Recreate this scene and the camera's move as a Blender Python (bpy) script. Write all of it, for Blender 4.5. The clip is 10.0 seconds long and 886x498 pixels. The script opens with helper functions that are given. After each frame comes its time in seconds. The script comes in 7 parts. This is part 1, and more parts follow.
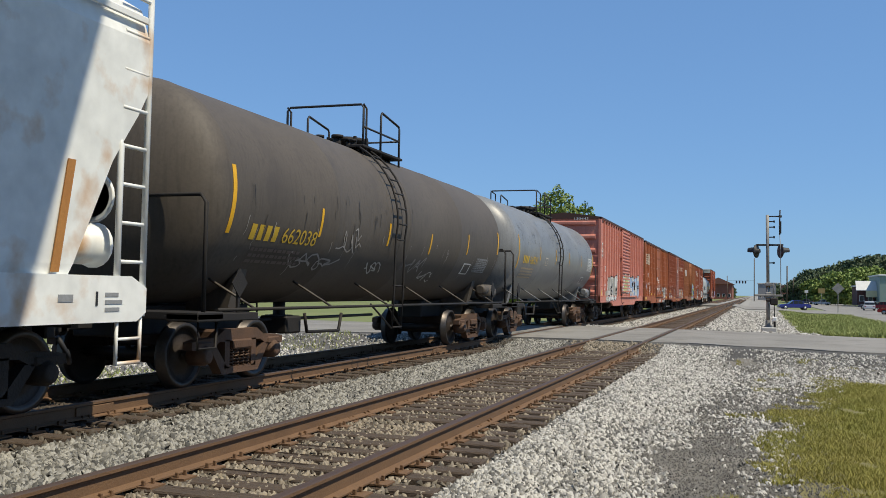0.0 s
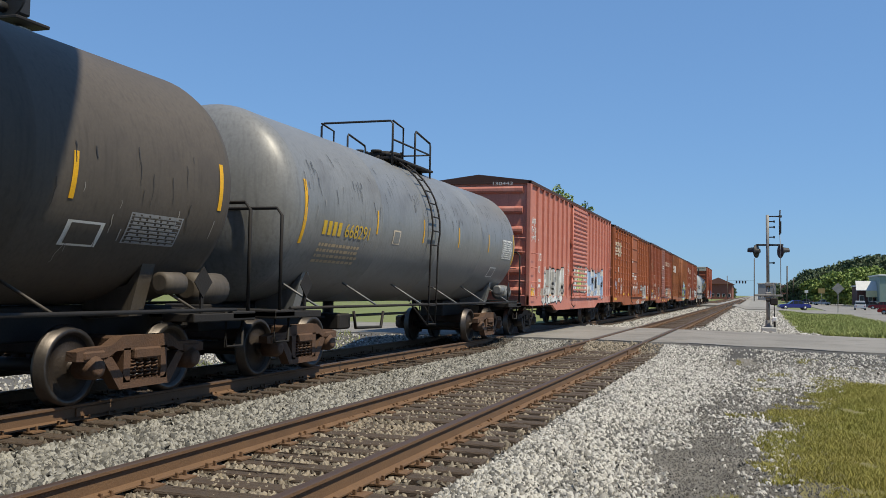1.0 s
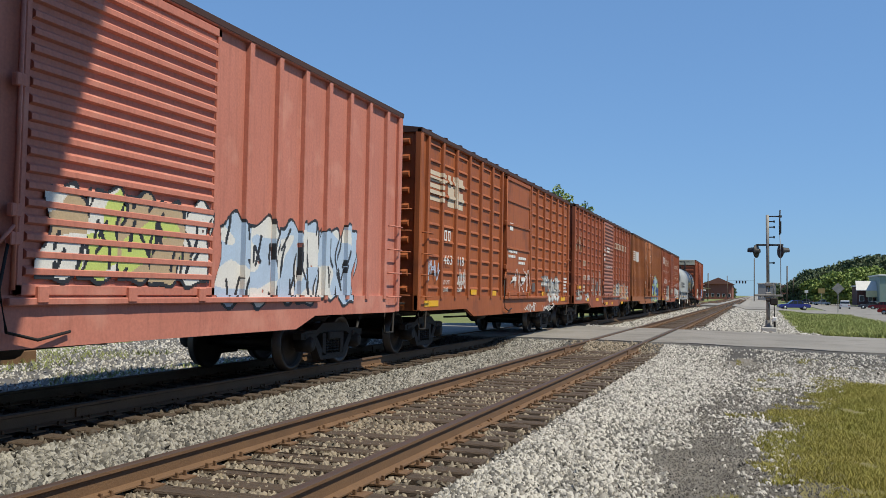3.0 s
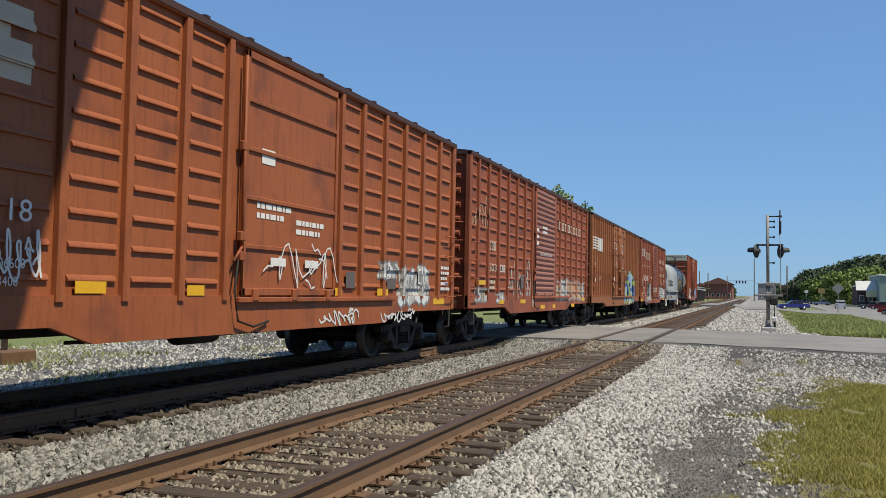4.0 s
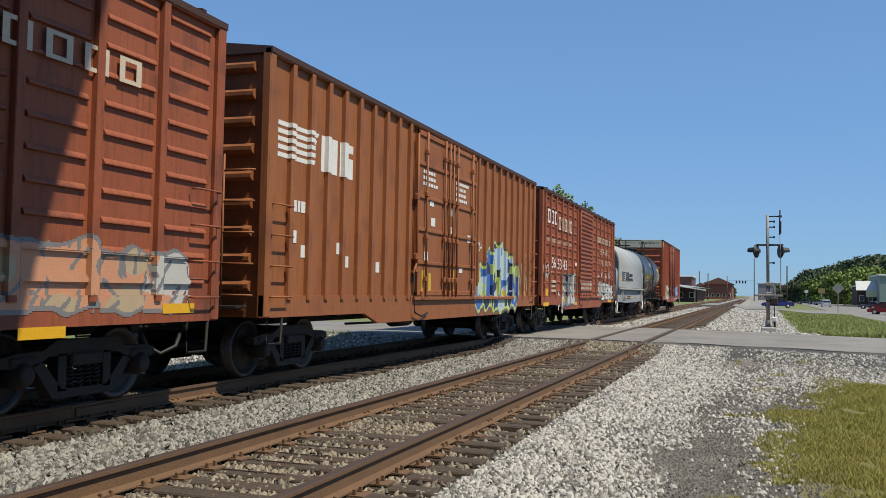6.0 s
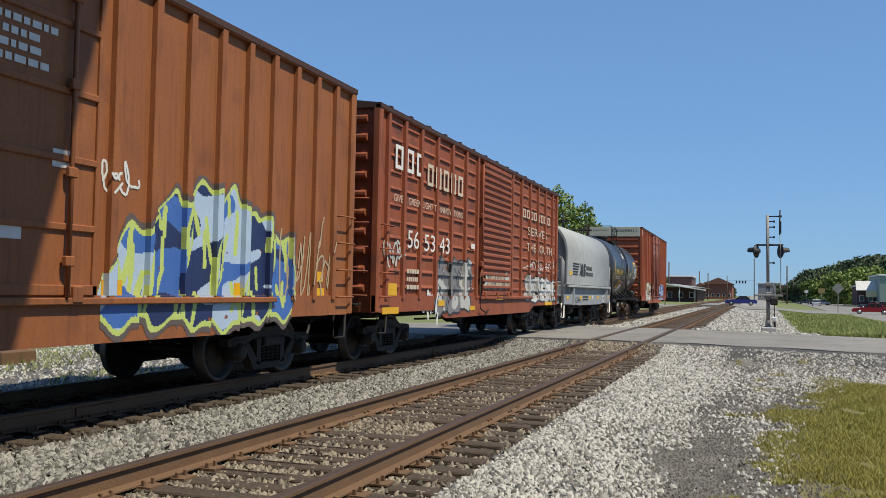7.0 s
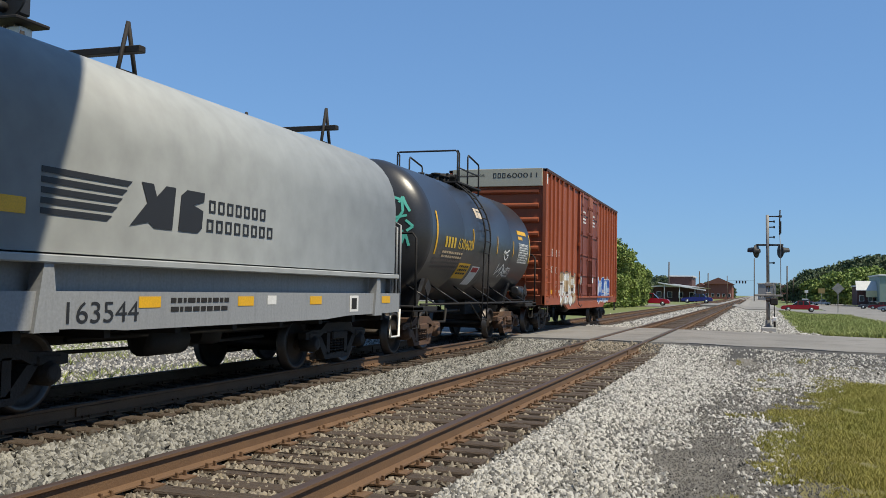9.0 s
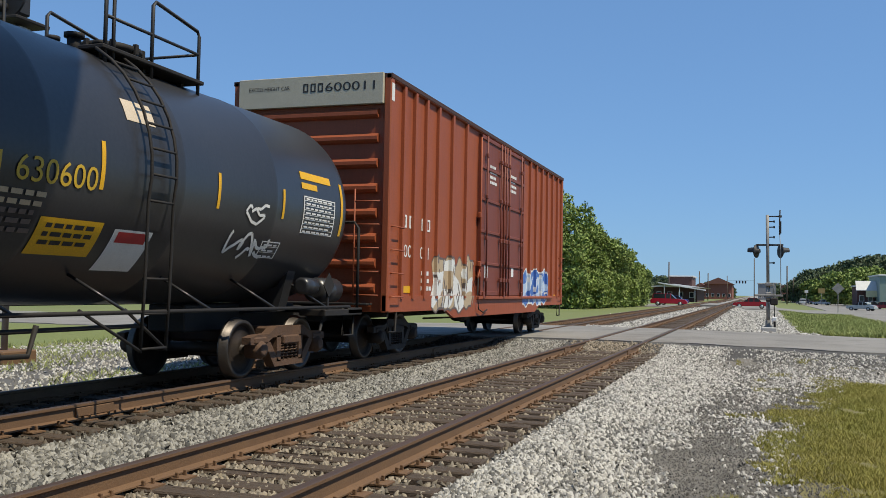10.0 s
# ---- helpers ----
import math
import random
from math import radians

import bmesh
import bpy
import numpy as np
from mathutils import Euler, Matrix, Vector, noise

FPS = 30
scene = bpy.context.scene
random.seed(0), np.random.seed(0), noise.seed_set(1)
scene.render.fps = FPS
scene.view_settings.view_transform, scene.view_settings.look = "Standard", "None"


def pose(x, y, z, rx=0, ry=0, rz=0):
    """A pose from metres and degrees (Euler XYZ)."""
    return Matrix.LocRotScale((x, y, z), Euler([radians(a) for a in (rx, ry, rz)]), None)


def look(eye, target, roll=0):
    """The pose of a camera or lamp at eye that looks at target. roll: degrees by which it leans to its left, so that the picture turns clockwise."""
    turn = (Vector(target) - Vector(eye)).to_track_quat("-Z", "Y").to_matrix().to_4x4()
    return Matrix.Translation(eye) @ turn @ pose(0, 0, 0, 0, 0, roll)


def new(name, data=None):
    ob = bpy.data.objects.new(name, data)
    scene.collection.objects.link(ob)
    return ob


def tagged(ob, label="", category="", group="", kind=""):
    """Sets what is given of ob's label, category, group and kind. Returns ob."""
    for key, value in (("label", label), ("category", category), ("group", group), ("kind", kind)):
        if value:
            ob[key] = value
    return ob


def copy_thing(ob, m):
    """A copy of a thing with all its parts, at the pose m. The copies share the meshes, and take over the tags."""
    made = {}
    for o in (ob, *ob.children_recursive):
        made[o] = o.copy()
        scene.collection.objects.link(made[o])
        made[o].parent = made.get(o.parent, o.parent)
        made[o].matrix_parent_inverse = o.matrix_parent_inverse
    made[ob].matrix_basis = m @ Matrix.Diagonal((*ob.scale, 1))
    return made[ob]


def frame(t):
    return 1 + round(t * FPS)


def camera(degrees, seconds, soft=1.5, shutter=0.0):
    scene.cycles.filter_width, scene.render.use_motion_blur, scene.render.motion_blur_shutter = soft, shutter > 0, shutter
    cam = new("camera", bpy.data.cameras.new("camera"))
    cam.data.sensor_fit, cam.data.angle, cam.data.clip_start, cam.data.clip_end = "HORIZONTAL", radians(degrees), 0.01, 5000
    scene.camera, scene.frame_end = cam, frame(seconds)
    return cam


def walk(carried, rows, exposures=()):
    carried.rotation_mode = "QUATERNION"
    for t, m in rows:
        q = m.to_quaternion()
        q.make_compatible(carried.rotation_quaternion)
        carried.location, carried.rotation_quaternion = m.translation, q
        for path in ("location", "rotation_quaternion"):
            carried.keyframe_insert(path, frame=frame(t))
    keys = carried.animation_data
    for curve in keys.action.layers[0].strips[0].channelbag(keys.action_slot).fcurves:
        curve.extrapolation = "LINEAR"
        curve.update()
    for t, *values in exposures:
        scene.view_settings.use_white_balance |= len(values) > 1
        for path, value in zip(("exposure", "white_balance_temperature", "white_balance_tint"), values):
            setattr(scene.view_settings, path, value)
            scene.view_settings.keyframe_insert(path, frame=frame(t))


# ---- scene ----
# Metres; Y runs along the tracks away from the camera, z = 0 is the top of the rails.
SPEED = 13.074
SECONDS = 10.0
cam = camera(2 * math.degrees(math.atan(784 / 1629)), SECONDS, soft=0.65)
YAW, PITCH = radians(-18.686), radians(2.526)
EYE = Vector((0, 0, 1.325))
AIM = EYE + 10 * Vector((math.sin(YAW) * math.cos(PITCH), math.cos(YAW) * math.cos(PITCH), math.sin(PITCH)))
walk(cam, [(0, look(EYE, AIM, 1.114)), (10, look(EYE, AIM, 1.114))], [(0, 0.0, 6800, 8), (10, 0.0, 6800, 8)])

# ---- light ----
SUN_DIR = Vector((1.0, -0.29, 1.73)).normalized()
world = bpy.data.worlds.new("world")
scene.world = world
world.use_nodes = True
wn = world.node_tree
sky = wn.nodes.new("ShaderNodeTexSky")
sky.sky_type, sky.sun_disc = "NISHITA", False
sky.sun_elevation, sky.sun_rotation = math.asin(SUN_DIR.z), math.atan2(SUN_DIR.x, SUN_DIR.y)
sky.altitude, sky.air_density, sky.dust_density, sky.ozone_density = 50, 1.0, 0.1, 4.0
wn.nodes["Background"].inputs[1].default_value = 0.15
tint = wn.nodes.new("ShaderNodeMix")
tint.data_type, tint.blend_type = "RGBA", "MULTIPLY"
tint.inputs[0].default_value = 1.0
tint.inputs[7].default_value = (0.84, 1.39, 2.22, 1)
# a hazeless spring sky: an even blue down to the horizon
even = wn.nodes.new("ShaderNodeGamma")
even.inputs[1].default_value = 0.45
wn.links.new(sky.outputs[0], even.inputs[0])
wn.links.new(even.outputs[0], tint.inputs[6])
wn.links.new(tint.outputs[2], wn.nodes["Background"].inputs[0])
sun = new("sun", bpy.data.lights.new("sun", "SUN"))
sun.data.energy, sun.data.angle, sun.data.color = 5.0, radians(0.53), (1.0, 0.92, 0.77)
sun.matrix_world = look((20, -6, 40), Vector((20, -6, 40)) - SUN_DIR)


# ---- materials ----
def mat(name, base, second=None, rough=0.6, metal=0.0, scale=3.0, fine=40.0, bump=0.15, mix=0.5, streak=0.0, dirt=None, dirt_amount=0.0, stretch=(1, 1, 1), island=0.0):
    """Two-scale procedural surface: a base colour, blotches of a second one, fine grain and relief, and dirt patches."""
    m = bpy.data.materials.new(name)
    m.use_nodes = True
    n, l = m.node_tree.nodes, m.node_tree.links
    b = n["Principled BSDF"]
    b.inputs["Roughness"].default_value, b.inputs["Metallic"].default_value = rough, metal
    second = second or tuple(c * 0.7 for c in base)
    co = n.new("ShaderNodeTexCoord")
    mp = n.new("ShaderNodeMapping")
    mp.inputs["Scale"].default_value = stretch
    l.new(co.outputs["Object"], mp.inputs[0])

    def tex(sc, detail, vec):
        t = n.new("ShaderNodeTexNoise")
        t.inputs["Scale"].default_value, t.inputs["Detail"].default_value = sc, detail
        l.new(vec, t.inputs["Vector"])
        return t.outputs["Fac"]

    def ramp(fac, lo, hi):
        r = n.new("ShaderNodeMapRange")
        r.inputs[1].default_value, r.inputs[2].default_value = lo, hi
        l.new(fac, r.inputs[0])
        return r.outputs[0]

    def blend(fac, a, c, amount=1.0, kind="MIX"):
        x = n.new("ShaderNodeMix")
        x.data_type, x.blend_type = "RGBA", kind
        if amount != 1.0:
            k = n.new("ShaderNodeMath")
            k.operation = "MULTIPLY"
            k.inputs[1].default_value = amount
            l.new(fac, k.inputs[0])
            fac = k.outputs[0]
        l.new(fac, x.inputs[0])
        for s, v in ((6, a), (7, c)):
            if isinstance(v, tuple):
                x.inputs[s].default_value = (*v, 1)
            else:
                l.new(v, x.inputs[s])
        return x.outputs[2]

    large, small = tex(scale, 5, mp.outputs[0]), tex(fine, 4, mp.outputs[0])
    col = blend(ramp(large, 0.35, 0.68), tuple(base), tuple(second), mix)
    col = blend(ramp(small, 0.3, 0.75), col, tuple(c * 0.62 for c in base), 0.55)
    if streak:
        sp = n.new("ShaderNodeMapping")
        sp.inputs["Scale"].default_value = (9, 9, 0.7)
        l.new(co.outputs["Object"], sp.inputs[0])
        col = blend(ramp(tex(2.0, 5, sp.outputs[0]), 0.5, 0.75), col, tuple(c * 0.4 for c in base), streak)
    if dirt:
        col = blend(ramp(tex(scale * 1.7 + 0.3, 7, mp.outputs[0]), 0.56, 0.70), col, tuple(dirt), dirt_amount)
    if island:
        g = n.new("ShaderNodeNewGeometry")
        col = blend(ramp(g.outputs["Random Per Island"], 0.2, 0.95), col, tuple(min(1, c * 0.14) for c in base), island)
    l.new(col, b.inputs["Base Color"])
    if bump:
        bp = n.new("ShaderNodeBump")
        bp.inputs["Strength"].default_value, bp.inputs["Distance"].default_value = bump, 0.02
        l.new(small, bp.inputs["Height"])
        l.new(bp.outputs[0], b.inputs["Normal"])
    return m


def plain(name, base, rough=0.6, metal=0.0):
    m = mat(name, base, tuple(c * 0.85 for c in base), rough, metal, 6, 60, 0.05)
    return m


M = dict(
    gravel=mat("gravel", (0.13, 0.122, 0.112), (0.06, 0.056, 0.052), 0.9, 0, 0.5, 22, 0.9, 0.6),
    stone=mat("ballast_stone", (0.56, 0.545, 0.505), (0.37, 0.355, 0.32), 0.85, 0, 2.0, 30, 0.3, 0.6, island=1.0),
    # greyer stones between the tracks, their colour also darkened in place of lens vignetting
    stone_mid=mat("dimmed_ballast_stone", (0.36, 0.35, 0.315), (0.235, 0.225, 0.20), 0.87, 0, 2.0, 30, 0.3, 0.6, island=1.0),
    stone_bed=mat("ballast_bed", (0.30, 0.285, 0.255), (0.19, 0.18, 0.16), 0.9, 0, 0.6, 5.0, 0.9, 0.6),
    stone_far=mat("ballast_stone_stained", (0.34, 0.29, 0.22), (0.22, 0.18, 0.13), 0.88, 0, 1.2, 30, 0.3, 0.6, island=0.9),
    # far-track stones: the shade under the train is put into this dark colour
    stone_shaded=mat("shaded_ballast_stone", (0.115, 0.095, 0.072), (0.06, 0.05, 0.04), 0.85, 0, 1.2, 30, 0.3, 0.6, island=0.9),
    tie=mat("weathered_tie", (0.075, 0.052, 0.036), (0.135, 0.098, 0.068), 0.9, 0, 4, 30, 0.8, 0.6, stretch=(0.6, 6, 6)),
    rail_side=mat("rusty_rail", (0.165, 0.092, 0.046), (0.10, 0.056, 0.031), 0.85, 0.0, 3, 60, 0.3),
    rail_top=mat("worn_rail_head", (0.085, 0.054, 0.040), (0.05, 0.032, 0.025), 0.65, 0.15, 2, 50, 0.05),
    asphalt=mat("asphalt", (0.265, 0.25, 0.225), (0.165, 0.155, 0.137), 0.9, 0, 0.45, 60, 0.4, 0.8, dirt=(0.13, 0.12, 0.10), dirt_amount=0.6),
    asphalt_dark=mat("asphalt_patch", (0.06, 0.057, 0.052), (0.12, 0.115, 0.11), 0.9, 0, 1.2, 60, 0.6),
    dirt=mat("packed_dirt", (0.19, 0.175, 0.15), (0.075, 0.07, 0.062), 0.95, 0, 0.8, 30, 1.0, 0.85),
    brown_dirt=mat("brown_dirt", (0.24, 0.175, 0.115), (0.15, 0.115, 0.08), 0.95, 0, 1.1, 20, 0.8, 0.6),
    coal=mat("dark_rubble", (0.07, 0.072, 0.075), (0.11, 0.11, 0.11), 0.95, 0, 2, 12, 1.0),
    leaf=mat("leaves", (0.26, 0.34, 0.075), (0.15, 0.225, 0.042), 0.7, 0, 0.5, 6, 0.0, 0.6, island=0.55),
    leaf_far=mat("far_leaves", (0.105, 0.145, 0.065), (0.07, 0.105, 0.05), 0.8, 0, 0.1, 3, 0.0, 0.6, island=0.6),
    bark=mat("bark", (0.10, 0.075, 0.055), (0.06, 0.045, 0.035), 0.9, 0, 4, 20, 0.6),
    pole=mat("galvanised_pole", (0.30, 0.285, 0.26), (0.14, 0.13, 0.12), 0.6, 0.1, 5, 40, 0.1),
    wood_pole=mat("wooden_pole", (0.11, 0.085, 0.065), (0.07, 0.055, 0.04), 0.9, 0, 3, 20, 0.5),
    grass=mat("dry_grass", (0.17, 0.15, 0.05), (0.20, 0.175, 0.09), 0.9, 0, 0.9, 30, 0.4),
    blade=mat("grass_blades", (0.31, 0.30, 0.055), (0.41, 0.35, 0.085), 0.75, 0, 0.9, 30, 0.0, 0.8, island=0.4),
    bank_blade=mat("bank_grass", (0.27, 0.33, 0.09), (0.36, 0.36, 0.13), 0.8, 0, 0.35, 6, 0.0, 0.8, island=0.5),
    lawn=mat("green_lawn", (0.15, 0.18, 0.05), (0.21, 0.21, 0.085), 0.9, 0, 0.15, 10, 0.5),
    steel=mat("dark_underframe", (0.018, 0.016, 0.015), (0.032, 0.026, 0.022), 0.75, 0.2, 4, 40, 0.2),
    truck=mat("rusty_truck_casting", (0.12, 0.064, 0.037), (0.045, 0.032, 0.025), 0.8, 0.1, 5, 40, 0.4),
    truck_dark=mat("dark_truck_casting", (0.026, 0.022, 0.019), (0.045, 0.033, 0.025), 0.8, 0.1, 5, 40, 0.4),
    wheel=mat("wheel_steel", (0.045, 0.034, 0.028), (0.025, 0.021, 0.018), 0.6, 0.4, 6, 40, 0.2),
    tread=mat("polished_tread", (0.10, 0.088, 0.08), (0.05, 0.044, 0.04), 0.45, 0.8, 6, 40, 0.05),
    yellow=plain("reflector_yellow", (0.78, 0.42, 0.01), 0.5),
    white=plain("white_stencil", (0.78, 0.77, 0.74), 0.6),
    cream=plain("faded_stencil", (0.62, 0.52, 0.40), 0.7),
    gold=plain("gold_stencil", (0.62, 0.40, 0.03), 0.6),
    black=plain("black_paint", (0.02, 0.02, 0.022), 0.6),
    kcs=mat("faded_red_paint", (0.55, 0.205, 0.15), (0.47, 0.16, 0.112), 0.65, 0, 0.8, 30, 0.04, 0.6, 0.3, (0.61, 0.30, 0.23), 0.5),
    ns=mat("red_oxide_paint", (0.36, 0.10, 0.028), (0.275, 0.07, 0.021), 0.68, 0, 0.7, 30, 0.06, 0.7, 0.55, (0.14, 0.042, 0.02), 0.65),
    sou=mat("rusty_red_paint", (0.32, 0.085, 0.033), (0.24, 0.058, 0.024), 0.7, 0, 0.7, 30, 0.08, 0.7, 0.65, (0.11, 0.036, 0.022), 0.75),
    ns4=mat("brown_red_paint", (0.325, 0.112, 0.034), (0.25, 0.078, 0.025), 0.68, 0, 0.6, 30, 0.05, 0.7, 0.5, (0.15, 0.052, 0.024), 0.65),
    door=mat("maroon_door_paint", (0.36, 0.15, 0.105), (0.29, 0.11, 0.075), 0.68, 0, 1.2, 30, 0.05, 0.6, 0.35),
    nokl=mat("orange_red_paint", (0.33, 0.078, 0.026), (0.26, 0.058, 0.02), 0.6, 0, 0.7, 30, 0.05, 0.5, 0.3),
    nokl_door=mat("plum_red_paint", (0.205, 0.05, 0.028), (0.16, 0.04, 0.024), 0.6, 0, 0.7, 30, 0.05, 0.5, 0.3),
    roof=mat("dark_roof", (0.06, 0.026, 0.020), (0.085, 0.04, 0.028), 0.75, 0.1, 1, 30, 0.2),
    beige=plain("beige_paint", (0.50, 0.47, 0.37), 0.6),
    tank1=mat("sooty_tank_paint", (0.098, 0.082, 0.066), (0.066, 0.055, 0.045), 0.68, 0, 0.6, 25, 0.05, 0.7, 0.5, (0.055, 0.046, 0.040), 0.6),
    tank2=mat("grey_tank_paint", (0.22, 0.225, 0.225), (0.155, 0.158, 0.158), 0.42, 0, 0.7, 25, 0.04, 0.6, 0.5, (0.12, 0.115, 0.11), 0.45),
    tank3=mat("black_tank_paint", (0.030, 0.031, 0.035), (0.045, 0.044, 0.045), 0.32, 0, 0.7, 25, 0.03, 0.5, 0.2),
    coil=mat("pale_grey_cover", (0.37, 0.385, 0.38), (0.32, 0.335, 0.33), 0.62, 0, 0.5, 3, 0.02, 0.5, 0.0),
    coil_frame=mat("grey_frame_paint", (0.30, 0.31, 0.32), (0.24, 0.245, 0.25), 0.55, 0, 0.8, 30, 0.05, 0.5, 0.25),
    hopper=mat("white_hopper_paint", (0.84, 0.85, 0.82), (0.76, 0.775, 0.74), 0.5, 0, 0.6, 4, 0.03, 0.5, 0.0, (0.50, 0.27, 0.10), 0.85),
)


# ---- mesh helpers ----
def obj(name, bm, material, parent=None, label="", smooth=False):
    """Links a bmesh as one mesh object, under a parent if there is one."""
    me = bpy.data.meshes.new(name)
    bm.to_mesh(me)
    bm.free()
    for m in material if isinstance(material, (list, tuple)) else [material]:
        me.materials.append(m)
    if smooth:
        me.polygons.foreach_set("use_smooth", [True] * len(me.polygons))
    ob = new(name, me)
    if parent:
        ob.parent = parent
    return tagged(ob, label)


part = obj


def share(name, source, parent, x=0, y=0, z=0, rz=0):
    """One more piece on the mesh of another."""
    ob = new(name, source.data)
    ob.parent = parent
    ob.matrix_basis = pose(x, y, z, 0, 0, rz)
    return ob


def box(bm, x0, x1, y0, y1, z0, z1, mi=0):
    v = [bm.verts.new((x, y, z)) for x in (x0, x1) for y in (y0, y1) for z in (z0, z1)]
    for f in ((0, 1, 3, 2), (4, 6, 7, 5), (0, 4, 5, 1), (2, 3, 7, 6), (0, 2, 6, 4), (1, 5, 7, 3)):
        bm.faces.new([v[i] for i in f]).material_index = mi
    return v


def soft_box(bm, x0, x1, y0, y1, z0, z1, r=0.01, mi=0):
    t = bmesh.new()
    box(t, x0, x1, y0, y1, z0, z1, mi)
    bmesh.ops.recalc_face_normals(t, faces=t.faces)
    bmesh.ops.bevel(t, geom=t.edges[:], offset=r, segments=1, affect="EDGES", material=-1)
    merge(bm, t)


def merge(bm, t, m=None):
    """Adds the bmesh t to bm, and frees t."""
    at = {}
    for v in t.verts:
        at[v] = bm.verts.new(m @ v.co if m else v.co)
    for f in t.faces:
        g = bm.faces.new([at[v] for v in f.verts])
        g.material_index, g.smooth = f.material_index, f.smooth
    t.free()


def tube(bm, points, r, seg=6, mi=0, closed=False):
    """A round bar along a line of points."""
    pts = [Vector(p) for p in points]
    rings = []
    for i, p in enumerate(pts):
        a = pts[max(i - 1, 0)]
        b = pts[min(i + 1, len(pts) - 1)]
        d = (b - a).normalized()
        u = d.orthogonal().normalized() if abs(d.z) > 0.95 else d.cross(Vector((0, 0, 1))).normalized()
        w = d.cross(u)
        rings.append([bm.verts.new(p + r * (math.cos(k * math.tau / seg) * u + math.sin(k * math.tau / seg) * w)) for k in range(seg)])
    for a, b in zip(rings, rings[1:]):
        for k in range(seg):
            f = bm.faces.new((a[k], a[(k + 1) % seg], b[(k + 1) % seg], b[k]))
            f.material_index, f.smooth = mi, True
    for ring in (rings[0][::-1], rings[-1]):
        bm.faces.new(ring).material_index = mi


def prism(bm, outline, axis, a, b, mi=0):
    """An outline of pairs, pushed along an axis from a to b."""
    def at(p, d):
        c = [p[0], p[1]]
        c.insert(axis, d)
        return c
    lo = [bm.verts.new(at(p, a)) for p in outline]
    hi = [bm.verts.new(at(p, b)) for p in outline]
    n = len(lo)
    fs = [bm.faces.new(lo[::-1]), bm.faces.new(hi)]
    fs += [bm.faces.new((lo[i], lo[(i + 1) % n], hi[(i + 1) % n], hi[i])) for i in range(n)]
    for f in fs:
        f.material_index = mi
    bmesh.ops.recalc_face_normals(bm, faces=fs)
    return fs


def spin(bm, profile, axis, centre, seg=24, mi=0, smooth=True):
    """Turns a profile of (along, radius) pairs round an axis."""
    rings = []
    for d, r in profile:
        ring = []
        for k in range(seg):
            a = k * math.tau / seg
            c = [r * math.cos(a), r * math.sin(a)]
            c.insert(axis, d)
            ring.append(bm.verts.new(Vector(c) + Vector(centre)))
        rings.append(ring)
    fs = []
    for a, b in zip(rings, rings[1:]):
        for k in range(seg):
            fs.append(bm.faces.new((a[k], a[(k + 1) % seg], b[(k + 1) % seg], b[k])))
    for f in fs:
        f.smooth = smooth
    fs += [bm.faces.new(rings[0][::-1]), bm.faces.new(rings[-1])]
    for f in fs:
        f.material_index = mi
    bmesh.ops.recalc_face_normals(bm, faces=fs)


def empty(name, x=0, y=0, z=0):
    ob = new(name)
    ob.empty_display_size = 0.3
    ob.location = (x, y, z)
    return ob


# ---- ground and tracks ----
NEAR, FAR = -3.605, -7.765
ROAD0, ROAD1 = 26.4, 36.6


def step(a, b, x):
    t = min(1, max(0, (x - a) / (b - a)))
    return t * t * (3 - 2 * t)


def ground_z(x, y):
    z = -0.25 - 0.02 * noise.noise((x * 0.6, y * 0.6, 0))
    if x > -2.3:
        z -= 0.27 * step(-2.1, -0.9, x)
    if x < -9.3:
        z -= 0.22 * step(-9.3, -10.6, x)
    rough = noise.noise((x * 0.5, y * 0.5, 3)) * 0.03 + noise.noise((x * 1.7, y * 1.7, 5)) * 0.012
    if x > -1.2 or x < -10:
        z += rough
    road = step(ROAD0 - 3.2, ROAD0, y) * (1 - step(ROAD1, ROAD1 + 6, y))
    top = -0.035 - 0.10 * step(-2.0, 6, x) - 0.10 * step(-10, -16, x)
    z = z + (top - 0.02 - z) * road
    if y > ROAD1 + 4:
        k = step(ROAD1 + 4, ROAD1 + 16, y) * step(2.0, 7.5, x)
        z -= 0.35 * k
        k = step(ROAD1 + 3, ROAD1 + 9, y) * step(1.8, 3.4, x) * (1 - step(8.5, 10.5, x)) * (1 - step(100, 150, y))
        z += k * (0.16 * noise.noise((x * 0.55, y * 0.22, 31)) + 0.10 * noise.noise((x * 1.3, y * 0.5, 37)) - 0.05)
    return z


def grass_edge(y):
    return 0.1 if y < 13 else 0.1 + (y - 13) * 0.12


def axis(points):
    out = []
    for (a, d), (b, _) in zip(points, points[1:]):
        n = max(1, round((b - a) / d))
        out += [a + (b - a) * i / n for i in range(n)]
    return out + [points[-1][0]]


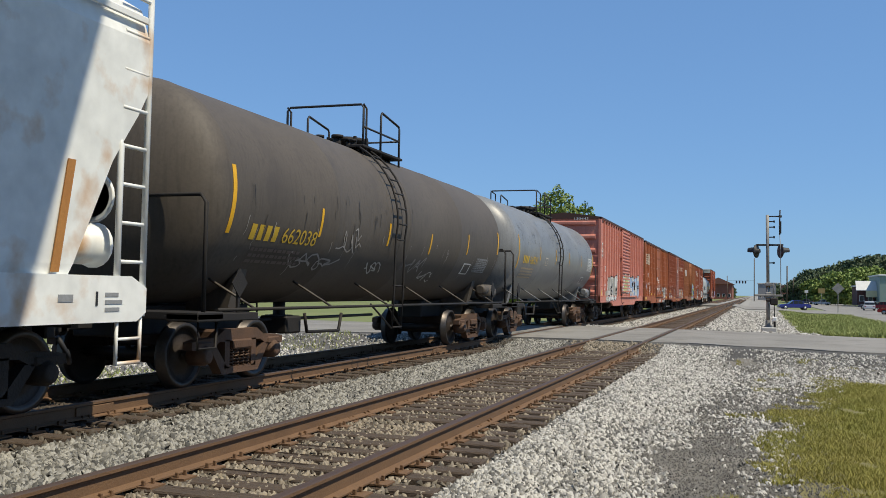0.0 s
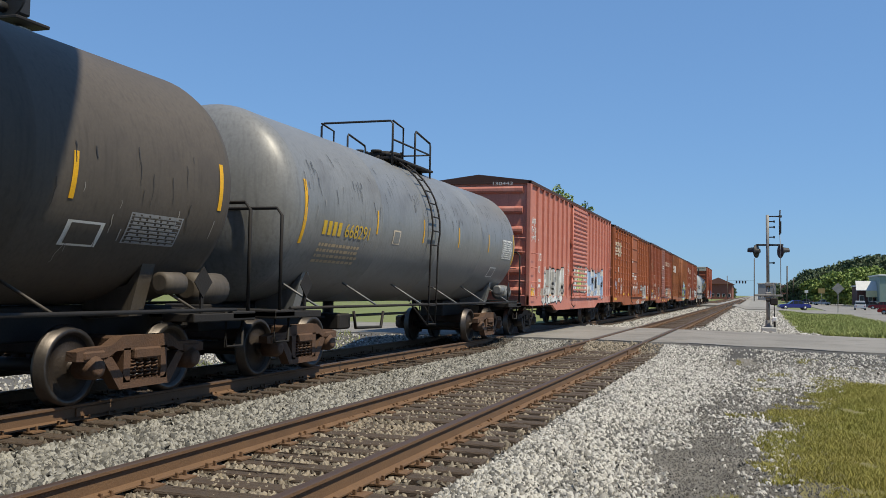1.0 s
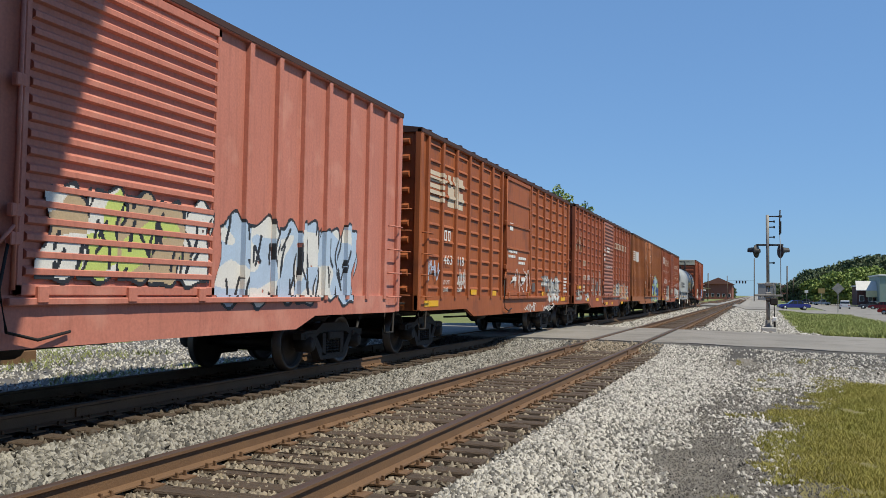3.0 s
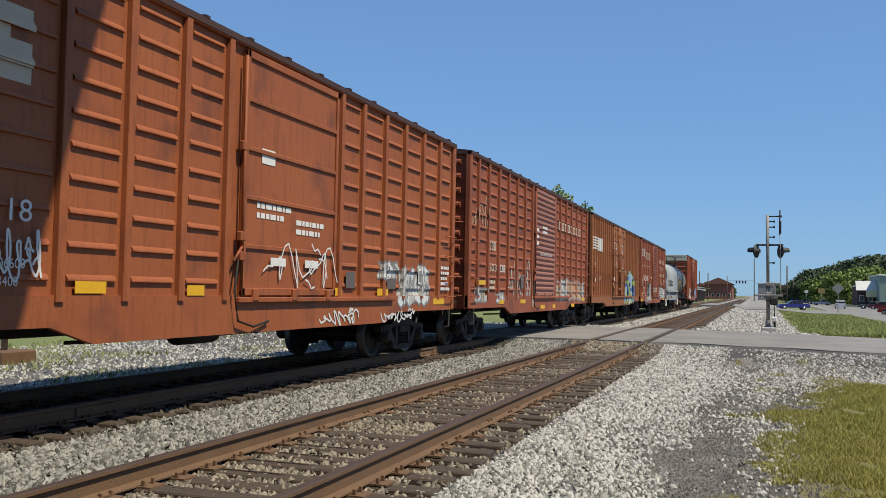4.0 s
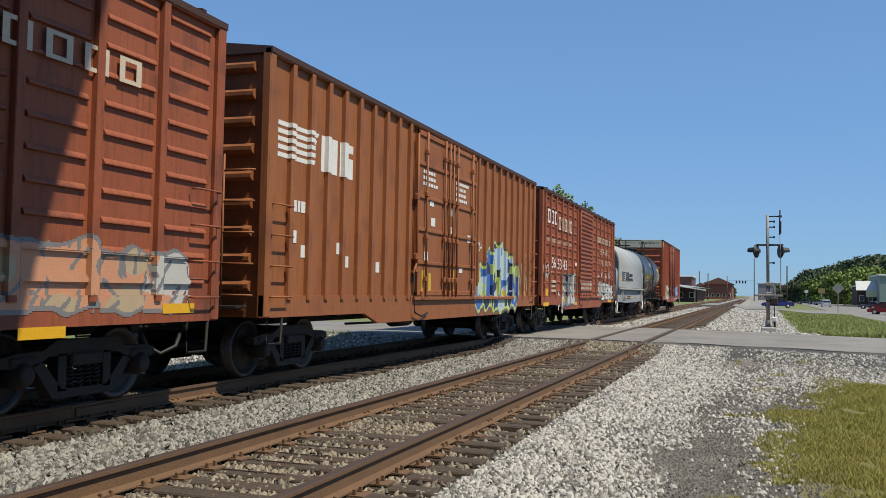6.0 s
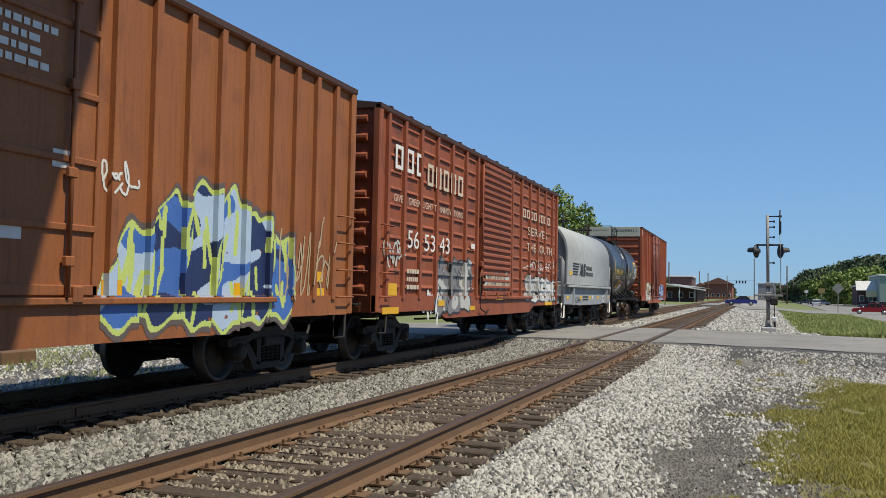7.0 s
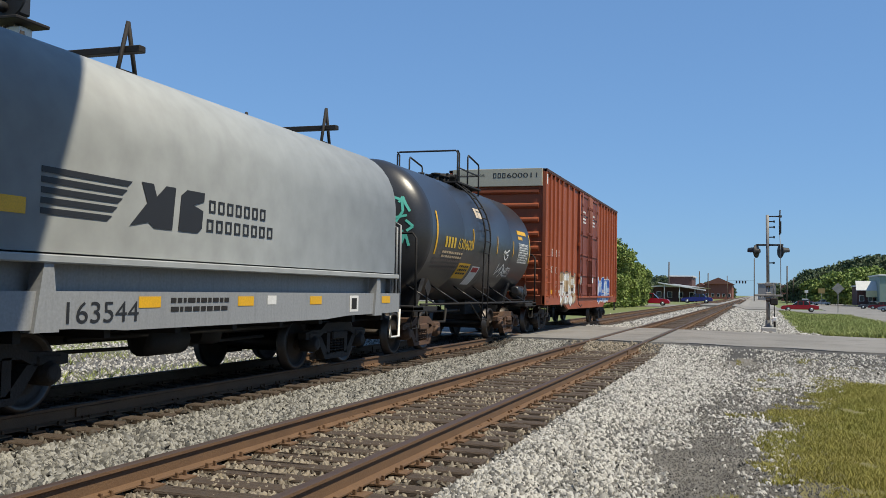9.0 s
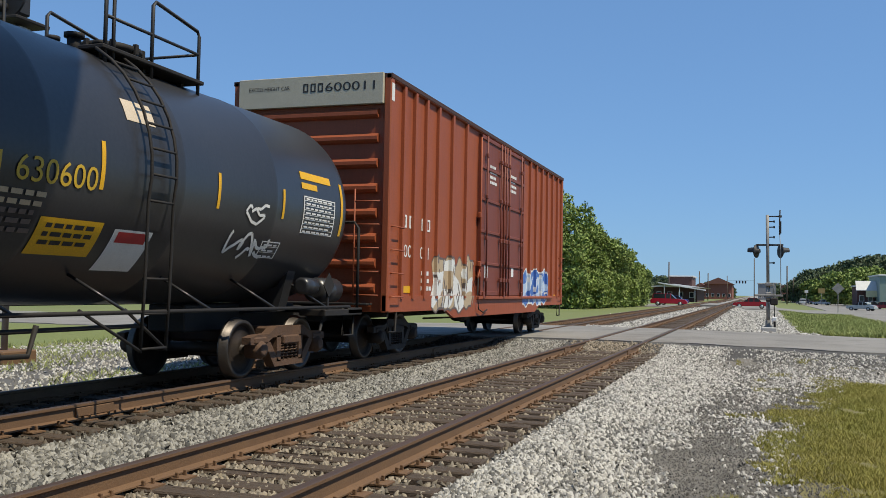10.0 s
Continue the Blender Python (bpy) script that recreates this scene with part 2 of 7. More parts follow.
def ground():
    xs = axis([(-3000, 700), (-400, 80), (-80, 10), (-20, 1), (-11, 0.2), (12, 0.5), (20, 4), (80, 30), (400, 500), (3000, 1)])
    ys = axis([(-300, 50), (-20, 4), (2, 0.3), (48, 1), (120, 12), (500, 100), (4500, 1)])
    bm = bmesh.new()
    grid = [[bm.verts.new((x, y, ground_z(x, y))) for y in ys] for x in xs]
    for i in range(len(xs) - 1):
        for j in range(len(ys) - 1):
            f = bm.faces.new((grid[i][j], grid[i + 1][j], grid[i + 1][j + 1], grid[i][j + 1]))
            x, y = (xs[i] + xs[i + 1]) / 2, (ys[j] + ys[j + 1]) / 2
            f.material_index = 0
            if x < -19 - 4 * noise.noise((y * 0.08, 0, 0)) or (y > 39 and x < -11.2) or (y > 40 and x > 2.3 + 0.012 * (y - 46) + 0.6 * noise.noise((y * 0.25, 1, 0))) or x > 30:
                f.material_index = 1
            if y > ROAD1 and f.material_index == 0 and -11.5 < x < 30:
                f.material_index = 5
            if ((x + 0.3) / 1.5) ** 2 + ((y - 43.0) / 4.0) ** 2 < 1 + 0.8 * noise.noise((x * 0.9, y * 0.5, 21)):
                f.material_index = 6
            if ROAD0 < y < ROAD1 + 3 and x < -12:
                f.material_index = 0
            if 2 < y < ROAD0 - 0.5 and x > -1.2:
                w = noise.noise((x * 0.45, y * 0.35, 2)) + 0.5 * noise.noise((x * 1.6, y * 1.3, 7))
                if x > grass_edge(y) + 0.5 * w + 0.25 and y < 22.5 + w:
                    f.material_index = 3
                else:
                    f.material_index = 2
            if ROAD0 - 1.7 + 0.8 * noise.noise((x * 0.7, 3, 1)) < y < ROAD0 + 0.3 and x > -9.2:
                f.material_index = 4
            f.smooth = True
    return tagged(obj("ground", bm, [M["gravel"], M["lawn"], M["dirt"], M["grass"], M["asphalt_dark"], M["stone_bed"], M["brown_dirt"]]), "gravel and grass ground beside the railway tracks", "ground", kind="structure")


RAIL = [(-0.07, -0.172), (0.07, -0.172), (0.07, -0.160), (0.012, -0.140), (0.010, -0.042), (0.036, -0.030), (0.037, -0.006), (0.030, 0.0),
        (-0.030, 0.0), (-0.037, -0.006), (-0.036, -0.030), (-0.010, -0.042), (-0.012, -0.140), (-0.07, -0.160)]


def track(name, cx, label):
    t = tagged(empty(name, cx, 0, 0), label, "railway track", kind="structure")
    for sx in (-0.7545, 0.7545):
        bm = bmesh.new()
        prism(bm, [(x + sx, z) for x, z in RAIL], 1, -40, 900)
        bm.faces.ensure_lookup_table()
        for f in bm.faces:
            if f.normal.z > 0.3 and f.calc_center_median().z > -0.01:
                f.material_index = 1
        part("rail", bm, [M["rail_side"], M["rail_top"]], t)
    rnd = random.Random(5)
    shapes = []
    for k in range(5):
        bm = bmesh.new()
        soft_box(bm, -1.3, 1.3, -0.105, 0.105, -0.40, -0.186, 0.012)
        for v in bm.verts:
            v.co += Vector(noise.noise_vector(v.co * 2 + Vector((k * 7, 0, 0)))) * 0.014
        # a split along the grain
        box(bm, -1.3 + 0.2 * k, -0.9 + 0.3 * k, 0.02 * k - 0.04, 0.02 * k - 0.025, -0.19, -0.184)
        for s in (-0.7545, 0.7545):
            box(bm, s - 0.17, s + 0.17, -0.09, 0.09, -0.188, -0.173, 1)
            for sx, sy in ((-0.085, -0.05), (-0.085, 0.055), (0.085, -0.06), (0.085, 0.05)):
                soft_box(bm, s + sx - 0.014, s + sx + 0.014, sy - 0.011, sy + 0.011, -0.175, -0.130, 0.004, 1)
        ob = part("tie", bm, [M["tie"], M["rail_side"]], t)
        shapes.append(ob)
    y, n = -36.0, 0
    for ob in shapes:
        ob.location.y = -10 - n
        n += 0.425
    rest = bmesh.new()
    while y < 330:
        if not (ROAD0 - 0.2 < y < ROAD1 + 0.2):
            j = rnd.uniform(-1, 1)
            if -9.6 < y < 112:
                share("tie", shapes[rnd.randrange(5)], t, 0.06 * j, y, 0.012 - 0.02 * rnd.random(), 0.9 * rnd.uniform(-1, 1))
            elif not -12.2 < y < -9.6:
                box(rest, -1.3, 1.3, y - 0.11, y + 0.11, -0.4, -0.186)
        y += 0.425 + 0.02 * rnd.uniform(-1, 1)
    tagged(part("tie_row", rest, M["tie"], t), kind="stuff")
    # joint bars on the near stretch
    for sx in (-0.7545, 0.7545):
        for jy in ((8.6, 20.4, 44) if cx == FAR else (22.5, 48)):
            bm = bmesh.new()
            soft_box(bm, sx - 0.034, sx + 0.034, jy - 0.31, jy + 0.31, -0.142, -0.044, 0.006)
            part("joint_bar", bm, M["rail_side"], t)
    return t


def road():
    r = tagged(empty("road", 0, 0, 0), "worn grey asphalt road crossing both tracks on the level", "road", kind="structure")

    def strip(name, x0, x1, m, zt=None):
        bm = bmesh.new()
        xs = axis([(x0, 0.5), (x1, 1)])
        ys = axis([(ROAD0, 0.6), (ROAD1, 1)])
        rows = []
        for x in xs:
            row = []
            for y in ys:
                e = 0.35 * noise.noise((x * 0.8, y * 0.1, 9)) * (1 if y in (ys[0], ys[-1]) else 0)
                z = zt if zt is not None else ground_z(x, ROAD0 + 5) + 0.025
                row.append(bm.verts.new((x, y + e, z)))
            rows.append(row)
        for a, b in zip(rows, rows[1:]):
            for j in range(len(ys) - 1):
                bm.faces.new((a[j], b[j], b[j + 1], a[j + 1]))
        ex = bmesh.ops.extrude_face_region(bm, geom=bm.faces[:])
        for v in [g for g in ex["geom"] if isinstance(g, bmesh.types.BMVert)]:
            v.co.z -= 0.3
        bmesh.ops.recalc_face_normals(bm, faces=bm.faces)
        return part(name, bm, m, r)

    strip("asphalt", -2.72, 60, M["asphalt"])
    strip("asphalt", -60, -8.68, M["asphalt"])
    strip("asphalt", -6.88, -4.49, M["asphalt"], -0.012)
    for cx in (NEAR, FAR):
        strip("crossing_panel", cx - 0.64, cx + 0.64, M["asphalt"], -0.014)
    return r


def pebbles(name, count, region, size, material, label, keep=None, seed=3, lift=0.0):
    """Many small broken stones in one mesh."""
    rng = np.random.default_rng(seed)
    x0, x1, y0, y1 = region
    x = rng.uniform(x0, x1, count * 2)
    # denser towards the near end
    y = y0 + (y1 - y0) * rng.uniform(0, 1, count * 2) ** 1.5
    ok = np.array([keep(a, b) if keep else True for a, b in zip(x, y)])
    x, y = x[ok][:count], y[ok][:count]
    n = len(x)
    z = np.array([ground_z(a, b) for a, b in zip(x, y)]) + lift
    s = rng.uniform(size[0], size[1], n) * (1 + 0.012 * np.maximum(y - 10, 0))
    base = np.array([(1, 0, -.4), (0, 1, -.3), (-1, .1, -.4), (0, -1, -.3), (.45, .4, .62), (-.5, .35, .55), (-.1, -.55, .66)])
    pts = base[None] + rng.normal(0, 0.27, (n, 7, 3))
    a = rng.uniform(0, 6.283, n)
    c, sn = np.cos(a)[:, None], np.sin(a)[:, None]
    px, py, pz = pts[..., 0], pts[..., 1] * 0.75, pts[..., 2] * 0.92
    tilt = rng.normal(0, 0.55, (n, 1))
    pz = pz + tilt * px
    v = np.stack([(px * c - py * sn) * s[:, None] + x[:, None], (px * sn + py * c) * s[:, None] + y[:, None], pz * s[:, None] + z[:, None] + s[:, None] * 0.25], -1)
    tri = np.array([(0, 1, 4), (1, 5, 4), (1, 2, 5), (2, 6, 5), (2, 3, 6), (3, 0, 6), (0, 4, 6), (4, 5, 6)])
    f = (tri[None] + (np.arange(n) * 7)[:, None, None]).reshape(-1, 3)
    me = bpy.data.meshes.new(name)
    me.vertices.add(n * 7)
    me.vertices.foreach_set("co", v.reshape(-1))
    me.loops.add(len(f) * 3)
    me.loops.foreach_set("vertex_index", f.reshape(-1))
    me.polygons.add(len(f))
    me.polygons.foreach_set("loop_start", np.arange(len(f)) * 3)
    me.update(calc_edges=True)
    me.materials.append(material)
    return tagged(new(name, me), label, "ballast", kind="stuff")


ground()
track("track_near", NEAR, "empty railway track with rusty rails on weathered ties")
track("track_far", FAR, "railway track under the train with rusty rails")
road()


# ---- rolling stock ----
CARS = []
WHEELS = []
HALF = 1.61
WHEEL_R = 0.42


def wheelset_mesh():
    bm = bmesh.new()
    for s in (-1, 1):
        x = s * 0.715
        prof = [(x - s * 0.01, 0.09), (x - s * 0.01, 0.20), (x + s * 0.02, 0.34), (x - s * 0.02, 0.36), (x - s * 0.02, WHEEL_R + 0.03), (x + s * 0.01, WHEEL_R + 0.025),
                (x + s * 0.025, WHEEL_R), (x + s * 0.115, WHEEL_R - 0.004), (x + s * 0.12, 0.36), (x + s * 0.075, 0.345), (x + s * 0.06, 0.20), (x + s * 0.11, 0.16), (x + s * 0.11, 0.09)]
        spin(bm, prof, 0, (0, 0, 0), 28)
        for f in bm.faces:
            c = f.calc_center_median()
            if abs(math.hypot(c.y, c.z) - WHEEL_R) < 0.03 and abs(f.normal.x) < 0.9:
                f.material_index = 1
            # the rim's outer face is scuffed bright
            elif s * (c.x - x) > 0.09 and 0.35 < math.hypot(c.y, c.z) < WHEEL_R:
                f.material_index = 1
    spin(bm, [(-1.0, 0.075), (1.0, 0.075)], 0, (0, 0, 0), 10)
    return bm


def truck_mesh(bm):
    """Side frames with windows, spring nests, bolster and bearing caps; the wheels are apart."""
    for s in (-1, 1):
        x0, x1 = s * 0.98, s * 1.12
        top = [(-1.16, 0.50), (-1.16, 0.60), (-0.98, 0.63), (-0.62, 0.64), (-0.42, 0.74), (0.42, 0.74), (0.62, 0.64), (0.98, 0.63), (1.16, 0.60), (1.16, 0.50), (0.98, 0.49), (0.70, 0.50), (0.52, 0.58), (-0.52, 0.58), (-0.70, 0.50), (-0.98, 0.49)]
        prism(bm, [(y, z) for y, z in top], 0, min(x0, x1), max(x0, x1))
        low = [(-0.76, 0.52), (-0.60, 0.52), (-0.34, 0.24), (0.34, 0.24), (0.60, 0.52), (0.76, 0.52), (0.46, 0.15), (-0.46, 0.15)]
        prism(bm, low, 0, min(x0, x1), max(x0, x1))
        for y0 in (-0.40, 0.28):
            prism(bm, [(y0, 0.22), (y0 + 0.12, 0.22), (y0 + 0.12, 0.60), (y0, 0.60)], 0, min(x0, x1), max(x0, x1))
        for y in (-0.2, -0.07, 0.07, 0.2):
            coil = [(s * 1.08 + 0.045 * math.cos(a * 1.25), y + 0.045 * math.sin(a * 1.25), 0.25 + a * 0.0085) for a in range(26)]
            tube(bm, coil, 0.014, 4)
        soft_box(bm, min(s * 0.90, s * 1.16), max(s * 0.90, s * 1.16), -0.24, 0.24, 0.47, 0.60, 0.02)
        for y in (-0.89, 0.89):
            spin(bm, [(s * 0.93, 0.13), (s * 1.14, 0.13), (s * 1.17, 0.10), (s * 1.19, 0.10), (s * 1.195, 0.05)], 0, (0, y, WHEEL_R), 12)
            soft_box(bm, min(s * 0.96, s * 1.14), max(s * 0.96, s * 1.14), y - 0.17, y + 0.17, 0.50, 0.60, 0.02)
    soft_box(bm, -0.95, 0.95, -0.20, 0.20, 0.46, 0.72, 0.03)
    soft_box(bm, -0.95, 0.95, -0.50, -0.44, 0.26, 0.36, 0.02)
    soft_box(bm, -0.95, 0.95, 0.44, 0.50, 0.26, 0.36, 0.02)


PARTS = {}


def truck(car, y, material):
    key = "truck" + material.name
    if key not in PARTS:
        bm = bmesh.new()
        truck_mesh(bm)
        t = part("truck", bm, material, car, "cast steel truck with coil springs")
        PARTS[key] = t
    else:
        t = share("truck", PARTS[key], car)
        t["label"] = PARTS[key]["label"]
    t.location = (0, y, 0)
    for wy in (-0.89, 0.89):
        if "wheelset" not in PARTS:
            w = part("wheelset", wheelset_mesh(), [M["wheel"], M["tread"]], t, "steel wheels with bright worn treads")
            PARTS["wheelset"] = w
        else:
            w = share("wheelset", PARTS["wheelset"], t)
        w.location = (0, wy, WHEEL_R)
        WHEELS.append((w, wy))


def underframe(car, length, z=0.95, gear=True):
    bm = bmesh.new()
    soft_box(bm, -0.28, 0.28, 0.15, length - 0.15, z - 0.25, z + 0.1, 0.01)
    for k in range(9):
        y = length * (k + 0.5) / 9
        box(bm, -1.45, 1.45, y - 0.05, y + 0.05, z - 0.10, z + 0.1)
    part("centre_sill", bm, M["steel"], car)
    for s, y in ((-1, 0), (1, length)):
        bm = bmesh.new()
        soft_box(bm, -0.10, 0.10, min(y, y + s * 0.45), max(y, y + s * 0.45), 0.76, 0.96, 0.02)
        soft_box(bm, -0.17, 0.12, min(y + s * 0.40, y + s * 0.62), max(y + s * 0.40, y + s * 0.62), 0.70, 1.0, 0.05)
        soft_box(bm, -0.4, 0.4, y - 0.08, y + 0.08, 0.70, 1.02, 0.02)
        part("coupler", bm, M["steel"], car)
        bm = bmesh.new()
        tube(bm, [(0.4, y + s * 0.1, 0.72), (0.42, y + s * 0.25, 0.5), (0.3, y + s * 0.42, 0.40), (0.15, y + s * 0.55, 0.52)], 0.03)
        part("brake_hose", bm, M["black"], car)
    if gear:
        bm = bmesh.new()
        spin(bm, [(-0.42, 0.10), (-0.38, 0.19), (0.38, 0.19), (0.42, 0.10)], 1, (0.8, length * 0.44, z - 0.22), 14)
        part("air_reservoir", bm, M["steel"], car)
        bm = bmesh.new()
        spin(bm, [(-0.25, 0.12), (0.2, 0.15), (0.3, 0.05)], 1, (0.65, length * 0.55, z - 0.2), 12)
        tube(bm, [(0.9, length * 0.28, z - 0.14), (0.9, length * 0.72, z - 0.14)], 0.03)
        tube(bm, [(0.6, length * 0.3, z - 0.3), (0.5, length * 0.5, z - 0.34), (0.6, length * 0.7, z - 0.3)], 0.025)
        part("brake_rigging", bm, M["steel"], car)


def car_root(name, y0, label, category="freight car"):
    c = tagged(empty(name, FAR, y0, 0), label, category, "cars of the freight train")
    CARS.append((c, y0))
    return c


def stencil(car, text, x, y, z, height, material, width=None, name="lettering", flip=False, end=False):
    """Painted characters on the side that faces the camera (or on the near end), y and z at the lower near corner."""
    cu = bpy.data.curves.new("lettering", "FONT")
    cu.body, cu.size, cu.resolution_u = text, 1.0, 3
    tmp = bpy.data.objects.new("lettering", cu)
    scene.collection.objects.link(tmp)
    dg = bpy.context.evaluated_depsgraph_get()
    me = bpy.data.meshes.new_from_object(tmp.evaluated_get(dg))
    bpy.data.objects.remove(tmp)
    co = np.zeros(len(me.vertices) * 3)
    me.vertices.foreach_get("co", co)
    co = co.reshape(-1, 3)
    if len(co) == 0:
        return None
    co[:, 0] -= co[:, 0].min()
    co[:, 1] -= co[:, 1].min()
    h = max(co[:, 1].max(), 0.1)
    k = height / h
    w = width if width else co[:, 0].max() * k
    u, vv = co[:, 0] / max(co[:, 0].max(), 1e-6) * w, co[:, 1] * k
    if end:
        out = np.stack([x + u, np.full_like(u, y), z + vv], -1)
    else:
        out = np.stack([np.full_like(u, x), y + u, z + vv], -1)
    me.vertices.foreach_set("co", out.reshape(-1))
    me.materials.clear()
    me.materials.append(material)
    ob = new(name, me)
    ob.parent = car
    return ob


def bars(car, x, y, z, height, count, pitch, material, name="marking", slot=True, end=False):
    """Letter-sized plain blocks, one for each character that is not spelled out."""
    first = None
    for k in range(count):
        at = (y + k * pitch, 0) if end else (0, y + k * pitch)
        if first is not None:
            share(name, first, car, at[0], at[1], z)
            continue
        bm = bmesh.new()
        b = pitch * 0.68
        w = b * 0.24
        for q in ((0, w, 0, height), (b - w, b, 0, height), (w, b - w, 0, height * 0.16), (w, b - w, height * 0.84, height)) if slot else ((0, b, 0, height),):
            box(bm, *((q[0], q[1], x - 0.003, x) if end else (x - 0.003, x, q[0], q[1])), q[2], q[3])
        first = part(name, bm, material, car)
        first.location = (at[0], at[1], z)
    return first


def plate(car, x, y0, y1, z0, z1, material, name="reflector", label=""):
    if abs(x - (HALF - 0.03)) < 0.003:
        x = HALF - 0.020
    bm = bmesh.new()
    box(bm, x - 0.004, x, y0, y1, z0, z1)
    return part(name, bm, material, car, label)


def grid_paint(car, name, y0, y1, z0, z1, cell, colour, depth, mats, label):
    """Sprayed paint that lies on every step of the side: small facets where colour(y, z) gives a paint's number."""
    ys, zs = np.arange(y0, y1, cell), np.arange(z0, z1, cell)
    verts, faces, index = [], [], []
    near = {}
    for y in ys:
        for k, z in enumerate(zs):
            d = depth(y + cell / 2, z + cell / 2) + 0.004
            c = colour(y + cell / 2, z + cell / 2)
            last = near.pop(k, None)
            if c is None or c < 0:
                continue
            near[k] = d
            if last is not None and abs(last - d) > 0.002:
                i, o = len(verts), 0.003 if last > d else -0.003
                verts += [(last, y + o, z), (d, y + o, z), (d, y + o, z + cell), (last, y + o, z + cell)]
                faces.append((i, i + 1, i + 2, i + 3))
                index.append(c)
            i = len(verts)
            verts += [(d, y, z), (d, y + cell, z), (d, y + cell, z + cell), (d, y, z + cell)]
            faces.append((i, i + 1, i + 2, i + 3))
            index.append(c)
    me = bpy.data.meshes.new(name)
    me.from_pydata(verts, [], faces)
    for m in mats:
        me.materials.append(m)
    me.polygons.foreach_set("material_index", index)
    ob = new(name, me)
    ob.parent = car
    return tagged(ob, label, kind="stuff")


def sprayed(y0, y1, z0, z1, letters, seed, line=0.035, halo=False, lean=0.15, bow=0.0, fills=(0,)):
    """A painted piece: swollen shapes side by side with outlines and inner strokes that spell nothing. Returns colour(y, z)."""
    r = random.Random(seed)
    w, h = (y1 - y0) / letters, z1 - z0
    nf = max(fills) + 1
    cells = []
    for k in range(letters):
        inner = []
        cx = y0 + (k + 0.5) * w
        for _ in range(5):
            a = (cx + r.uniform(-0.38, 0.38) * w, z0 + h * r.uniform(0.15, 0.85))
            b = (a[0] + r.uniform(-0.3, 0.3) * w, a[1] + r.choice((-1, 1)) * h * r.uniform(0.12, 0.3))
            inner.append((a, b))
        cells.append((r.uniform(0.86, 1.0), r.uniform(0.0, 0.1), r.choice(fills), inner, r.uniform(0, 6)))

    def seg(y, z, a, b):
        dy, dz = b[0] - a[0], b[1] - a[1]
        t = min(1, max(0, ((y - a[0]) * dy + (z - a[1]) * dz) / (dy * dy + dz * dz + 1e-9)))
        return math.hypot(y - a[0] - t * dy, z - a[1] - t * dz)

    def colour(y, z):
        wob = noise.noise((y * 2.5, z * 2.5, seed)) * 0.06
        v = (z - z0) / h
        u = (y - y0 + wob - lean * (z - z0 - h / 2)) / w
        u += 0.10 * math.sin(v * 9 + int(u) * 2.1)
        k = int(math.floor(u))
        if k < 0 or k >= letters:
            return None
        top, low, fill, inner, ph = cells[k]
        f = u - k
        arch = 0.10 * math.sin(f * math.pi) + 0.04 * math.sin(f * 9 + ph)
        edge = min((top - 0.10 + arch - bow * (2 * (k + f) / letters - 1) ** 2 - v) * h, (v - low - 0.06 + arch * 0.6) * h, f * w + 0.02 if k == 0 else f * w, (1 - f) * w)
        if edge < -line * 0.6:
            return nf + 1 if halo and edge > -line * 0.6 - 0.07 else None
        if edge < line * 0.7:
            return nf
        for a, b in inner:
            if seg(y + wob, z, a, b) < line * 0.75:
                return nf
        # fade to the second paint, in loose drifts
        if nf > 1 and noise.noise((y * 1.3, z * 2.4, seed + 5)) > 0.12:
            return fills[(fills.index(fill) + 1) % len(fills)]
        # worn through
        if noise.noise((y * 7, z * 7, seed + 9)) > 0.62:
            return None
        return fill
    return colour


def scrawl(car, y0, y1, z0, z1, depth, seed, material, width=0.022, strokes=5):
    """A sprayed tag: one loose looping line and a few cross strokes that spell nothing."""
    r = random.Random(seed)
    lines = []
    n = strokes * 9
    ph, wob = r.uniform(0, 6), r.uniform(0.7, 1.2)
    zm, hh, step_y = (z0 + z1) / 2, (z1 - z0) / 2, (y1 - y0) / strokes
    main = []
    for i in range(n + 1):
        t = i / n
        a = t * strokes * math.tau + ph
        amp = 0.6 + 0.4 * math.sin(t * 11 + ph)
        main.append((y0 + (y1 - y0) * t + 0.42 * step_y * math.cos(a * wob), zm + hh * amp * math.sin(a) + 0.1 * hh * math.sin(a * 2.7)))
    lines.append(main)
    for _ in range(max(2, strokes // 2)):
        cy, cz = r.uniform(y0, y1), r.uniform(z0, z1)
        lines.append([(cy + step_y * k * 0.3, cz + hh * 0.5 * r.uniform(-1, 1)) for k in range(4)])
    bm = bmesh.new()
    layer = 0.0
    for ln in lines:
        for (ay, az), (by, bz) in zip(ln, ln[1:]):
            layer += 0.00012
            dy, dz = by - ay, bz - az
            m = max(math.hypot(dy, dz), 1e-4)
            oy, oz = -dz / m * width / 2, dy / m * width / 2
            x = depth((ay + by) / 2) + 0.005 + layer
            q = [(x, ay + oy, az + oz), (x, ay - oy, az - oz), (x, by - oy, bz - oz), (x, by + oy, bz + oz)]
            bm.faces.new([bm.verts.new(v) for v in q])
    return tagged(part("sprayed_tag", bm, material, car), kind="stuff")


def ladder(car, x, ya, yb, zs, material, side=1):
    for z in zs:
        bm = bmesh.new()
        tube(bm, [(x - 0.02, ya, z), (x + 0.07 * side, ya + 0.01, z), (x + 0.07 * side, yb - 0.01, z), (x - 0.02, yb, z)], 0.013, 5)
        part("grab_iron", bm, material, car)


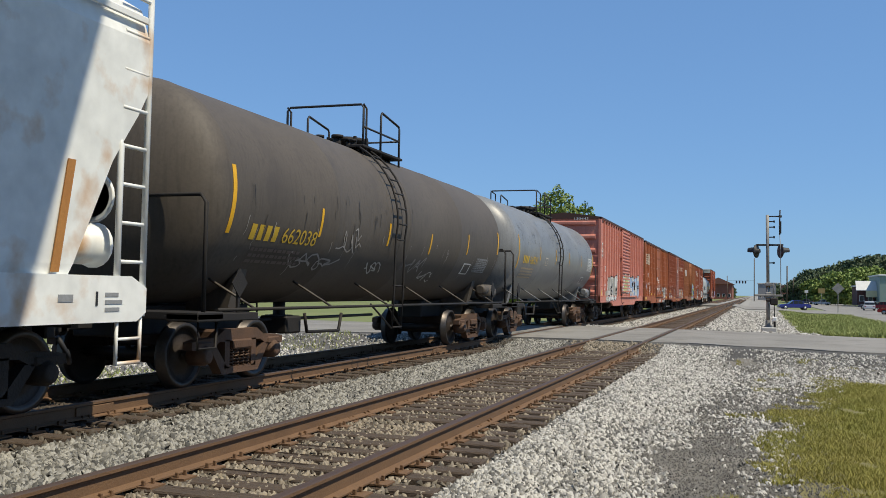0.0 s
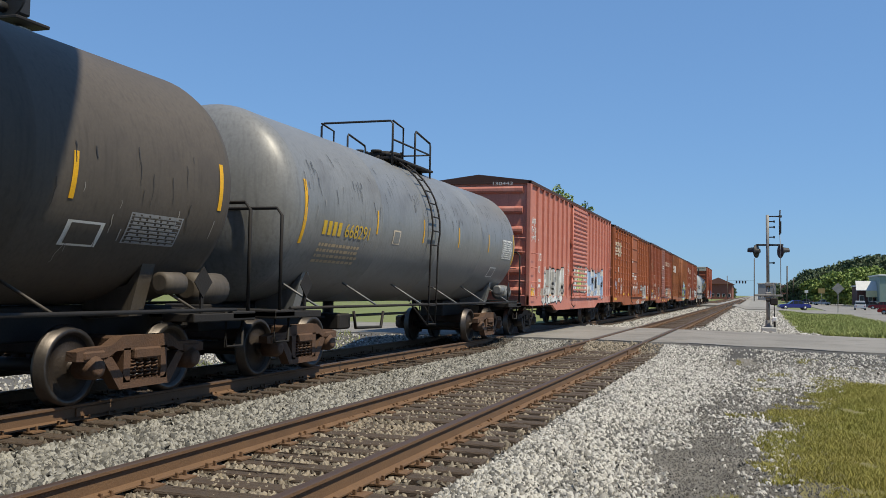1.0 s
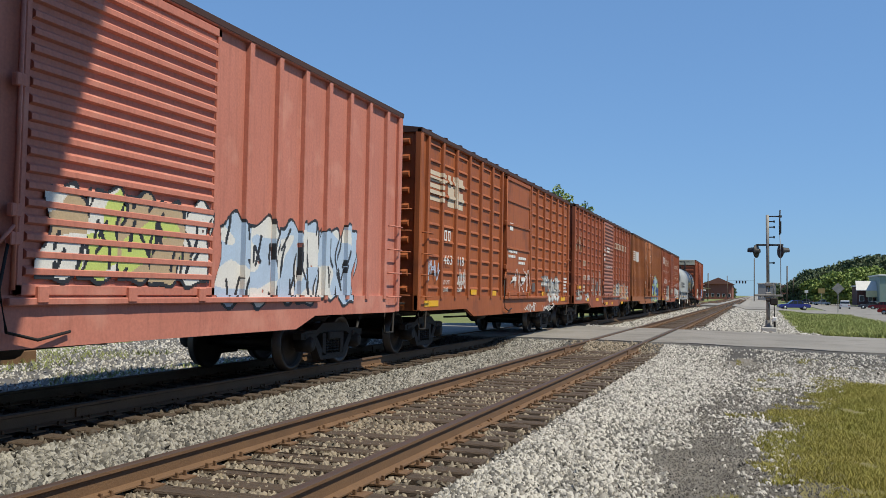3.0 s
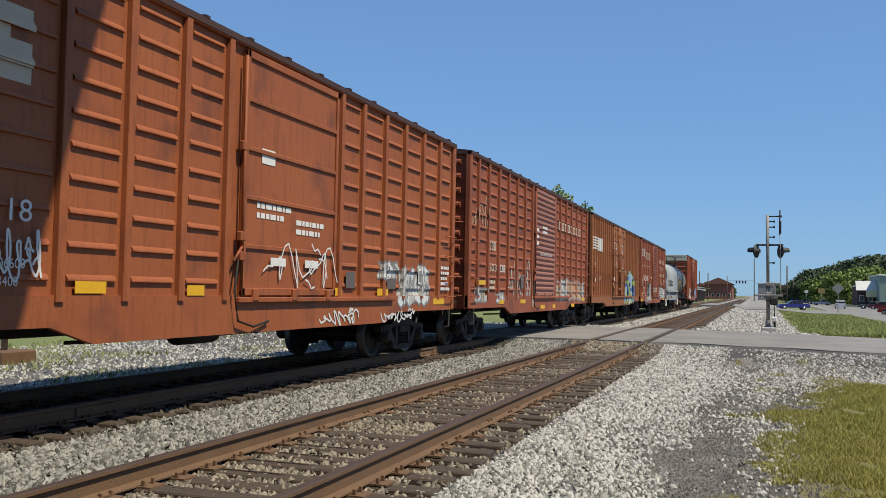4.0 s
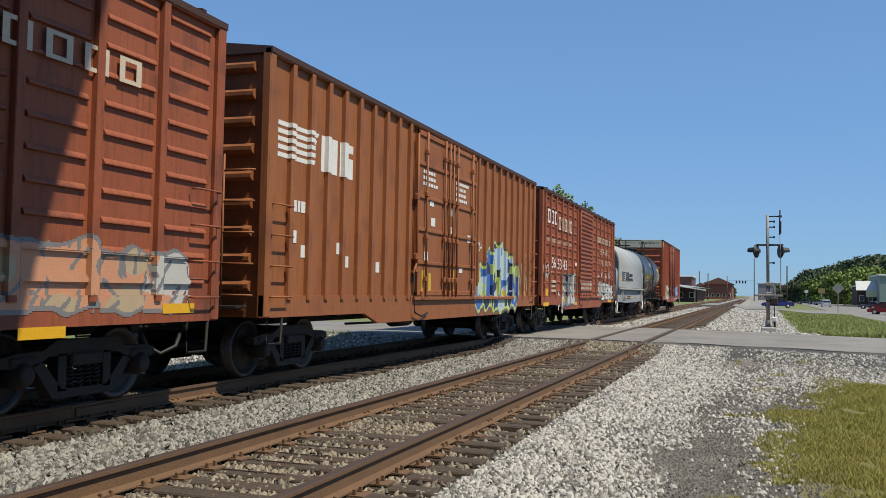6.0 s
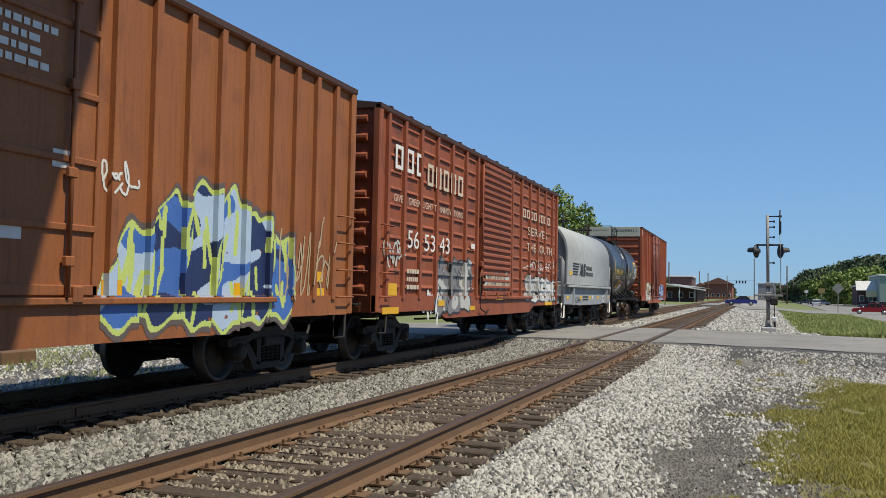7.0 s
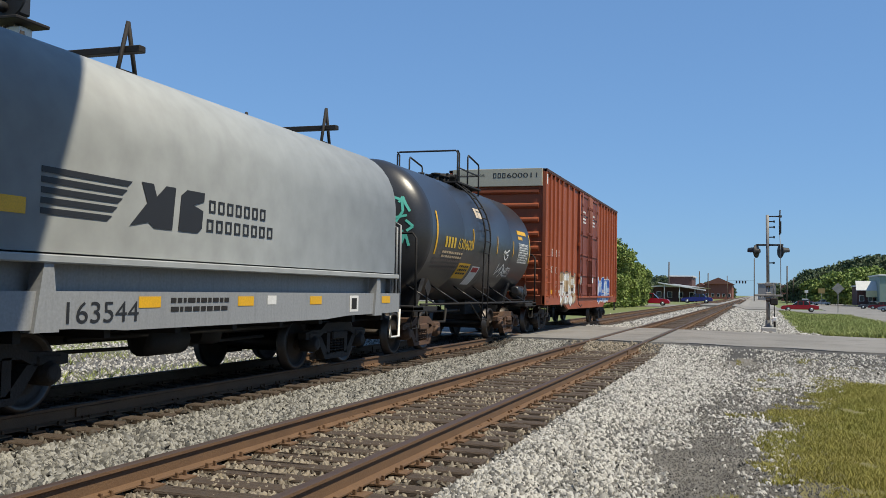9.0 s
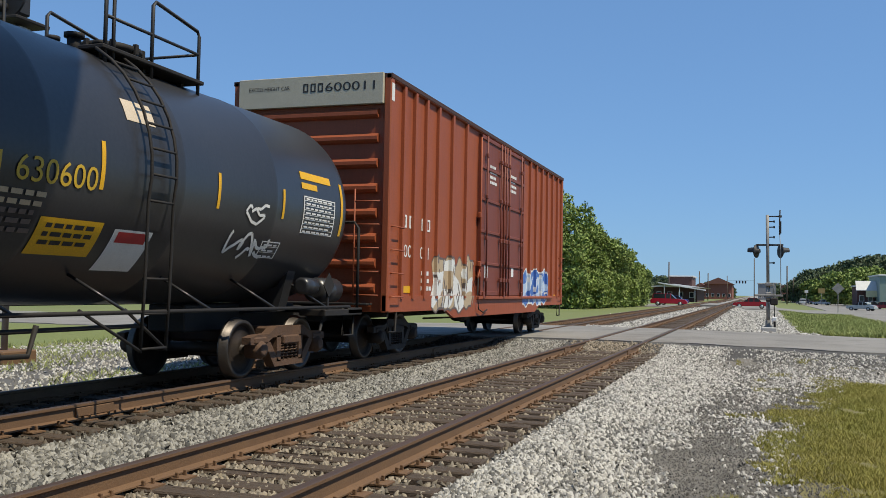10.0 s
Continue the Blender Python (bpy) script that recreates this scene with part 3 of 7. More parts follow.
def boxcar(name, y0, length, label, body, posts, top=4.50, beads=0, door=None, door_kind="ribbed", door_mat=None, end_ribs=7, end_mat=None, sill_dip=0.18, roof_peak=0.14, bottom=0.90, post_w=0.11, roof_bumps=True):
    """A steel boxcar: near end at y = 0 in its own space. posts: places along the side."""
    car = car_root(name, y0, label, "boxcar")
    L = length
    sheet = HALF - 0.07
    sill_z = bottom + 0.30
    eave = top - 0.14
    end_mat = end_mat or body
    d0, d1 = door
    # body shell, with the floor; sides are sheets behind the posts
    bm = bmesh.new()
    box(bm, -sheet, sheet, 0.10, L - 0.10, bottom + 0.1, eave)
    part("body", bm, body, car)
    # roof
    bm = bmesh.new()
    prism(bm, [(-HALF - 0.01, eave), (HALF + 0.01, eave), (HALF + 0.01, top - 0.06), (0, top + roof_peak), (-HALF - 0.01, top - 0.06)], 1, 0, L)
    roof = part("roof", bm, M["roof"], car, "dark weathered sheet metal roof")
    if roof_bumps:
        seam = None
        n = 15
        for k in range(n):
            if seam is None:
                bm = bmesh.new()
                for s in (-1, 1):
                    a, b = (0, top + roof_peak), (s * (HALF + 0.015), top - 0.06)
                    prism(bm, [(a[0], a[1]), (b[0], b[1]), (b[0], b[1] + 0.03), (a[0], a[1] + 0.045)], 1, -0.04, 0.04)
                seam = part("roof_rib", bm, M["roof"], roof)
                seam.location.y = L / n / 2
            else:
                share("roof_rib", seam, roof, 0, L * (k + 0.5) / n, 0)
    for s in (-1, 1):
        x = s * HALF
        # top chord and side sill
        bm = bmesh.new()
        soft_box(bm, min(x, x - s * 0.1), max(x, x - s * 0.1), 0, L, eave - 0.02, top - 0.07, 0.012)
        part("top_chord", bm, body, car)
        bm = bmesh.new()
        m1, m2 = L * 0.235, L * 0.765
        outline = [(0, sill_z), (0, bottom), (m1 - 0.35, bottom), (m1 + 0.25, bottom - sill_dip), (m2 - 0.25, bottom - sill_dip), (m2 + 0.35, bottom), (L, bottom), (L, sill_z)]
        prism(bm, outline, 0, min(x - s * 0.03, x - s * 0.10), max(x - s * 0.03, x - s * 0.10))
        part("side_sill", bm, body, car)
        # posts
        pm = None
        for p in posts:
            if pm is None:
                bm = bmesh.new()
                h = [(0.0, -post_w / 2 - 0.006), (0.062, -post_w / 2), (0.07, -post_w / 2 + 0.008), (0.07, post_w / 2 - 0.008), (0.062, post_w / 2), (0.0, post_w / 2 + 0.006)]
                prism(bm, [(s * (sheet + a), b) for a, b in h], 2, sill_z - 0.06, eave)
                pm = part("side_post", bm, body, car)
                pm.location.y = p
            else:
                share("side_post", pm, car, 0, p, 0)
        # corner posts
        for y in (0.0, L - 0.16):
            bm = bmesh.new()
            soft_box(bm, min(x, x - s * 0.14), max(x, x - s * 0.14), y, y + 0.16, bottom, eave + 0.02, 0.02)
            part("corner_post", bm, body, car)
        if beads:
            cuts = sorted([0.16] + [p for p in posts] + [L - 0.16] + [d0, d1])
            for a, b in zip(cuts, cuts[1:]):
                if b - a < 0.35 or (a >= d0 - 0.01 and b <= d1 + 0.01):
                    continue
                bm = bmesh.new()
                box(bm, min(s * sheet, s * (sheet + 0.003)), max(s * sheet, s * (sheet + 0.003)), a + 0.01, b - 0.01, sill_z, eave - 0.03)
                panel = part("side_panel", bm, body, car)
                bead = None
                for k in range(beads):
                    z = sill_z + 0.16 + (eave - sill_z - 0.30) * k / (beads - 1)
                    if bead is None:
                        bm = bmesh.new()
                        prism(bm, [(s * sheet, 0.046), (s * (sheet + 0.024), 0.020), (s * (sheet + 0.038), -0.006), (s * (sheet + 0.038), -0.018), (s * sheet, -0.028)], 1, a + post_w / 2 + 0.07, b - post_w / 2 - 0.07)
                        bead = part("bead", bm, body, panel)
                        bead.location.z = z
                    else:
                        share("bead", bead, panel, 0, 0, z)
        # door
        dm = door_mat or body
        dz0, dz1 = bottom + 0.30, eave - 0.05
        bm = bmesh.new()
        xd = s * (HALF + 0.01)
        soft_box(bm, min(s * sheet, xd - s * 0.03), max(s * sheet, xd - s * 0.03), d0, d1, dz0, dz1, 0.01)
        dp = part("door", bm, dm, car)
        bm = bmesh.new()
        for a, b in ((d0, d0 + 0.07), (d1 - 0.07, d1)):
            soft_box(bm, min(xd, xd - s * 0.05), max(xd, xd - s * 0.05), a, b, dz0, dz1, 0.008)
        for a, b in ((dz0, dz0 + 0.10), (dz1 - 0.10, dz1)):
            soft_box(bm, min(xd, xd - s * 0.05), max(xd, xd - s * 0.05), d0, d1, a, b, 0.008)
        part("door_frame", bm, dm, dp)
        if door_kind == "ribbed":
            rib, n = None, 19
            for k in range(n):
                z = dz0 + 0.22 + (dz1 - dz0 - 0.44) * k / (n - 1)
                if rib is None:
                    bm = bmesh.new()
                    prism(bm, [(s * (HALF - 0.02), 0.05), (s * (HALF + 0.025), 0.02), (s * (HALF + 0.025), -0.03), (s * (HALF - 0.02), -0.05)], 1, d0 + 0.09, d1 - 0.09)
                    rib = part("door_rib", bm, dm, dp)
                    rib.location.z = z
                else:
                    share("door_rib", rib, dp, 0, 0, z)
        elif door_kind == "panel":
            for k in range(1, 5):
                bm = bmesh.new()
                z = dz0 + (dz1 - dz0) * k / 5
                soft_box(bm, min(xd, xd - s * 0.05), max(xd, xd - s * 0.05), d0 + 0.07, d1 - 0.07, z - 0.03, z + 0.03, 0.008)
                part("door_rib", bm, dm, dp)
        else:  # plug doors with bars and cams
            mid = (d0 + d1) / 2
            for k in range(1, 5):
                bm = bmesh.new()
                z = dz0 + (dz1 - dz0) * k / 5
                soft_box(bm, min(xd, xd - s * 0.06), max(xd, xd - s * 0.06), d0 + 0.05, mid - 0.06, z - 0.035, z + 0.035, 0.01)
                soft_box(bm, min(xd, xd - s * 0.06), max(xd, xd - s * 0.06), mid + 0.06, d1 - 0.05, z - 0.035, z + 0.035, 0.01)
                part("door_rib", bm, dm, dp)
            for y in (d0 + 0.45, mid - 0.42, mid - 0.12, mid + 0.12, mid + 0.42, d1 - 0.45):
                bm = bmesh.new()
                tube(bm, [(xd + s * 0.03, y, dz0 - 0.02), (xd + s * 0.03, y, dz1)], 0.024, 6)
                for k in range(4):
                    z = dz0 + (dz1 - dz0) * (0.1 + 0.26 * k)
                    soft_box(bm, min(xd, xd + s * 0.06), max(xd, xd + s * 0.06), y - 0.06, y + 0.06, z - 0.05, z + 0.05, 0.01)
                part("lock_rod", bm, dm, dp)
            bm = bmesh.new()
            soft_box(bm, min(xd, xd - s * 0.06), max(xd, xd - s * 0.06), mid - 0.03, mid + 0.03, dz0, dz1, 0.008)
            part("door_jamb", bm, dm, dp)
        # door tracks below and above, and the locking gear
        bm = bmesh.new()
        xt = s * (HALF + 0.035)
        soft_box(bm, min(xt, xt - s * 0.12), max(xt, xt - s * 0.12), d0 - 0.1, min(L - 0.6, d1 + (d1 - d0) * 0.9), dz0 - 0.09, dz0 - 0.02, 0.01)
        part("door_track", bm, body, car)
        bm = bmesh.new()
        tube(bm, [(xt, d0 - 0.07, dz0 + 0.05), (xt, d0 - 0.07, dz1 - 0.1)], 0.022)
        for z in (dz0 + 0.5, dz0 + 0.75, dz0 + 1.9):
            soft_box(bm, min(xt - s * 0.05, xt + s * 0.02), max(xt - s * 0.05, xt + s * 0.02), d0 - 0.13, d0 - 0.01, z - 0.06, z + 0.06, 0.01)
        tube(bm, [(xt, d0 - 0.07, dz0 + 0.62), (xt + s * 0.02, d0 - 0.3, dz0 + 0.42)], 0.018)
        part("door_lock", bm, body, car)
        bm = bmesh.new()
        tube(bm, [(xt - s * 0.02, d0 - 0.12, dz0 + 0.45), (xt, d0 - 0.22, dz0 + 0.05), (xt, d0 - 0.12, dz0 - 0.32), (xt, d0 + 0.25, dz0 - 0.40), (xt - s * 0.03, d0 + 0.7, dz0 - 0.34)], 0.016, 5)
        part("door_cable", bm, M["steel"], car)
        bm = bmesh.new()
        for y in (d0 + 0.3, (d0 + d1) / 2, d1 - 0.3):
            soft_box(bm, min(xt - s * 0.04, xt + s * 0.015), max(xt - s * 0.04, xt + s * 0.015), y - 0.07, y + 0.07, dz0 - 0.07, dz0 + 0.09, 0.01)
        tagged(part("door_roller", bm, dm, dp), kind="stuff")
        # steps and grab irons
        for y, b in ((0.12, 0.62), (L - 0.62, L - 0.12)):
            ladder(car, x, y, b, [bottom + 0.28 + 0.42 * k for k in range(4)], body, s)
            bm = bmesh.new()
            tube(bm, [(x - s * 0.05, y + 0.02, bottom + 0.02), (x - s * 0.05, y + 0.04, bottom - 0.36), (x - s * 0.05, b - 0.08, bottom - 0.36), (x - s * 0.05, b - 0.06, bottom + 0.02)], 0.022, 5)
            part("step", bm, M["steel"], car)
    # ends with pressed ribs
    for e, sy in ((0.10, -1), (L - 0.10, 1)):
        bm = bmesh.new()
        soft_box(bm, -HALF + 0.1, HALF - 0.1, min(e, e + sy * 0.04), max(e, e + sy * 0.04), bottom, eave + 0.02, 0.01)
        end = part("end_wall", bm, end_mat, car)
        rib = None
        for k in range(end_ribs):
            z = bottom + 0.42 + (eave - bottom - 0.6) * k / (end_ribs - 1)
            if rib is None:
                bm = bmesh.new()
                h = 0.42 * (eave - bottom) / end_ribs / 2
                prof = [(e + sy * 0.03, h * 0.95), (e + sy * 0.10, h * 0.72), (e + sy * 0.14, h * 0.30), (e + sy * 0.14, -h * 0.30), (e + sy * 0.10, -h * 0.72), (e + sy * 0.03, -h * 0.95)]
                prism(bm, prof, 0, -HALF + 0.25, HALF - 0.25)
                rib = part("end_rib", bm, end_mat, end)
                rib.location.z = z
            else:
                share("end_rib", rib, end, 0, 0, z)
        ladder_bm = bmesh.new()
        for k in range(5):
            z = bottom + 0.3 + 0.42 * k
            tube(ladder_bm, [(HALF - 0.62, e + sy * 0.20, z), (HALF - 0.14, e + sy * 0.20, z)], 0.013, 5)
        tube(ladder_bm, [(HALF - 0.62, e + sy * 0.20, bottom + 0.1), (HALF - 0.62, e + sy * 0.20, bottom + 2.2)], 0.016, 5)
        part("end_ladder", ladder_bm, end_mat, end)
        bm = bmesh.new()
        soft_box(bm, -HALF + 0.2, HALF - 0.3, min(e + sy * 0.05, e + sy * 0.32), max(e + sy * 0.05, e + sy * 0.32), bottom + 0.12, bottom + 0.16, 0.008)
        part("crossover_step", bm, M["steel"], end)
    underframe(car, L, bottom + 0.06)
    for y in (1.75, L - 1.75):
        truck(car, y, M["truck_dark"])

    def depth(y, z=2.0):
        if z < sill_z and not (d0 <= y <= d1 and z > dz0):
            return HALF - 0.03
        if d0 <= y <= d1:
            return HALF + 0.01
        for p in posts:
            if abs(y - p) < post_w / 2 + 0.010:
                return HALF
        if not beads:
            return sheet
        gap = (eave - sill_z - 0.30) / (beads - 1)
        k = min(beads - 1, max(0, round((z - sill_z - 0.16) / gap)))
        dz = z - (sill_z + 0.16 + gap * k)
        return sheet + 0.004 + 0.038 * max(0.0, min(1.0, (0.06 - dz) / 0.05, (dz + 0.046) / 0.018))
    return car, depth


def tank_car(name, y0, length, label, shell, radius=1.50, axis_z=2.56, sill=1.0, truck_mat="truck", ladder_at=0.5, front=0.12, rail_from=0.2, rail_up=0.72):
    """A tank car: shell with dished heads, walkway and rails on top, ladders, saddles, running rail and end platforms."""
    car = car_root(name, y0, label, "tank car")
    L, R = length, radius
    a, b = front, L - 0.12
    bm = bmesh.new()
    prof = []
    for k in range(9):
        t = k / 8 * math.pi / 2
        prof.append((a + 0.62 * (1 - math.sin(t)), R * math.cos(t) if k < 8 else 0.02))
    prof = prof[::-1]
    prof += [(a + 0.64, R), (a + 0.66, R + 0.006), (a + 0.70, R)]
    n = 4
    for k in range(1, n):
        y = a + 0.65 + (b - a - 1.3) * k / n
        prof += [(y - 0.03, R), (y, R + 0.007), (y + 0.03, R)]
    prof += [(b + a - p[0], p[1]) for p in prof[:10][::-1]]
    spin(bm, prof, 1, (0, 0, axis_z), 72)
    part("tank_shell", bm, shell, car)
    mid = L * ladder_at
    ztop = axis_z + R
    # dome nozzle, walkway and railings
    my = mid + 1.25
    bm = bmesh.new()
    spin(bm, [(0, 0.36), (0.20, 0.36), (0.22, 0.41), (0.28, 0.41), (0.31, 0.32), (0.33, 0.1)], 2, (0, my, ztop - 0.05), 20)
    for k in range(8):
        t = k * math.tau / 8
        soft_box(bm, 0.41 * math.cos(t) - 0.03, 0.41 * math.cos(t) + 0.03, my + 0.41 * math.sin(t) - 0.03, my + 0.41 * math.sin(t) + 0.03, ztop + 0.10, ztop + 0.26, 0.008)
    part("manway", bm, M["steel"], car)
    for x, y, r, h in ((0.15, mid + 0.45, 0.08, 0.18), (-0.3, mid + 0.6, 0.06, 0.22), (0.4, mid + 0.62, 0.05, 0.12), (0.25, mid + 0.75, 0.05, 0.16)):
        bm = bmesh.new()
        tube(bm, [(x, y, ztop - 0.08), (x, y, ztop + h)], r, 9)
        spin(bm, [(h - 0.03, r * 1.5), (h + 0.02, r * 1.5)], 2, (x, y, ztop), 9)
        part("valve", bm, M["steel"], car)
    zt = ztop + rail_up
    for s in (-1, 1):
        bm = bmesh.new()
        soft_box(bm, min(s * 0.5, s * 0.86), max(s * 0.5, s * 0.86), mid + min(0.1, rail_from), mid + 2.1, ztop - 0.10, ztop - 0.05, 0.01)
        for y in (mid + 0.3, mid + 1.1, mid + 1.9):
            box(bm, min(s * 0.6, s * 0.66), max(s * 0.6, s * 0.66), y - 0.03, y + 0.03, ztop - 0.42, ztop - 0.08)
        part("walkway", bm, M["steel"], car)
        x = s * 0.80
        bm = bmesh.new()
        tube(bm, [(x, mid + 1.05, ztop - 0.3), (x, mid + 1.05, zt - 0.06), (x, mid + 1.10, zt), (x, mid + 2.0, zt - 0.12), (x, mid + 2.04, zt - 0.18), (x, mid + 2.04, ztop - 0.4)], 0.024, 6)
        part("handrail", bm, M["black"], car)
        bm = bmesh.new()
        tube(bm, [(x, mid + rail_from, ztop + 0.30), (x, mid + 2.04, ztop + 0.30)], 0.020, 6)
        tube(bm, [(x, mid + 0.34, ztop - 0.3), (x, mid + 0.34, zt - 0.06), (x, mid + rail_from, zt)], 0.022, 6)
        part("handrail", bm, M["black"], car)
    bm = bmesh.new()
    tube(bm, [(-0.80, mid + rail_from, ztop - 0.3), (-0.80, mid + rail_from, zt - 0.06), (-0.75, mid + rail_from, zt), (0.75, mid + rail_from, zt), (0.80, mid + rail_from, zt - 0.06), (0.80, mid + rail_from, ztop - 0.3)], 0.024, 6)
    part("handrail", bm, M["black"], car)
    bm = bmesh.new()
    tube(bm, [(-0.80, mid + 2.04, ztop + 0.30), (0.80, mid + 2.04, ztop + 0.30)], 0.020, 6)
    part("handrail", bm, M["black"], car)
    # side ladders bend over the shell
    for s in (-1, 1):
        lad = bmesh.new()
        for dy in (0.05, 0.50):
            pts = []
            for k in range(9):
                t = radians(-12 + 72 * k / 8)
                pts.append((s * (R + 0.10) * math.cos(t), mid + dy, axis_z + (R + 0.10) * math.sin(t)))
            pts = [(s * 1.52, mid + dy, sill - 0.42), (s * 1.55, mid + dy, sill + 0.3)] + pts
            tube(lad, pts, 0.02, 5)
        for k in range(10):
            if k < 3:
                p = (s * 1.53, sill - 0.38 + 0.38 * k)
            else:
                t = radians(-12 + 72 * (k - 3) / 7)
                p = (s * (R + 0.10) * math.cos(t), axis_z + (R + 0.10) * math.sin(t))
            tube(lad, [(p[0], mid + 0.05, p[1]), (p[0], mid + 0.5, p[1])], 0.016, 5)
        tube(lad, [(s * 1.5, mid - 0.9, sill + 0.05), (s * 1.52, mid + 0.05, sill - 0.4)], 0.018, 5)
        tube(lad, [(s * 1.5, mid - 0.2, sill + 0.05), (s * 1.52, mid + 0.5, sill - 0.4)], 0.018, 5)
        part("ladder", lad, M["steel"], car)
        # running rail with struts up to the shell
        bm = bmesh.new()
        tube(bm, [(s * 1.52, 0.5, sill + 0.02), (s * 1.52, L - 0.5, sill + 0.02)], 0.026, 6)
        part("running_rail", bm, M["steel"], car)
        for y in [1.4 + (L - 2.8) * k / 5 for k in range(6)]:
            bm = bmesh.new()
            t = radians(-50)
            tube(bm, [(s * R * math.cos(t), y - 0.25, axis_z + R * math.sin(t)), (s * 1.52, y, sill + 0.03)], 0.018, 5)
            part("strut", bm, shell, car)
        # saddles
        for y in (1.75, L - 1.75):
            bm = bmesh.new()
            prism(bm, [(s * 0.3, sill - 0.1), (s * 0.95, sill - 0.05), (s * 1.12, axis_z - 0.98), (s * 0.9, axis_z - 1.25), (s * 0.3, axis_z - 1.42)], 1, y - 0.12, y + 0.12)
            part("saddle", bm, shell, car)
            bm = bmesh.new()
            yp = y + (0.62 if y > L / 2 else -0.62)
            prism(bm, [(yp - 0.19, sill + 0.36), (yp, sill + 0.17), (yp + 0.19, sill + 0.36), (yp, sill + 0.55)], 0, min(s * 1.44, s * 1.452), max(s * 1.44, s * 1.452))
            box(bm, min(s * 1.41, s * 1.44), max(s * 1.41, s * 1.44), yp - 0.025, yp + 0.025, sill - 0.03, sill + 0.45)
            part("placard_holder", bm, M["steel"], car)
        # steps below the ends
        for y, d in ((0.15, 1), (L - 0.15, -1)):
            bm = bmesh.new()
            tube(bm, [(s * 1.45, y + d * 0.05, sill), (s * 1.45, y + d * 0.05, sill - 0.45), (s * 1.45, y + d * 0.45, sill - 0.45), (s * 1.45, y + d * 0.45, sill)], 0.022, 5)
            part("step", bm, M["steel"], car)
    for y in (0.2, L - 0.2):
        bm = bmesh.new()
        zr = sill + 1.42
        tube(bm, [(-1.52, y, sill - 0.02), (-1.52, y, zr - 0.1), (-1.44, y, zr), (1.44, y, zr), (1.52, y, zr - 0.1), (1.52, y, sill - 0.02)], 0.026, 6)
        part("end_rail", bm, M["steel"], car)
    for y, d in ((0.05, 1), (L - 0.05, -1)):
        bm = bmesh.new()
        soft_box(bm, -1.55, 1.55, min(y, y + d * 0.55), max(y, y + d * 0.55), sill - 0.10, sill, 0.012)
        soft_box(bm, 1.1, 1.55, min(y, y + d * 1.4), max(y, y + d * 1.4), sill - 0.12, sill - 0.02, 0.012)
        part("end_platform", bm, M["steel"], car)
    bm = bmesh.new()
    spin(bm, [(-0.36, 0.12), (-0.32, 0.20), (0.32, 0.20), (0.36, 0.12)], 1, (1.12, L - 0.65, sill + 0.28), 16)
    part("brake_cylinder", bm, shell, car)
    bm = bmesh.new()
    spin(bm, [(-0.2, 0.09), (-0.18, 0.13), (0.18, 0.13), (0.2, 0.09)], 1, (1.3, L - 1.6, sill + 0.34), 14)
    part("air_valve", bm, shell, car)
    # bottom outlet and piping
    bm = bmesh.new()
    tube(bm, [(0, mid - 1.4, axis_z - R + 0.05), (0, mid - 1.4, 0.62)], 0.11, 10)
    soft_box(bm, -0.2, 0.2, mid - 1.6, mid - 1.2, 0.66, 0.84, 0.03)
    tube(bm, [(0.5, mid - 3.0, 0.80), (0.5, mid + 1.5, 0.80)], 0.03)
    soft_box(bm, 0.3, 0.8, mid - 2.6, mid - 2.1, 0.58, 0.86, 0.03)
    tube(bm, [(0.9, mid - 2.2, 0.9), (0.9, mid - 2.1, 0.6), (0.9, mid - 0.9, 0.58), (0.9, mid - 0.8, 0.88)], 0.03)
    part("outlet_valve", bm, M["steel"], car)
    for y, d in ((0.1, 1), (L - 0.1, -1)):
        bm = bmesh.new()
        soft_box(bm, -0.3, 0.3, min(y, y + d * 3.2), max(y, y + d * 3.2), 0.66, sill + 0.05, 0.02)
        part("stub_sill", bm, M["steel"], car)
    for s, y in ((-1, 0), (1, L)):
        bm = bmesh.new()
        soft_box(bm, -0.10, 0.10, min(y, y + s * 0.45), max(y, y + s * 0.45), 0.76, 0.96, 0.02)
        soft_box(bm, -0.17, 0.12, min(y + s * 0.40, y + s * 0.62), max(y + s * 0.40, y + s * 0.62), 0.70, 1.0, 0.05)
        part("coupler", bm, M["steel"], car)
    for y in (1.75, L - 1.75):
        truck(car, y, M[truck_mat])
    return car


def on_shell(car, y0, y1, t0, t1, material, name, radius=1.50, axis_z=2.56, lift=0.006, label=""):
    """A patch of paint or a plate that follows the shell, between two angles above its middle line."""
    bm = bmesh.new()
    n = 8
    rows = []
    for k in range(n + 1):
        t = radians(t0 + (t1 - t0) * k / n)
        r = radius + lift
        rows.append([bm.verts.new((r * math.cos(t), y, axis_z + r * math.sin(t))) for y in (y0, y1)])
    for a, b in zip(rows, rows[1:]):
        bm.faces.new((a[0], a[1], b[1], b[0]))
    return part(name, bm, material, car, label)


def shell_text(car, text, y, t0, height, material, width, radius=1.50, axis_z=2.56, name="lettering"):
    """Painted characters that follow the curve of the shell."""
    ob = stencil(car, text, 0, y, 0, height, material, width, name)
    me = ob.data
    # cut long faces so that they bend
    bm = bmesh.new()
    bm.from_mesh(me)
    for v in bm.verts:
        t = radians(t0) + v.co.z / radius
        v.co = Vector(((radius + 0.011) * math.cos(t), v.co.y, axis_z + (radius + 0.011) * math.sin(t)))
    bm.to_mesh(me)
    bm.free()
    return ob


# ---- the train, from the head towards its end ----
def spread(a, b, n):
    return [a + (b - a) * k / (n - 1) for k in range(n)]


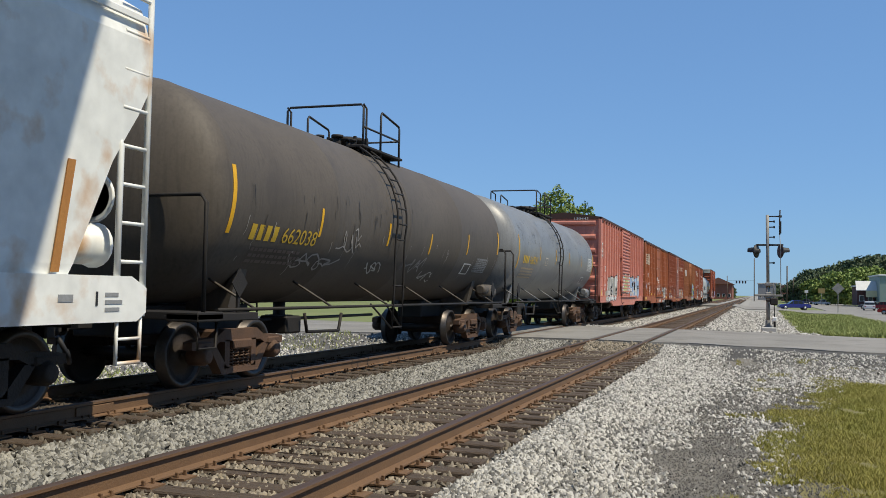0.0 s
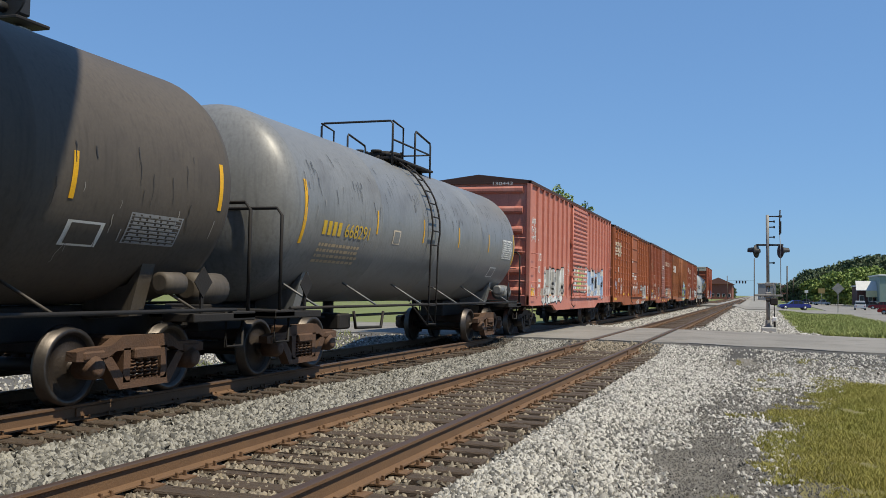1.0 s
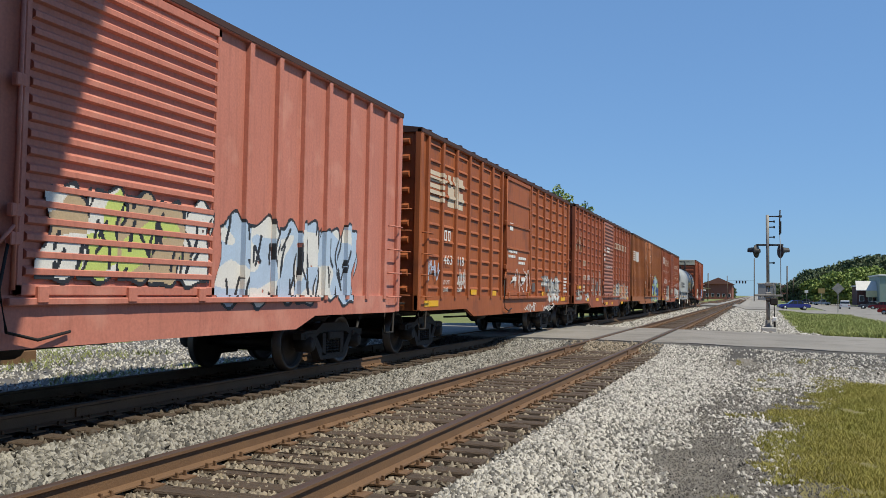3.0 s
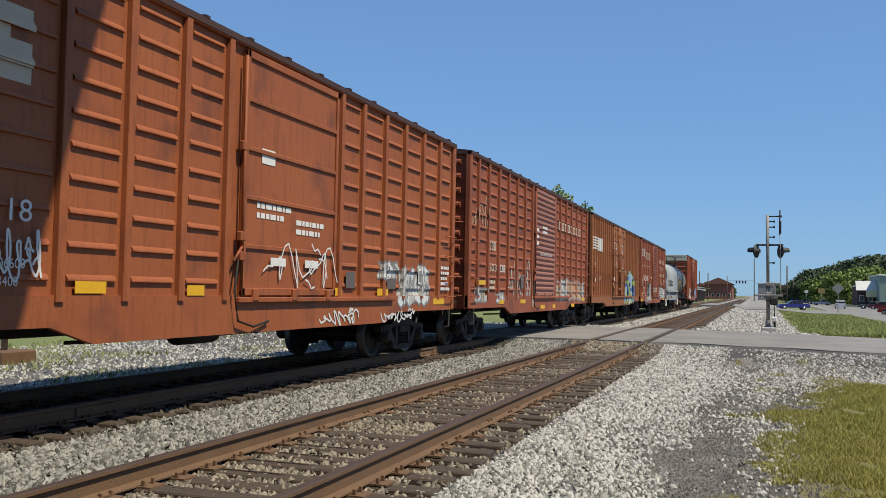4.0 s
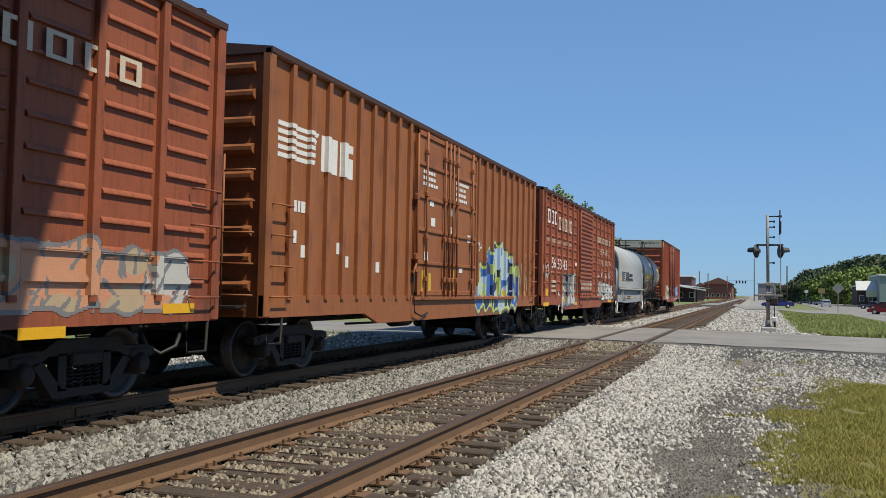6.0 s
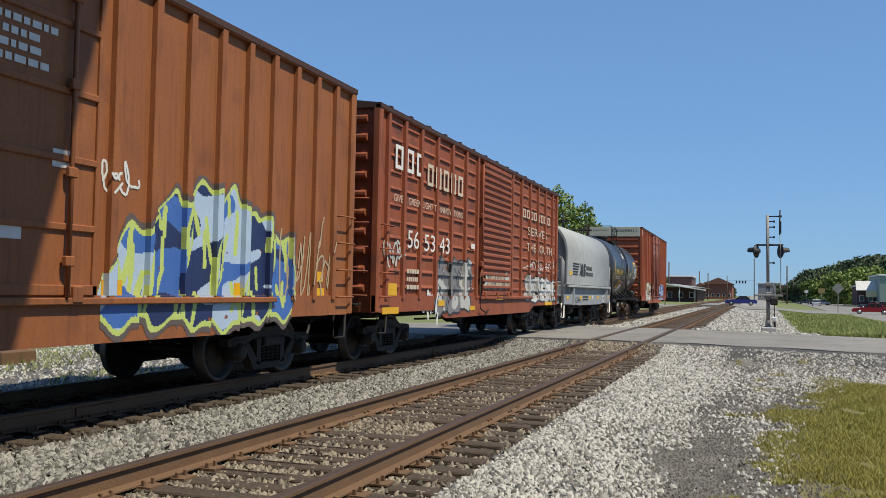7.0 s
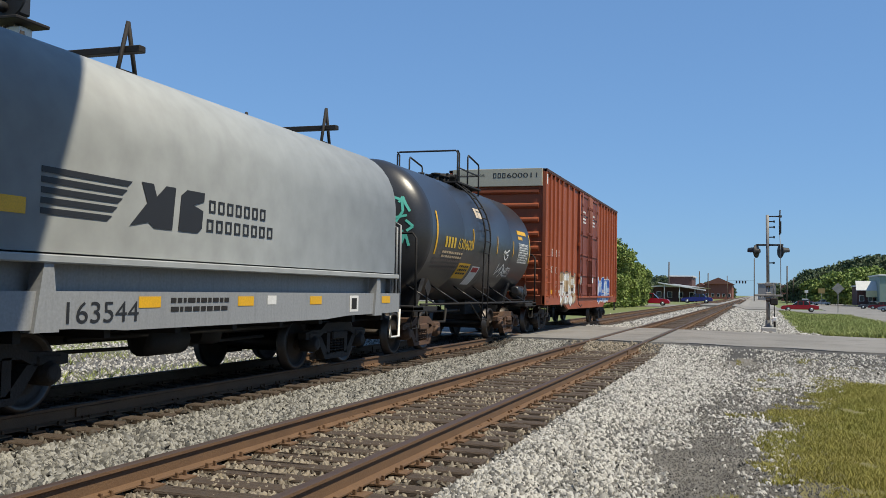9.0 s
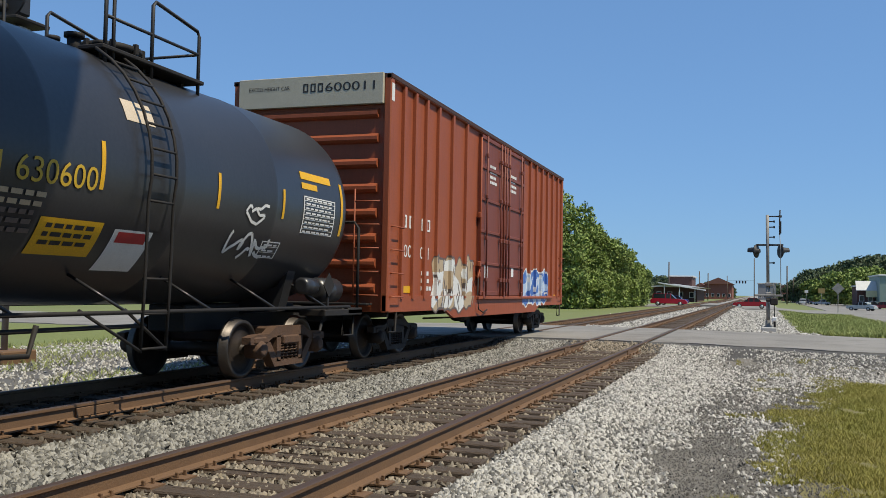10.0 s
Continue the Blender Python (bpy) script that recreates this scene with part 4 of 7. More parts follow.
SPRAY = {n: plain("spray_" + n, c, 0.5) for n, c in dict(
    silver=(0.55, 0.54, 0.50), white=(0.75, 0.75, 0.72), black=(0.025, 0.025, 0.03), blue=(0.06, 0.16, 0.48), pale_blue=(0.45, 0.58, 0.75), navy=(0.02, 0.035, 0.12),
    lime=(0.55, 0.66, 0.18), teal=(0.10, 0.52, 0.42), peach=(0.62, 0.30, 0.17), tan=(0.50, 0.38, 0.24), grey=(0.22, 0.21, 0.21), grime=(0.13, 0.10, 0.09)).items()}


def piece(car, depth, y0, y1, z0, z1, letters, seed, colours, label, halo=False, cell=0.016, bow=0.0, line=0.035):
    """One large sprayed piece; the last colours are the outline and the halo."""
    fills = tuple(range(len(colours) - 1 - (1 if halo else 0)))
    grid_paint(car, "sprayed_piece", y0, y1, z0, z1, cell, sprayed(y0 + 0.1, y1 - 0.1, z0 + 0.05, z1 - 0.05, letters, seed, line, halo, 0.15, bow, fills), depth, [SPRAY[c] for c in colours], label)


def horse_mark(car, x, y, z, w, h, material):
    """A plain striped emblem: bars that shorten towards a solid block with two notches."""
    for k in range(5):
        bm = bmesh.new()
        z0 = z + h * k / 5 + 0.02
        prism(bm, [(y, z0), (y + w * (0.36 + 0.03 * k), z0), (y + w * (0.39 + 0.03 * k), z0 + h * 0.12), (y, z0 + h * 0.12)], 0, x - 0.003, x)
        part("emblem_stripe", bm, material, car)
    wedge = [(0.50, 0.0), (0.62, 0.12), (0.66, 0.0), (0.79, 0.0), (0.79, 1.0), (0.72, 1.0), (0.66, 0.72), (0.63, 1.0), (0.55, 1.0), (0.60, 0.55)]
    block = [(0.82, 0.0), (0.97, 0.0), (1.0, 0.12), (1.0, 0.55), (0.92, 0.66), (1.0, 0.78), (1.0, 1.0), (0.86, 1.0), (0.82, 0.85)]
    for k, shape in enumerate((wedge, block)):
        bm = bmesh.new()
        prism(bm, [(y + w * (u + 0.015 * k + 0.02 * v), z + h * v) for u, v in shape], 0, x - 0.003, x + 0.001 * k)
        part("emblem_block", bm, material, car)


def emblem_paint(car, depth, y, z, w, h, material):
    """The same striped emblem, laid over the posts and panels of a side."""
    def colour(a, b):
        u, v = (a - y) / w, (b - z) / h
        k = int(v * 5)
        if u < 0.38 + 0.12 * v:
            return 0 if (v * 5) % 1 > 0.36 else None
        if 0.54 < u < 0.77:
            f = (u - 0.54) / 0.23
            return None if v > 0.7 and 0.35 < f < 0.65 else 0
        if u > 0.80:
            f = (u - 0.80) / 0.20
            if 0.58 < v < 0.74 and f > 0.45:
                return None
            return 0
        return None
    grid_paint(car, "emblem", y, y + w, z, z + h, 0.022, colour, depth, [material], "")


def small_print(car, x, y, z, rows, width, material, pitch=0.09):
    """Stencilled lines too small to read."""
    r = random.Random(int(y * 100 + z * 10))
    for k in range(rows):
        bm = bmesh.new()
        a = y
        while a < y + width * r.uniform(0.7, 1.0):
            w = r.uniform(0.05, 0.16)
            box(bm, x - 0.003, x, a, a + w, z - k * pitch, z - k * pitch + pitch * 0.55)
            a += w + 0.03
        tagged(part("small_print", bm, material, car), kind="stuff")


# covered hopper at the head
def hopper(y0, L):
    car = car_root("covered_hopper", y0, "white covered hopper car with rust stains and a ladder", "hopper car")
    bm = bmesh.new()
    side = [(-HALF + 0.05, 1.35), (-HALF + 0.03, 1.5), (-HALF, 3.9), (-HALF + 0.08, 4.25), (-0.9, 4.62), (0.9, 4.62), (HALF - 0.08, 4.25), (HALF, 3.9), (HALF - 0.03, 1.5), (HALF - 0.05, 1.35)]
    ends = [(4.62, 0.15), (4.2, 0.10), (3.6, 0.0), (3.3, 0.05), (2.6, 0.55), (1.35, 1.15)]

    def cut(z):
        for (za, a), (zb, b) in zip(ends, ends[1:]):
            if z >= zb:
                return a + (b - a) * (za - z) / (za - zb)
        return ends[-1][1]
    prof = []
    for (xa, za), (xb, zb) in zip(side, side[1:] + side[:1]):
        n = max(1, int(abs(za - zb) / 0.25))
        prof += [(xa + (xb - xa) * k / n, za + (zb - za) * k / n) for k in range(n)]
    near = [bm.verts.new((x, cut(z), z)) for x, z in prof]
    far = [bm.verts.new((x, L - cut(z), z)) for x, z in prof]
    for i in range(len(prof)):
        j = (i + 1) % len(prof)
        bm.faces.new((near[i], near[j], far[j], far[i]))
    for ring in (near, far):
        m = len(ring)
        half = [v for v in ring]
        left = sorted([v for v in half if v.co.x < 0], key=lambda v: v.co.z)
        right = sorted([v for v in half if v.co.x >= 0], key=lambda v: v.co.z)
        for a, b, c, d in zip(left, right, right[1:], left[1:]):
            bm.faces.new((a, b, c, d))
    bmesh.ops.recalc_face_normals(bm, faces=bm.faces)
    part("hopper_body", bm, M["hopper"], car)
    for s in (-1, 1):
        bm = bmesh.new()
        soft_box(bm, min(s * HALF, s * (HALF + 0.03)), max(s * HALF, s * (HALF + 0.03)), 0.12, L - 0.12, 4.08, 4.16, 0.01)
        part("top_rail", bm, M["hopper"], car)
        bm = bmesh.new()
        prism(bm, [(0.0, 1.02), (0.0, 1.28), (0.25, 1.40), (L - 0.25, 1.40), (L, 1.28), (L, 1.02), (L - 0.15, 0.93), (0.15, 0.93)], 0, min(s * (HALF - 0.06), s * (HALF + 0.02)), max(s * (HALF - 0.06), s * (HALF + 0.02)))
        part("side_sill", bm, M["hopper"], car)
        for y, d in ((0.02, 1), (L - 0.02, -1)):
            bm = bmesh.new()
            x = s * (HALF - 0.02)
            for a in (0.0, 0.42):
                ztop = 4.75 if a == 0.0 else 3.0
                tube(bm, [(x, y + d * a, 0.98), (x, y + d * a, ztop - 0.25), (x - s * 0.1, y + d * a, ztop)], 0.034, 8)
            for k in range(9):
                tube(bm, [(x, y, 1.15 + 0.4 * k), (x, y + d * 0.42, 1.15 + 0.4 * k)], 0.022, 6)
            for a in (0.02, 0.40):
                tube(bm, [(x, y + d * a, 1.0), (x, y + d * a, 0.48)], 0.022, 5)
            tube(bm, [(x, y + d * 0.02, 0.5), (x, y + d * 0.4, 0.5)], 0.022, 5)
            tube(bm, [(x, y + d * 0.02, 0.75), (x, y + d * 0.4, 0.75)], 0.018, 5)
            part("ladder", bm, M["hopper"], car)
    for y, d in ((0.0, 1), (L, -1)):
        bm = bmesh.new()
        soft_box(bm, -HALF + 0.05, HALF - 0.05, min(y, y + d * 1.2), max(y, y + d * 1.2), 1.0, 1.06, 0.01)
        part("end_platform", bm, M["hopper"], car)
    bm = bmesh.new()
    spin(bm, [(-0.32, 0.1), (-0.28, 0.21), (0.25, 0.21), (0.27, 0.24), (0.30, 0.24), (0.34, 0.15)], 1, (1.2, L - 0.62, 1.72), 18)
    part("brake_cylinder", bm, M["hopper"], car)
    bm = bmesh.new()
    spin(bm, [(-0.02, 0.26), (0.0, 0.28), (0.02, 0.26), (0.02, 0.22), (-0.02, 0.22)], 1, (1.0, L - 0.12, 2.25), 20)
    for k in range(4):
        t = k * math.pi / 2
        tube(bm, [(1.0, L - 0.12, 2.25), (1.0 + 0.25 * math.cos(t), L - 0.12, 2.25 + 0.25 * math.sin(t))], 0.014, 5)
    part("brake_wheel", bm, M["hopper"], car)
    plate(car, HALF + 0.026, L - 1.32, L - 1.12, 1.14, 1.21, M["coil_frame"], "jacking_pad")
    plate(car, HALF + 0.027, L - 0.80, L - 0.77, 1.10, 1.24, M["black"], "slot")
    for k, w in enumerate((0.20, 0.26, 0.22)):
        plate(car, HALF + 0.026, L - 0.66, L - 0.66 + w, 1.19 - k * 0.075, 1.23 - k * 0.075, M["coil_frame"], "small_print")
    on_curve = bmesh.new()
    prism(on_curve, [(L - 1.40, 1.42), (L - 1.30, 1.42), (L - 1.12, 2.5), (L - 1.22, 2.5)], 0, HALF - 0.01, HALF + 0.004)
    part("rust_streak", on_curve, mat("rust_stain", (0.42, 0.19, 0.05), (0.34, 0.14, 0.04), 0.8), car)
    underframe(car, L, 0.98)
    for y in (1.75, L - 1.75):
        truck(car, y, M["truck_dark"])


hopper(-7.3, 15.6)

tank_1 = tank_car("tank_car", 9.35, 14.5, "sooty dark grey tank car with yellow bars and tall top rails", M["tank1"], ladder_at=0.43)
tank_2 = tank_car("tank_car", 24.3, 14.2, "streaked grey tank car with yellow bars and top rails", M["tank2"], ladder_at=0.443, rail_from=-0.25, rail_up=0.68)
kcs, kcs_d = boxcar("boxcar", 39.2, 15.8, "faded red steel boxcar with vertical posts and sprayed paint", M["kcs"],
                    [1.04, 1.87, 2.61, 3.39, 4.18, 4.95, 5.72] + spread(10.4, 15.1, 7), 4.62, 0, (6.5, 9.65), "ribbed", None, 6, roof_bumps=False)
ns2, ns2_d = boxcar("boxcar", 56.0, 15.3, "rust-red boxcar with beaded panels and a flat panelled door", M["ns"],
                    [0.5, 1.42, 2.37, 3.34, 4.30, 5.28, 6.2] + [9.5, 10.35, 11.34, 12.30, 13.30, 14.3], 4.55, 10, (6.55, 9.3), "panel", None, 10)
sou3, sou3_d = boxcar("boxcar", 72.4, 15.8, "rust-red boxcar with beaded panels and a maroon ribbed door", M["sou"],
                      [0.76, 1.66, 2.63, 3.59, 4.54, 5.47, 6.38] + [9.7, 10.5, 11.5, 12.5, 13.55, 14.6], 4.60, 11, (6.65, 9.5), "ribbed", M["door"], 10)
ns4, ns4_d = boxcar("boxcar", 89.3, 15.9, "brown-red boxcar with two plug doors and a large sprayed piece", M["ns4"],
                    spread(0.7, 5.4, 9) + spread(10.0, 15.2, 9), 4.62, 0, (5.75, 9.75), "plug", None, 9, roof_bumps=False)
sou5, sou5_d = boxcar("boxcar", 106.2, 15.4, "rust-red boxcar with beaded panels, white numbers and sprayed paint", M["sou"],
                      [0.48, 1.31, 2.2, 3.17, 4.16, 5.17, 6.1] + spread(9.4, 14.6, 6), 4.62, 11, (6.42, 9.2), "ribbed", M["sou"], 10)


def coil_car(y0, L):
    car = car_root("coil_car", y0, "pale grey steel coil car with a rounded cover", "coil car")
    a, b = 0.9, L - 0.4
    bm = bmesh.new()
    prof = [(HALF - 0.02, 1.60), (HALF - 0.02, 2.75)]
    for k in range(1, 9):
        t = k / 8 * math.pi / 2
        prof.append((HALF - 0.02 - 0.95 + 0.95 * math.cos(t), 2.75 + 1.06 * math.sin(t)))
    full = prof + [(-x, z) for x, z in prof[::-1]]
    rings = []
    # hooded ends: the skin runs past an inset end sheet
    for y, inset in ((a + 0.30, 0.10), (a, 0.06), (a, 0.0), (b, 0.0), (b, 0.06), (b - 0.30, 0.10)):
        rings.append([bm.verts.new((x * (1 - inset / HALF), y, z - inset * (z > 2))) for x, z in full])
    for p, q in zip(rings, rings[1:]):
        for i in range(len(full) - 1):
            bm.faces.new((p[i], p[i + 1], q[i + 1], q[i]))
    for ring, y in ((rings[0], a + 0.12), (rings[-1], b - 0.12)):
        tip = bm.verts.new((-0.1, y, 2.45))
        for p, q in zip(ring, ring[1:] + ring[:1]):
            bm.faces.new((p, q, tip))
    bmesh.ops.recalc_face_normals(bm, faces=bm.faces)
    for f in bm.faces:
        f.smooth = len(f.verts) == 4 and abs(f.normal.y) < 0.1
    part("cover", bm, M["coil"], car)
    bm = bmesh.new()
    soft_box(bm, -HALF + 0.15, HALF - 0.15, a - 0.04, a + 0.30, 1.62, 1.69, 0.01)
    part("end_stiffener", bm, M["coil"], car)
    bm = bmesh.new()
    for s in (-1, 1):
        soft_box(bm, min(s * (HALF - 0.08), s * (HALF + 0.06)), max(s * (HALF - 0.08), s * (HALF + 0.06)), a - 0.05, b + 0.05, 1.50, 1.58, 0.012)
    for y in (a - 0.05, b - 0.03):
        soft_box(bm, -HALF, HALF, y, y + 0.08, 1.50, 1.58, 0.012)
    part("cover_lip", bm, M["coil"], car)
    for y in (4.1, 9.4):
        bm = bmesh.new()
        for s in (-1, 1):
            for d in (-0.22, 0.22):
                tube(bm, [(s * 0.78, y + d, 3.56), (s * 0.78, y, 4.40)], 0.028, 5)
            tube(bm, [(s * 0.78, y - 0.15, 3.80), (s * 0.78, y + 0.15, 3.80)], 0.022, 5)
        soft_box(bm, -1.0, 1.0, y - 0.06, y + 0.06, 4.02, 4.10, 0.01)
        part("lifting_bracket", bm, M["steel"], car)
    bm = bmesh.new()
    ring = [(0.0, 3.3 + 0.55 * math.cos(k * math.tau / 24), 3.72 + 0.22 * math.sin(k * math.tau / 24)) for k in range(25)]
    tube(bm, ring, 0.035, 6)
    part("guide_ring", bm, M["coil_frame"], car)
    # frame
    bm = bmesh.new()
    box(bm, -HALF + 0.20, HALF - 0.20, 0.1, L - 0.1, 0.92, 1.52)
    part("deck", bm, M["coil_frame"], car)
    for s in (-1, 1):
        bm = bmesh.new()
        prism(bm, [(0.35, 1.24), (L - 0.15, 1.24), (L - 0.15, 0.90), (L - 2.4, 0.88), (L - 3.2, 0.84), (3.2, 0.84), (2.4, 0.88), (0.35, 0.90)], 0, min(s * (HALF - 0.08), s * (HALF - 0.01)), max(s * (HALF - 0.08), s * (HALF - 0.01)))
        part("side_sill", bm, M["coil_frame"], car)
        for y in (1.85, L - 1.4):
            bm = bmesh.new()
            prism(bm, [(y, 0.86), (y + 0.32, 0.86), (y + 0.22, 1.50), (y + 0.10, 1.50)], 0, min(s * (HALF - 0.12), s * (HALF + 0.03)), max(s * (HALF - 0.12), s * (HALF + 0.03)))
            part("side_post", bm, M["coil_frame"], car)
        for y, d in ((0.05, 1), (L - 0.05, -1)):
            for dy in (0.0, 0.18, 0.36):
                bm = bmesh.new()
                tube(bm, [(s * (HALF - 0.05), y + d * dy, 0.95), (s * (HALF - 0.05), y + d * dy, 2.5 - dy * 0.3), (s * (HALF - 0.16), y + d * dy, 2.56 - dy * 0.3), (s * (HALF - 0.22), y + d * dy, 2.4 - dy * 0.3)], 0.022, 5)
                part("grab_bar", bm, M["coil_frame"], car)
            bm = bmesh.new()
            tube(bm, [(s * (HALF - 0.05), y, 0.95), (s * (HALF - 0.05), y, 0.45), (s * (HALF - 0.05), y + d * 0.42, 0.45), (s * (HALF - 0.05), y + d * 0.42, 0.95)], 0.03, 5)
            part("step", bm, M["white"], car)
    for y, d in ((0.0, 1), (L, -1)):
        bm = bmesh.new()
        soft_box(bm, -HALF + 0.1, HALF - 0.1, min(y, y + d * 0.7), max(y, y + d * 0.7), 1.18, 1.24, 0.01)
        soft_box(bm, -HALF + 0.1, HALF - 0.1, min(y + d * 0.3, y + d * 0.36), max(y + d * 0.3, y + d * 0.36), 1.24, 1.55, 0.01)
        part("end_platform", bm, M["coil_frame"], car)
    xs = HALF - 0.012
    horse_mark(car, xs, 1.92, 1.93, 2.55, 0.48, M["black"])
    bars(car, xs, 4.66, 2.19, 0.15, 7, 0.20, M["black"])
    bars(car, xs, 4.62, 1.96, 0.15, 8, 0.205, M["black"])
    plate(car, xs, 1.28, 1.74, 1.93, 2.08, M["yellow"], "notice")
    xf = HALF - 0.004
    stencil(car, "163544", xf, 2.3, 0.93, 0.21, M["black"], 1.08)
    for y in (0.76, 3.38, 5.36, 7.35, 10.1):
        plate(car, xf, y, y + 0.38, 1.07, 1.19, M["yellow"], "reflector")
    plate(car, xf, 6.1, 6.34, 1.08, 1.2, M["white"], "placard")
    plate(car, xf, 8.75, 9.09, 0.94, 1.2, M["white"], "placard")
    small_print(car, xf, 3.95, 1.12, 2, 1.2, M["steel"], 0.10)
    plate(car, xf + 0.002, 8.82, 9.02, 0.98, 1.16, M["steel"], "placard")
    underframe(car, L, 0.86)
    for y in (1.75, L - 1.75):
        truck(car, y, M["truck_dark"])


coil_car(122.5, 11.1)
tank_3 = tank_car("tank_car", 134.3, 10.7, "short glossy black tank car with yellow lettering and a teal tag", M["tank3"], ladder_at=0.445, front=0.55)
nokl, nokl_d = boxcar("boxcar", 145.9, 15.7, "tall orange-red boxcar with plum plug doors, last of the train", M["nokl"],
                      [0.75, 1.35, 2.0, 2.74, 3.68, 4.7] + spread(11.0, 14.9, 6), 5.25, 0, (5.75, 10.1), "plug", M["nokl_door"], 9, roof_peak=-0.05, roof_bumps=False)

# ---- lettering, plates and sprayed paint ----
S = HALF - 0.063


def tank_marks(car, L, marks, mat_y, plates):
    for y, t0, t1, w in marks:
        on_shell(car, y, y + w, t0, t1, mat_y, "stripe")
    for y0, y1, t0, t1, m in plates:
        on_shell(car, y0, y1, t0, t1, M[m] if m in M else SPRAY[m], "placard")


def shell_print(car, y, t, rows, width, material, step=3.6, tall=1.9):
    """Data lines on the shell, too small to read."""
    r = random.Random(int(y * 77))
    for k in range(rows):
        a = y
        bm = bmesh.new()
        while a < y + width:
            w = r.uniform(0.06, 0.16)
            for tt, q in ((t - k * step, 0),):
                v = []
                for ang in (tt, tt + tall):
                    for yy in (a, a + w):
                        c = radians(ang)
                        v.append(bm.verts.new((1.512 * math.cos(c), yy, 2.56 + 1.512 * math.sin(c))))
                bm.faces.new((v[0], v[1], v[3], v[2]))
            a += w + 0.035
        tagged(part("small_print", bm, material, car), kind="stuff")


def data_box(car, y0, y1, t0, t1, rows, material):
    """An outlined table of stencilled lines."""
    on_shell(car, y0, y1, t1 - 0.6, t1, material, "table_line")
    on_shell(car, y0, y1, t0, t0 + 0.6, material, "table_line")
    on_shell(car, y0, y0 + 0.025, t0, t1, material, "table_line")
    on_shell(car, y1 - 0.025, y1, t0, t1, material, "table_line")
    for k in range(1, rows):
        on_shell(car, y0, y1, t0 + (t1 - t0) * k / rows, t0 + (t1 - t0) * k / rows + 0.35, material, "table_line")
    shell_print(car, y0 + 0.06, t1 - (t1 - t0) / rows * 0.75, rows, y1 - y0 - 0.2, material, (t1 - t0) / rows, 0.9)


yb = M["gold"]
tank_marks(tank_1, 14.5, [(0.82, -22, 12, 0.09), (3.38, -18, -1, 0.07), (6.15, -18, -2, 0.07), (8.45, -20, -4, 0.07), (11.0, -16, 2, 0.07), (13.58, -12, 10, 0.08)], M["yellow"], [])
bars_y = 1.45
shell_text(tank_1, "662038", 2.3, -24, 0.23, yb, 1.05)
for k in range(4):
    on_shell(tank_1, 1.42 + 0.2 * k, 1.55 + 0.2 * k, -24, -15.5, yb, "marking")
shell_print(tank_1, 1.6, -30, 3, 1.4, SPRAY["grime"])
data_box(tank_1, 12.0, 12.95, -32, -18, 8, M["coil_frame"])
on_shell(tank_1, 11.1, 11.65, -35, -24, SPRAY["white"], "placard")
on_shell(tank_1, 11.16, 11.59, -34, -25, M["tank1"], "placard", lift=0.010)

tank_marks(tank_2, 14.2, [(0.92, -23, 14, 0.09), (3.68, -11, 5, 0.06), (6.08, -12, 6, 0.06), (8.4, -11, 6, 0.06), (10.85, -11, 6, 0.06), (13.33, -20, 12, 0.08)], M["yellow"], [])
shell_text(tank_2, "668291", 2.4, -16, 0.23, yb, 1.0)
for k in range(4):
    on_shell(tank_2, 1.6 + 0.18 * k, 1.72 + 0.18 * k, -16, -7.5, yb, "marking")
shell_print(tank_2, 1.6, -23, 4, 1.5, SPRAY["tan"])
data_box(tank_2, 12.2, 13.15, -15, 4, 9, M["white"])
on_shell(tank_2, 11.5, 12.05, -36, -25, M["white"], "placard")
on_shell(tank_2, 11.55, 12.0, -35, -26, M["tank2"], "placard", lift=0.010)
on_shell(tank_2, 4.5, 4.85, -16, -6, M["cream"], "placard")
on_shell(tank_2, 4.54, 4.81, -15, -7, M["tank2"], "placard", lift=0.010)

tank_marks(tank_3, 10.7, [(1.48, -19, 16, 0.09), (4.12, -11, 8, 0.06), (6.27, -11, 6, 0.06), (7.92, -11, 5, 0.06), (9.82, -16, 16, 0.08)], M["yellow"], [])
shell_text(tank_3, "630600", 3.0, -12.0, 0.24, yb, 1.08)
for k in range(4):
    on_shell(tank_3, 2.1 + 0.2 * k, 2.22 + 0.2 * k, -12.0, -3.0, yb, "marking")
shell_print(tank_3, 2.0, -17, 2, 1.3, SPRAY["tan"])
shell_print(tank_3, 1.6, -24, 3, 1.7, SPRAY["grime"])
on_shell(tank_3, 3.45, 4.35, -40, -24, M["yellow"], "placard")
shell_print(tank_3, 3.55, -28, 3, 0.6, M["black"])
on_shell(tank_3, 4.55, 5.2, -47, -26, M["white"], "placard")
on_shell(tank_3, 4.62, 5.12, -32, -27, plain("red_print", (0.5, 0.03, 0.03)), "placard", lift=0.01)
data_box(tank_3, 8.55, 9.6, -17, 4, 8, M["white"])
on_shell(tank_3, 8.5, 9.5, 13.5, 18, M["yellow"], "placard")
on_shell(tank_3, 8.5, 9.0, 8, 11.5, M["yellow"], "placard")
on_shell(tank_3, 4.6, 5.1, 20, 30, M["cream"], "placard")
data_box(tank_3, 7.6, 8.1, -34, -24, 3, M["white"])
